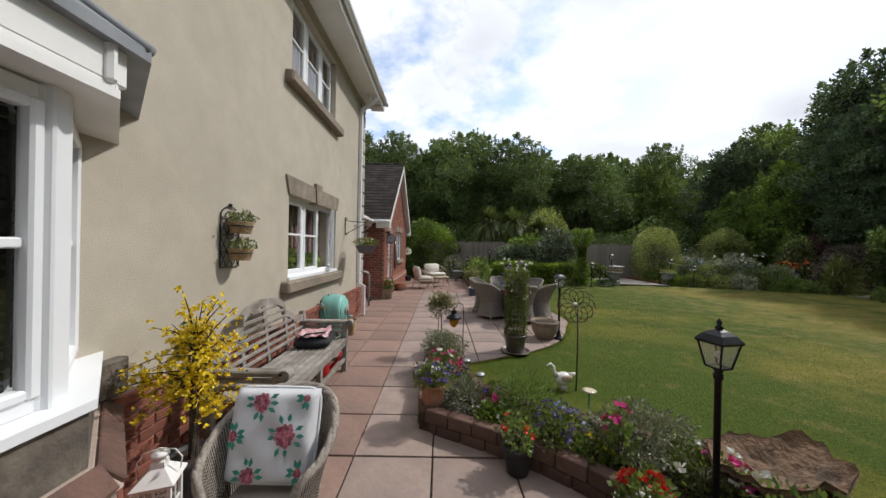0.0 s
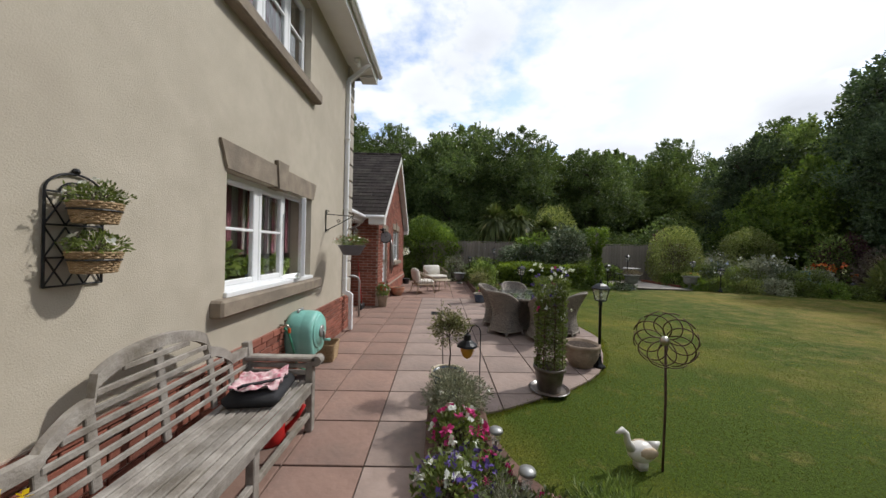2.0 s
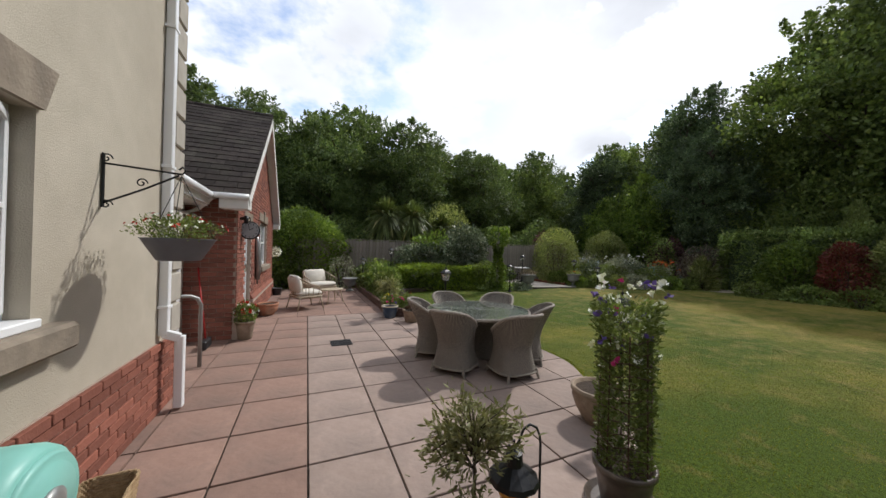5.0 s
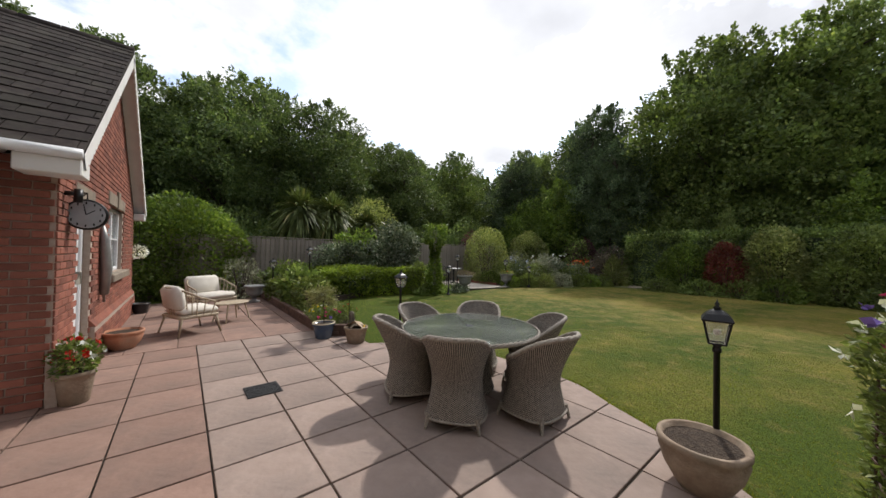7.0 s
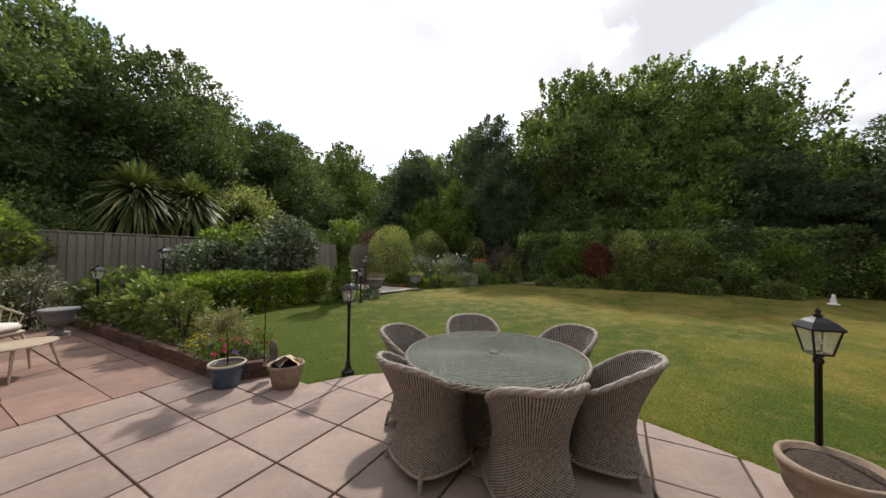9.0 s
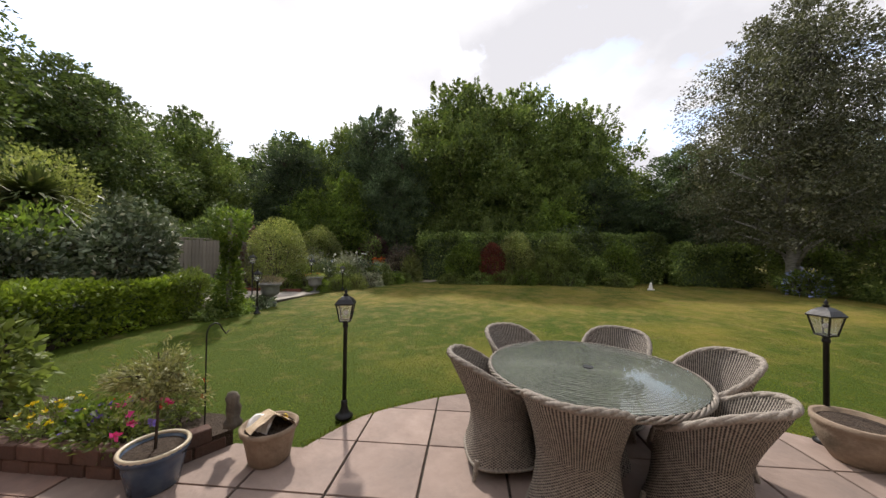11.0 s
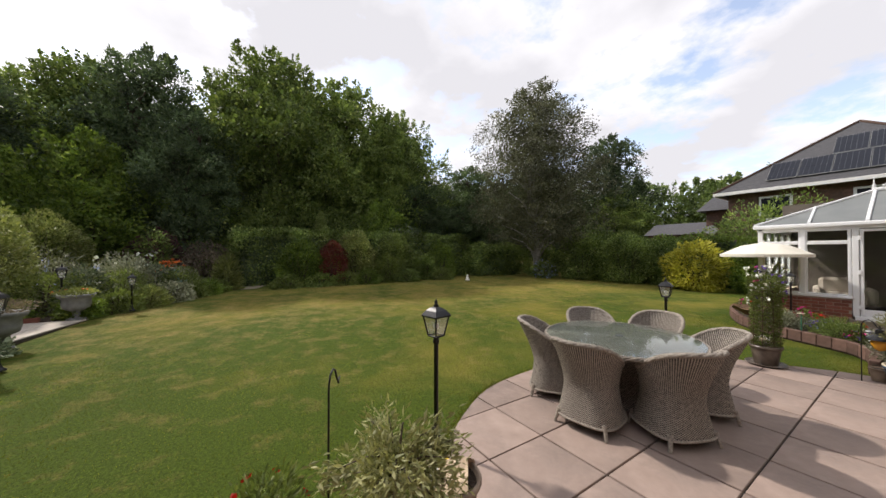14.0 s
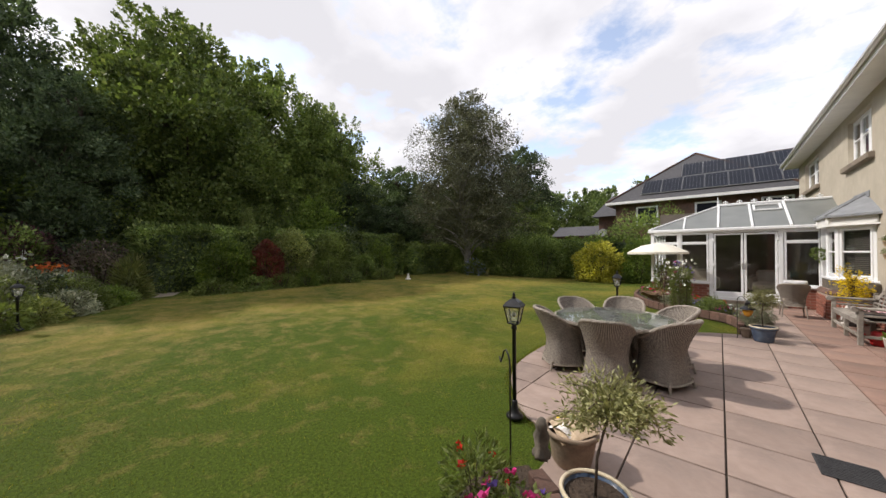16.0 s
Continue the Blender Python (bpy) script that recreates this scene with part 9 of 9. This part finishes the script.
part("hose", Mesh().tube([(-0.20, -0.30, 0.66), (-0.14, -0.30, 0.58), (-0.10, -0.27, 0.40), (-0.08, -0.2, 0.18), (0.0, -0.1, 0.08), (0.06, -0.02, 0.14), (0.02, 0.02, 0.32)], 0.013, 8), GREENHOSE, reel, "green hose loop", True)
reel.scale = (1.0, 1.0, 1.02)
tap = thing("garden_tap", WX + 0.014, 5.14, 0.70, 0, "brass garden tap with an orange hose connector", "tap")
part("spout", Mesh().tube([(0, 0, 0), (0.09, 0, 0.0), (0.11, 0, -0.04)], 0.013, 8), BRASSY, tap, smooth=True)
part("lever", Mesh().tube([(0.06, 0, 0.0), (0.06, 0, 0.05), (0.10, -0.04, 0.065)], 0.009, 6), RUST, tap)
part("connector", Mesh().tube([(0.11, 0, -0.035), (0.115, 0, -0.09)], 0.017, 8), ORANGE, tap)
wb = thing("wicker_basket", -1.60, 6.02, 0, 4, "open natural wicker basket by the brick plinth", "basket")
wv = Mesh()
for k in range(15):
    z, hx_, hy_ = 0.012 + 0.0165 * k, 0.105 + 0.0018 * k, 0.15 + 0.002 * k
    loop = []
    for j in range(41):
        t = 2 * math.pi * j / 40
        sgn = 0.004 * (1 if (j + k) % 2 else -1)
        loop.append(((hx_ + sgn) * math.copysign(abs(math.cos(t)) ** 0.35, math.cos(t)), (hy_ + sgn) * math.copysign(abs(math.sin(t)) ** 0.35, math.sin(t)), z))
    wv.tube(loop, 0.0095, 5, False)
part("weave", wv, WICKER, wb)
part("bottom", Mesh().box(-0.1, -0.14, 0.0, 0.1, 0.14, 0.015), WICKER, wb)
dc = thing("gully_grate", -1.66, 5.28, 0.0, 0, "dark square gully grate in the paving", "drain")
part("frame", Mesh().box(-0.11, -0.14, 0.002, 0.11, 0.14, 0.012, 0.003), BLACKPL, dc)
for k in range(7):
    part("bar", Mesh().box(-0.09, -0.12 + k * 0.038, 0.012, 0.09, -0.12 + k * 0.038 + 0.02, 0.018), BLACKPL, dc)
tub = thing("white_tub", -1.42, 4.42, 0, 0, "small ribbed white planter at the bench end", "planter")
part("body", Mesh().lathe([(0.07, 0), (0.10, 0.2), (0.105, 0.21), (0.095, 0.21), (0.088, 0.19)], 20), SWANWHITE, tub, smooth=True)
clump("herb", -1.42, 4.42, 0.17, 0.09, 0.12, 160, 0.06, L_HEDGE2, 147, "green herb in the white planter")

mat_ = thing("cover_plate", -0.012, 9.40, 0.0, 1, "dark grey ribbed rubber mat lying on the slabs", "mat")
part("plate", Mesh().box(-0.17, -0.16, 0.003, 0.17, 0.16, 0.014, 0.003), RUBBER, mat_)
for k in range(12):
    part("rib", Mesh().box(-0.16, -0.15 + k * 0.0255, 0.0145, 0.16, -0.15 + k * 0.0255 + 0.013, 0.018), RUBBER, mat_)
rail = thing("handrail", -1.87, 8.87, 0, 0, "bent galvanised handrail by the side entrance", "handrail")
part("tube", Mesh().tube([(0, 0, 0), (0, 0, 0.82), (-0.03, -0.02, 0.91), (-0.10, -0.06, 0.95), (-0.55, -0.30, 0.98)], 0.024, 10), GALV, rail, smooth=True)
br = thing("broom", -2.12, 10.02, 0, 0, "broom with a red handle leaning in the recess", "broom")
part("handle", Mesh().tube([(0.10, -0.25, 0.12), (-0.12, 0.12, 1.25)], 0.012, 8), RED, br, smooth=True)
part("head", Mesh().slab(0.10, -0.27, 0.08, 0.10, 0.32, 0.14, 0.02), BLACKPL, br)
wl_ = thing("wall_lantern", -2.42, 9.9, 1.75, 0, "white-glazed lantern on the recess wall", "wall light")
part("bracket", Mesh().tube([(-0.04, 0, 0.05), (0.12, 0, 0.05), (0.16, 0, 0.12)], 0.012, 6), IRON, wl_)
part("glass", Mesh().lathe([(0.04, 0.12), (0.08, 0.30), (0.09, 0.31), (0.02, 0.38)], 6, (0.16, 0, 0)), LAMPGLASS, wl_)
ck = thing("outdoor_clock", -1.58, 10.62, 1.92, 0, "round outdoor clock hanging from a black wall bracket", "clock")
part("rim", Mesh().lathe([(0.15, -0.04), (0.17, -0.035), (0.17, 0.035), (0.15, 0.04)], 32).move(pose(0, 0, 0, 90, 0, 0)), IRON, ck, smooth=True)
part("face", Mesh().lathe([(0.01, -0.042), (0.15, -0.042), (0.15, 0.042), (0.01, 0.042)], 32).move(pose(0, 0, 0, 90, 0, 0)), CLOCKFACE, ck)
for k in range(12):
    a = k * math.pi / 6
    part("hour_mark", Mesh().slab(0.125 * math.sin(a), -0.044, 0.125 * math.cos(a), 0.012, 0.004, 0.028, 0, None), IRON, ck)
part("clock_hand", Mesh().beam((0, -0.046, 0), (0.07, -0.046, 0.05), 0.004, 0.01, 0.001).beam((0, -0.046, 0), (-0.02, -0.046, 0.11), 0.004, 0.008, 0.001), IRON, ck)
part("bracket", Mesh().tube([(-0.14, 0, 0.24), (0.0, 0, 0.24), (0.0, 0, 0.17)], 0.008, 6).tube([(-0.14, 0, 0.10), (-0.06, 0, 0.18), (0, 0, 0.24)], 0.006, 6), IRON, ck)
wl2 = thing("wall_spotlight", AX + 0.01, 10.4, 2.12, 0, "small black wall light beside the annex door", "wall light")
part("body", Mesh().tube([(0, 0, 0), (0.10, 0, 0)], 0.025, 10).tube([(0.1, 0, 0.05), (0.1, 0, -0.09)], 0.035, 10), IRON, wl2, smooth=True)
fp = thing("folded_parasol", AX + 0.045, 12.25, 0.85, 0, "folded grey garden parasol hanging beside the window", "parasol")
part("canopy", Mesh().tube([(0.02, 0.12, 0.0), (0.04, 0.06, 0.4), (0.02, 0.0, 0.85), (0.0, -0.02, 1.05)], [0.05, 0.07, 0.05, 0.02], 10), GALV, fp, smooth=True)
part("pole", Mesh().tube([(0.02, 0.13, -0.12), (0.0, -0.03, 1.12)], 0.016, 8), GALV, fp, smooth=True)
ball = thing("hanging_basket", AX + 0.12, 16.35, 1.45, 0, "pale hanging flower ball under the gable eave", "hanging basket")
q, nn = blob_points(np.random.default_rng(148), 300, (0, 0, 0), (0.15, 0.15, 0.14), low=-1)
part("flowers", leaf_mesh("flowers", q, nn, 0.06, F_WHITE, np.random.default_rng(149)), F_WHITE, ball)
part("chain", Mesh().tube([(0, 0, 0.1), (0, 0, 0.90)], 0.005, 6), IRON, ball)
cam_ = thing("security_light", WX + 0.25, 7.4, 4.98, 0, "small white security light under the soffit", "security light")
part("body", Mesh().slab(0, 0, 0.14, 0.10, 0.08, 0.10, 0.01), WHITE, cam_)
part("head", Mesh().ball((0.02, 0, 0.06), 0.045, 10), WHITE, cam_, smooth=True)


# ---- terrace things, parasol, ornament ----
tt = thing("bistro_table", 9.6, 17.2, 0.14, 0, "white cast-metal bistro table on the terrace", "table")
part("tabletop", Mesh().lathe([(0.02, 0.70), (0.38, 0.70), (0.39, 0.72), (0.02, 0.725)], 24), WHITE, tt)
part("stem", Mesh().lathe([(0.16, 0), (0.05, 0.06), (0.03, 0.4), (0.05, 0.66), (0.1, 0.70)], 12), IRON, tt, smooth=True)
for x, y, rz in ((8.9, 17.0, 20), (9.9, 17.9, 200)):
    c = thing("bistro_chair", x, y, 0.14, rz, "dark iron bistro chair with a scrolled back", "chair", "bistro chairs")
    part("seat", Mesh().lathe([(0.02, 0.43), (0.2, 0.43), (0.2, 0.45), (0.02, 0.45)], 18), IRON, c)
    for sx in (-1, 1):
        for sy in (-1, 1):
            part("leg", Mesh().tube([(sx * 0.14, sy * 0.14, 0.44), (sx * 0.19, sy * 0.19, 0)], 0.011, 6), IRON, c)
    part("backrest", Mesh().tube([(-0.18, -0.16, 0.44), (-0.22, -0.17, 0.75), (-0.24, 0.0, 0.9), (-0.22, 0.17, 0.75), (-0.18, 0.16, 0.44)], 0.012, 6), IRON, c, smooth=True)
mir = thing("garden_mirror", 7.6, FY - 0.03, 0.9, 0, "white arched window mirror on the fence", "mirror")
part("frame", Mesh().tube([(-0.22, 0, 0), (-0.22, 0, 0.6)] + [(0.22 * -math.cos(t), 0, 0.6 + 0.22 * math.sin(t)) for t in [math.pi * k / 10 for k in range(11)]] + [(0.22, 0, 0), (-0.22, 0, 0)], 0.02, 6), WHITE, mir)
part("glazing_bar", Mesh().box(-0.01, -0.01, 0, 0.01, 0.01, 0.8).box(-0.21, -0.01, 0.25, 0.21, 0.01, 0.27).box(-0.21, -0.01, 0.5, 0.21, 0.01, 0.52), WHITE, mir)
arch = thing("ivy_arch", 6.75, 15.05, 0, 20, "rustic garden post wrapped in ivy and leaves", "garden post")
part("post", Mesh().box(-0.05, -0.05, -0.05, 0.05, 0.05, 2.45, 0.008), TEAK, arch)
rng = np.random.default_rng(150)
ang, zz = rng.uniform(0, 6.28, 3600), rng.uniform(0, 2.68, 3600)
rad = rng.uniform(0.08, 0.26, 3600) * (1 + 0.35 * np.sin(zz * 3.1)) + 0.1 * (zz > 1.9)
part("ivy", leaf_mesh("ivy", np.stack([rad * np.cos(ang), rad * np.sin(ang), zz], 1), np.stack([np.cos(ang), np.sin(ang), 0.2 * np.ones(3600)], 1), 0.09, L_HEDGE2, rng, 0.7), L_HEDGE2, arch)
um = thing("garden_parasol", 2.30, 0.42, 0.12, 0, "open cream canvas parasol over the bed by the conservatory", "parasol")
part("pole", Mesh().tube([(0, 0, -0.02), (0, 0, 1.78)], 0.019, 10), WHITE, um, smooth=True)
cp = Mesh()
for k in range(8):
    a0, a1 = k * math.pi / 4, (k + 1) * math.pi / 4
    for off in (0.0, -0.008):
        e = []
        for j in range(5):
            a = a0 + (a1 - a0) * j / 4
            sag = -0.035 * math.sin(math.pi * j / 4)
            e.append((0.86 * math.cos(a) * (1 + sag), 0.86 * math.sin(a) * (1 + sag), 1.50 + off))
        mid = [(0.45 * p[0] / 0.86, 0.45 * p[1] / 0.86, 1.715 + off) for p in e]
        cp.add(e + mid + [(0, 0, 1.80 + off)], [(j, j + 1, 5 + j + 1, 5 + j) for j in range(4)] + [(5 + j, 6 + j, 10) for j in range(4)])
    fr_ = [(0.86 * math.cos(a0 + (a1 - a0) * j / 4), 0.86 * math.sin(a0 + (a1 - a0) * j / 4)) for j in range(5)]
    cp.add([(p[0], p[1], 1.50) for p in fr_] + [(p[0], p[1], 1.43) for p in fr_], [(j, j + 1, 6 + j, 5 + j) for j in range(4)])
part("canopy", cp, PARASOL, um)
for k in range(8):
    a = k * math.pi / 4
    part("rib", Mesh().tube([(0.02 * math.cos(a), 0.02 * math.sin(a), 1.77), (0.84 * math.cos(a), 0.84 * math.sin(a), 1.485)], 0.006, 5), WHITE, um)
part("finial", Mesh().ball((0, 0, 1.82), 0.025, 8), WHITE, um, smooth=True)
orn = thing("stone_figure", 13.5, 1.35, lawn_z(13.5, 1.35), 0, "small pale stone figure on the lawn edge", "ornament")
part("figure", Mesh().lathe([(0.22, 0), (0.2, 0.06), (0.1, 0.1), (0.12, 0.22), (0.06, 0.32), (0.08, 0.40), (0.02, 0.46)], 14, wob=0.25), SWANWHITE, orn, smooth=True)
orn.scale = (0.65, 0.65, 0.7)
hrn = thing("heron_ornament", 14.3, 13.2, 0.05, 140, "verdigris metal heron standing in the border", "ornament")
part("body", Mesh().ball((0, 0, 0.55), 0.14, 12, (1.9, 0.7, 0.8)).tube([(0.22, 0, 0.6), (0.30, 0, 0.8), (0.26, 0, 0.98), (0.36, 0, 1.02), (0.5, 0, 0.98)], [0.05, 0.03, 0.028, 0.03, 0.006], 8).tube([(0, 0.03, 0.5), (0, 0.03, 0)], 0.012, 6).tube([(0.02, -0.03, 0.5), (0.02, -0.03, 0)], 0.012, 6), VERDI, hrn, smooth=True)


# ---- grass blades near the path ----
def grass_patch(name, n, box, seed, size, keep):
    rng = np.random.default_rng(seed)
    x0, y0, x1, y1 = box
    u = rng.uniform(0, 1, (n, 2))
    u[:, 0] = u[:, 0] ** 1.7
    p = u * (x1 - x0, y1 - y0) + (x0, y0)
    ok = [keep(a, b) for a, b in p]
    p = p[np.array(ok)]
    z = np.array([lawn_z(a, b) for a, b in p])
    pts = np.stack([p[:, 0], p[:, 1], z - 0.005], 1)
    return solid(name, leaf_mesh(name, pts, np.tile((0, 0, 1.0), (len(pts), 1)), size, L_GRASS, rng, 0.16, 0.1, 0.0, 1.0), L_GRASS, "short mown grass blades of the lawn", "grass", kind="stuff")


def inside_poly(poly, x, y):
    c = False
    for i in range(len(poly)):
        (x1, y1), (x2, y2) = poly[i - 1], poly[i]
        if (y1 > y) != (y2 > y) and x < (x2 - x1) * (y - y1) / (y2 - y1) + x1:
            c = not c
    return c


SOLIDS = [PATIO, BED_POLY, FAR_POLY]
grass_patch("lawn_grass", 200000, (0.4, 0.5, 7.0, 17.0), 160, 0.024, lambda x, y: not any(inside_poly(q, x, y) for q in SOLIDS))
EDGE_LINE = PATIO_EDGE
rng = np.random.default_rng(161)
ep = []
for i in range(len(EDGE_LINE) - 1):
    a, b = EDGE_LINE[i], EDGE_LINE[i + 1]
    for k in range(110):
        t = rng.uniform(0, 1)
        ep.append((a[0] + (b[0] - a[0]) * t + rng.normal(0.03, 0.03), a[1] + (b[1] - a[1]) * t + rng.normal(0, 0.03), -0.03))
solid("edge_grass", leaf_mesh("edge_grass", np.array(ep), np.tile((0, 0, 1.0), (len(ep), 1)), 0.04, L_GRASS, rng, 0.12, 0.1, 0, 0.7), L_GRASS, "longer grass along the patio edge", "grass", kind="stuff")


# ---- patio slabs and wall bricks, one by one ----
slab_full = [Mesh().slab(0, 0, -0.012, 0.601, 0.605, 0.024, 0.004).data("paving_slab", mat) for mat in (SLAB, SLAB_RED)]
BREAK_Y = 11.90
LOWER = clip_square(PATIO, -3.0, -1.0, 3.5, BREAK_Y)
UPPER = clip_square(PATIO, -3.0, BREAK_Y, 3.5, 18.0)


def lay_slab(outline, x0, y0, x1, y1, red):
    """One slab between its joints, cut to the patio's edge; whole ones share their mesh."""
    sq = clip_square(outline, x0, y0, x1, y1)
    ar = area_of(sq) if len(sq) > 2 else 0
    if ar < 0.012:
        return
    if ar > 0.3645 and y1 - y0 < 0.7:
        ob = new("paving_slab", slab_full[red])
        ob.matrix_basis = pose((x0 + x1) / 2, (y0 + y1) / 2, 0.002 * noise.noise(Vector((x0 * 3, y0 * 3, 1))), 0.15 * noise.noise(Vector((x0, y0, 5))), 0.15 * noise.noise(Vector((x0, y0, 9))), 0.25 * noise.noise(Vector((x0, y0, 3))))
    else:
        ob = new("paving_slab", Mesh().prism(sq, -0.021, 0.0).data("paving_slab", (SLAB, SLAB_RED)[red]))
    ob.parent = patio_bed


for i in range(-4, 6):
    for j in range(-9, 11):
        x0, y0 = -0.535 + i * 0.615, 5.025 + j * 0.625
        lay_slab(LOWER, x0, y0, x0 + 0.602, y0 + 0.606, 1 if x0 < -0.6 else 0)
for i in range(-4, 5):
    x0 = -0.765 + i * 0.62
    lay_slab(UPPER, x0, BREAK_Y, x0 + 0.61, 12.89, 1)
    for j in range(8):
        y0 = 12.90 + j * 0.62
        lay_slab(UPPER, x0, y0, x0 + 0.61, y0 + 0.61, 1)

brick_face(plinth, (WX + 0.012, 1.9, 0.0), (0, 1, 0), 6.1, 0.0, 0.60, lambda s, z: True, single=210, course=0.0749)
brick_face(plinth, (WX + 0.012, 1.9, 0.60), (0, 1, 0), 6.1, 0.0, 0.078, lambda s, z: True, proud=0.02, single=30)
brick_face(plinth, (WX + 0.012, 8.012, 0.0), (-1, 0, 0), 0.6, 0.0, 0.68, lambda s, z: True, single=20)
brick_face(annex_wall, (AX, AY0, 0.0), (0, 1, 0), AY1 - AY0, 0.0, AP, lambda s, z: (z < AH or abs(AY0 + s - AYM) < (AP - z) / (AP - AH) * (AYM - AY0) - 0.06) and not (DOOR_A[0] - 0.02 < AY0 + s < DOOR_A[1] + 0.02 and DOOR_A[2] < z < DOOR_A[3]) and not (WIN_A[0] - 0.02 < AY0 + s < WIN_A[1] + 0.02 and WIN_A[2] < z < WIN_A[3]), single=160)
brick_face(annex_wall, (-2.46, AY0, 0.0), (1, 0, 0), 0.73, 0.0, AH, lambda s, z: True, single=100)
for (ax, ay), (bx, by) in zip(bay_ring(0.175)[:3], bay_ring(0.175)[1:]):
    bay_base = thing("bay_brickwork", 0, 0, 0, 0, "red brickwork of the bay window base", "brickwork", kind="structure")
    brick_face(bay_base, (ax, ay, 0.0), (bx - ax, by - ay, 0), math.dist((ax, ay), (bx, by)), 0.0, 0.60, lambda s, z: True, single=40)
for y0, x0, x1 in ((CY1 - 0.02, 0.98, CX1), (CY1 - 0.02, WX + 0.02, -0.72)):
    dwarf = thing("dwarf_wall_brickwork", 0, 0, 0, 0, "red brickwork of the conservatory dwarf wall", "brickwork", kind="structure")
    brick_face(dwarf, (x1, y0, 0.0), (-1, 0, 0), x1 - x0, 0.0, 0.58, lambda s, z: True, single=50)
for y0_, y1_ in ((AY0 - 0.07, DOOR_A[0] - 0.05), (DOOR_A[1] + 0.05, AY1)):
    step = thing("annex_plinth", 0, 0, 0, 0, "stepped red brick plinth of the annex", "brickwork", kind="structure")
    part("backing", Mesh().box(AX - 0.02, y0_, 0.0, AX + 0.062, y1_, 0.465), MORTAR, step)
    part("sloped_course", Mesh().add([(AX - 0.01, y0_, 0.465), (AX + 0.075, y0_, 0.465), (AX - 0.01, y0_, 0.55), (AX - 0.01, y1_, 0.465), (AX + 0.075, y1_, 0.465), (AX + 0.012, y1_, 0.55), (AX + 0.012, y0_, 0.55)], [(1, 4, 5, 6), (0, 1, 6, 2), (3, 5, 4)]), BRICK, step)
    brick_face(step, (AX + 0.064, y0_, 0.0), (0, 1, 0), y1_ - y0_, 0.0, 0.465, lambda s, z: True, single=60)
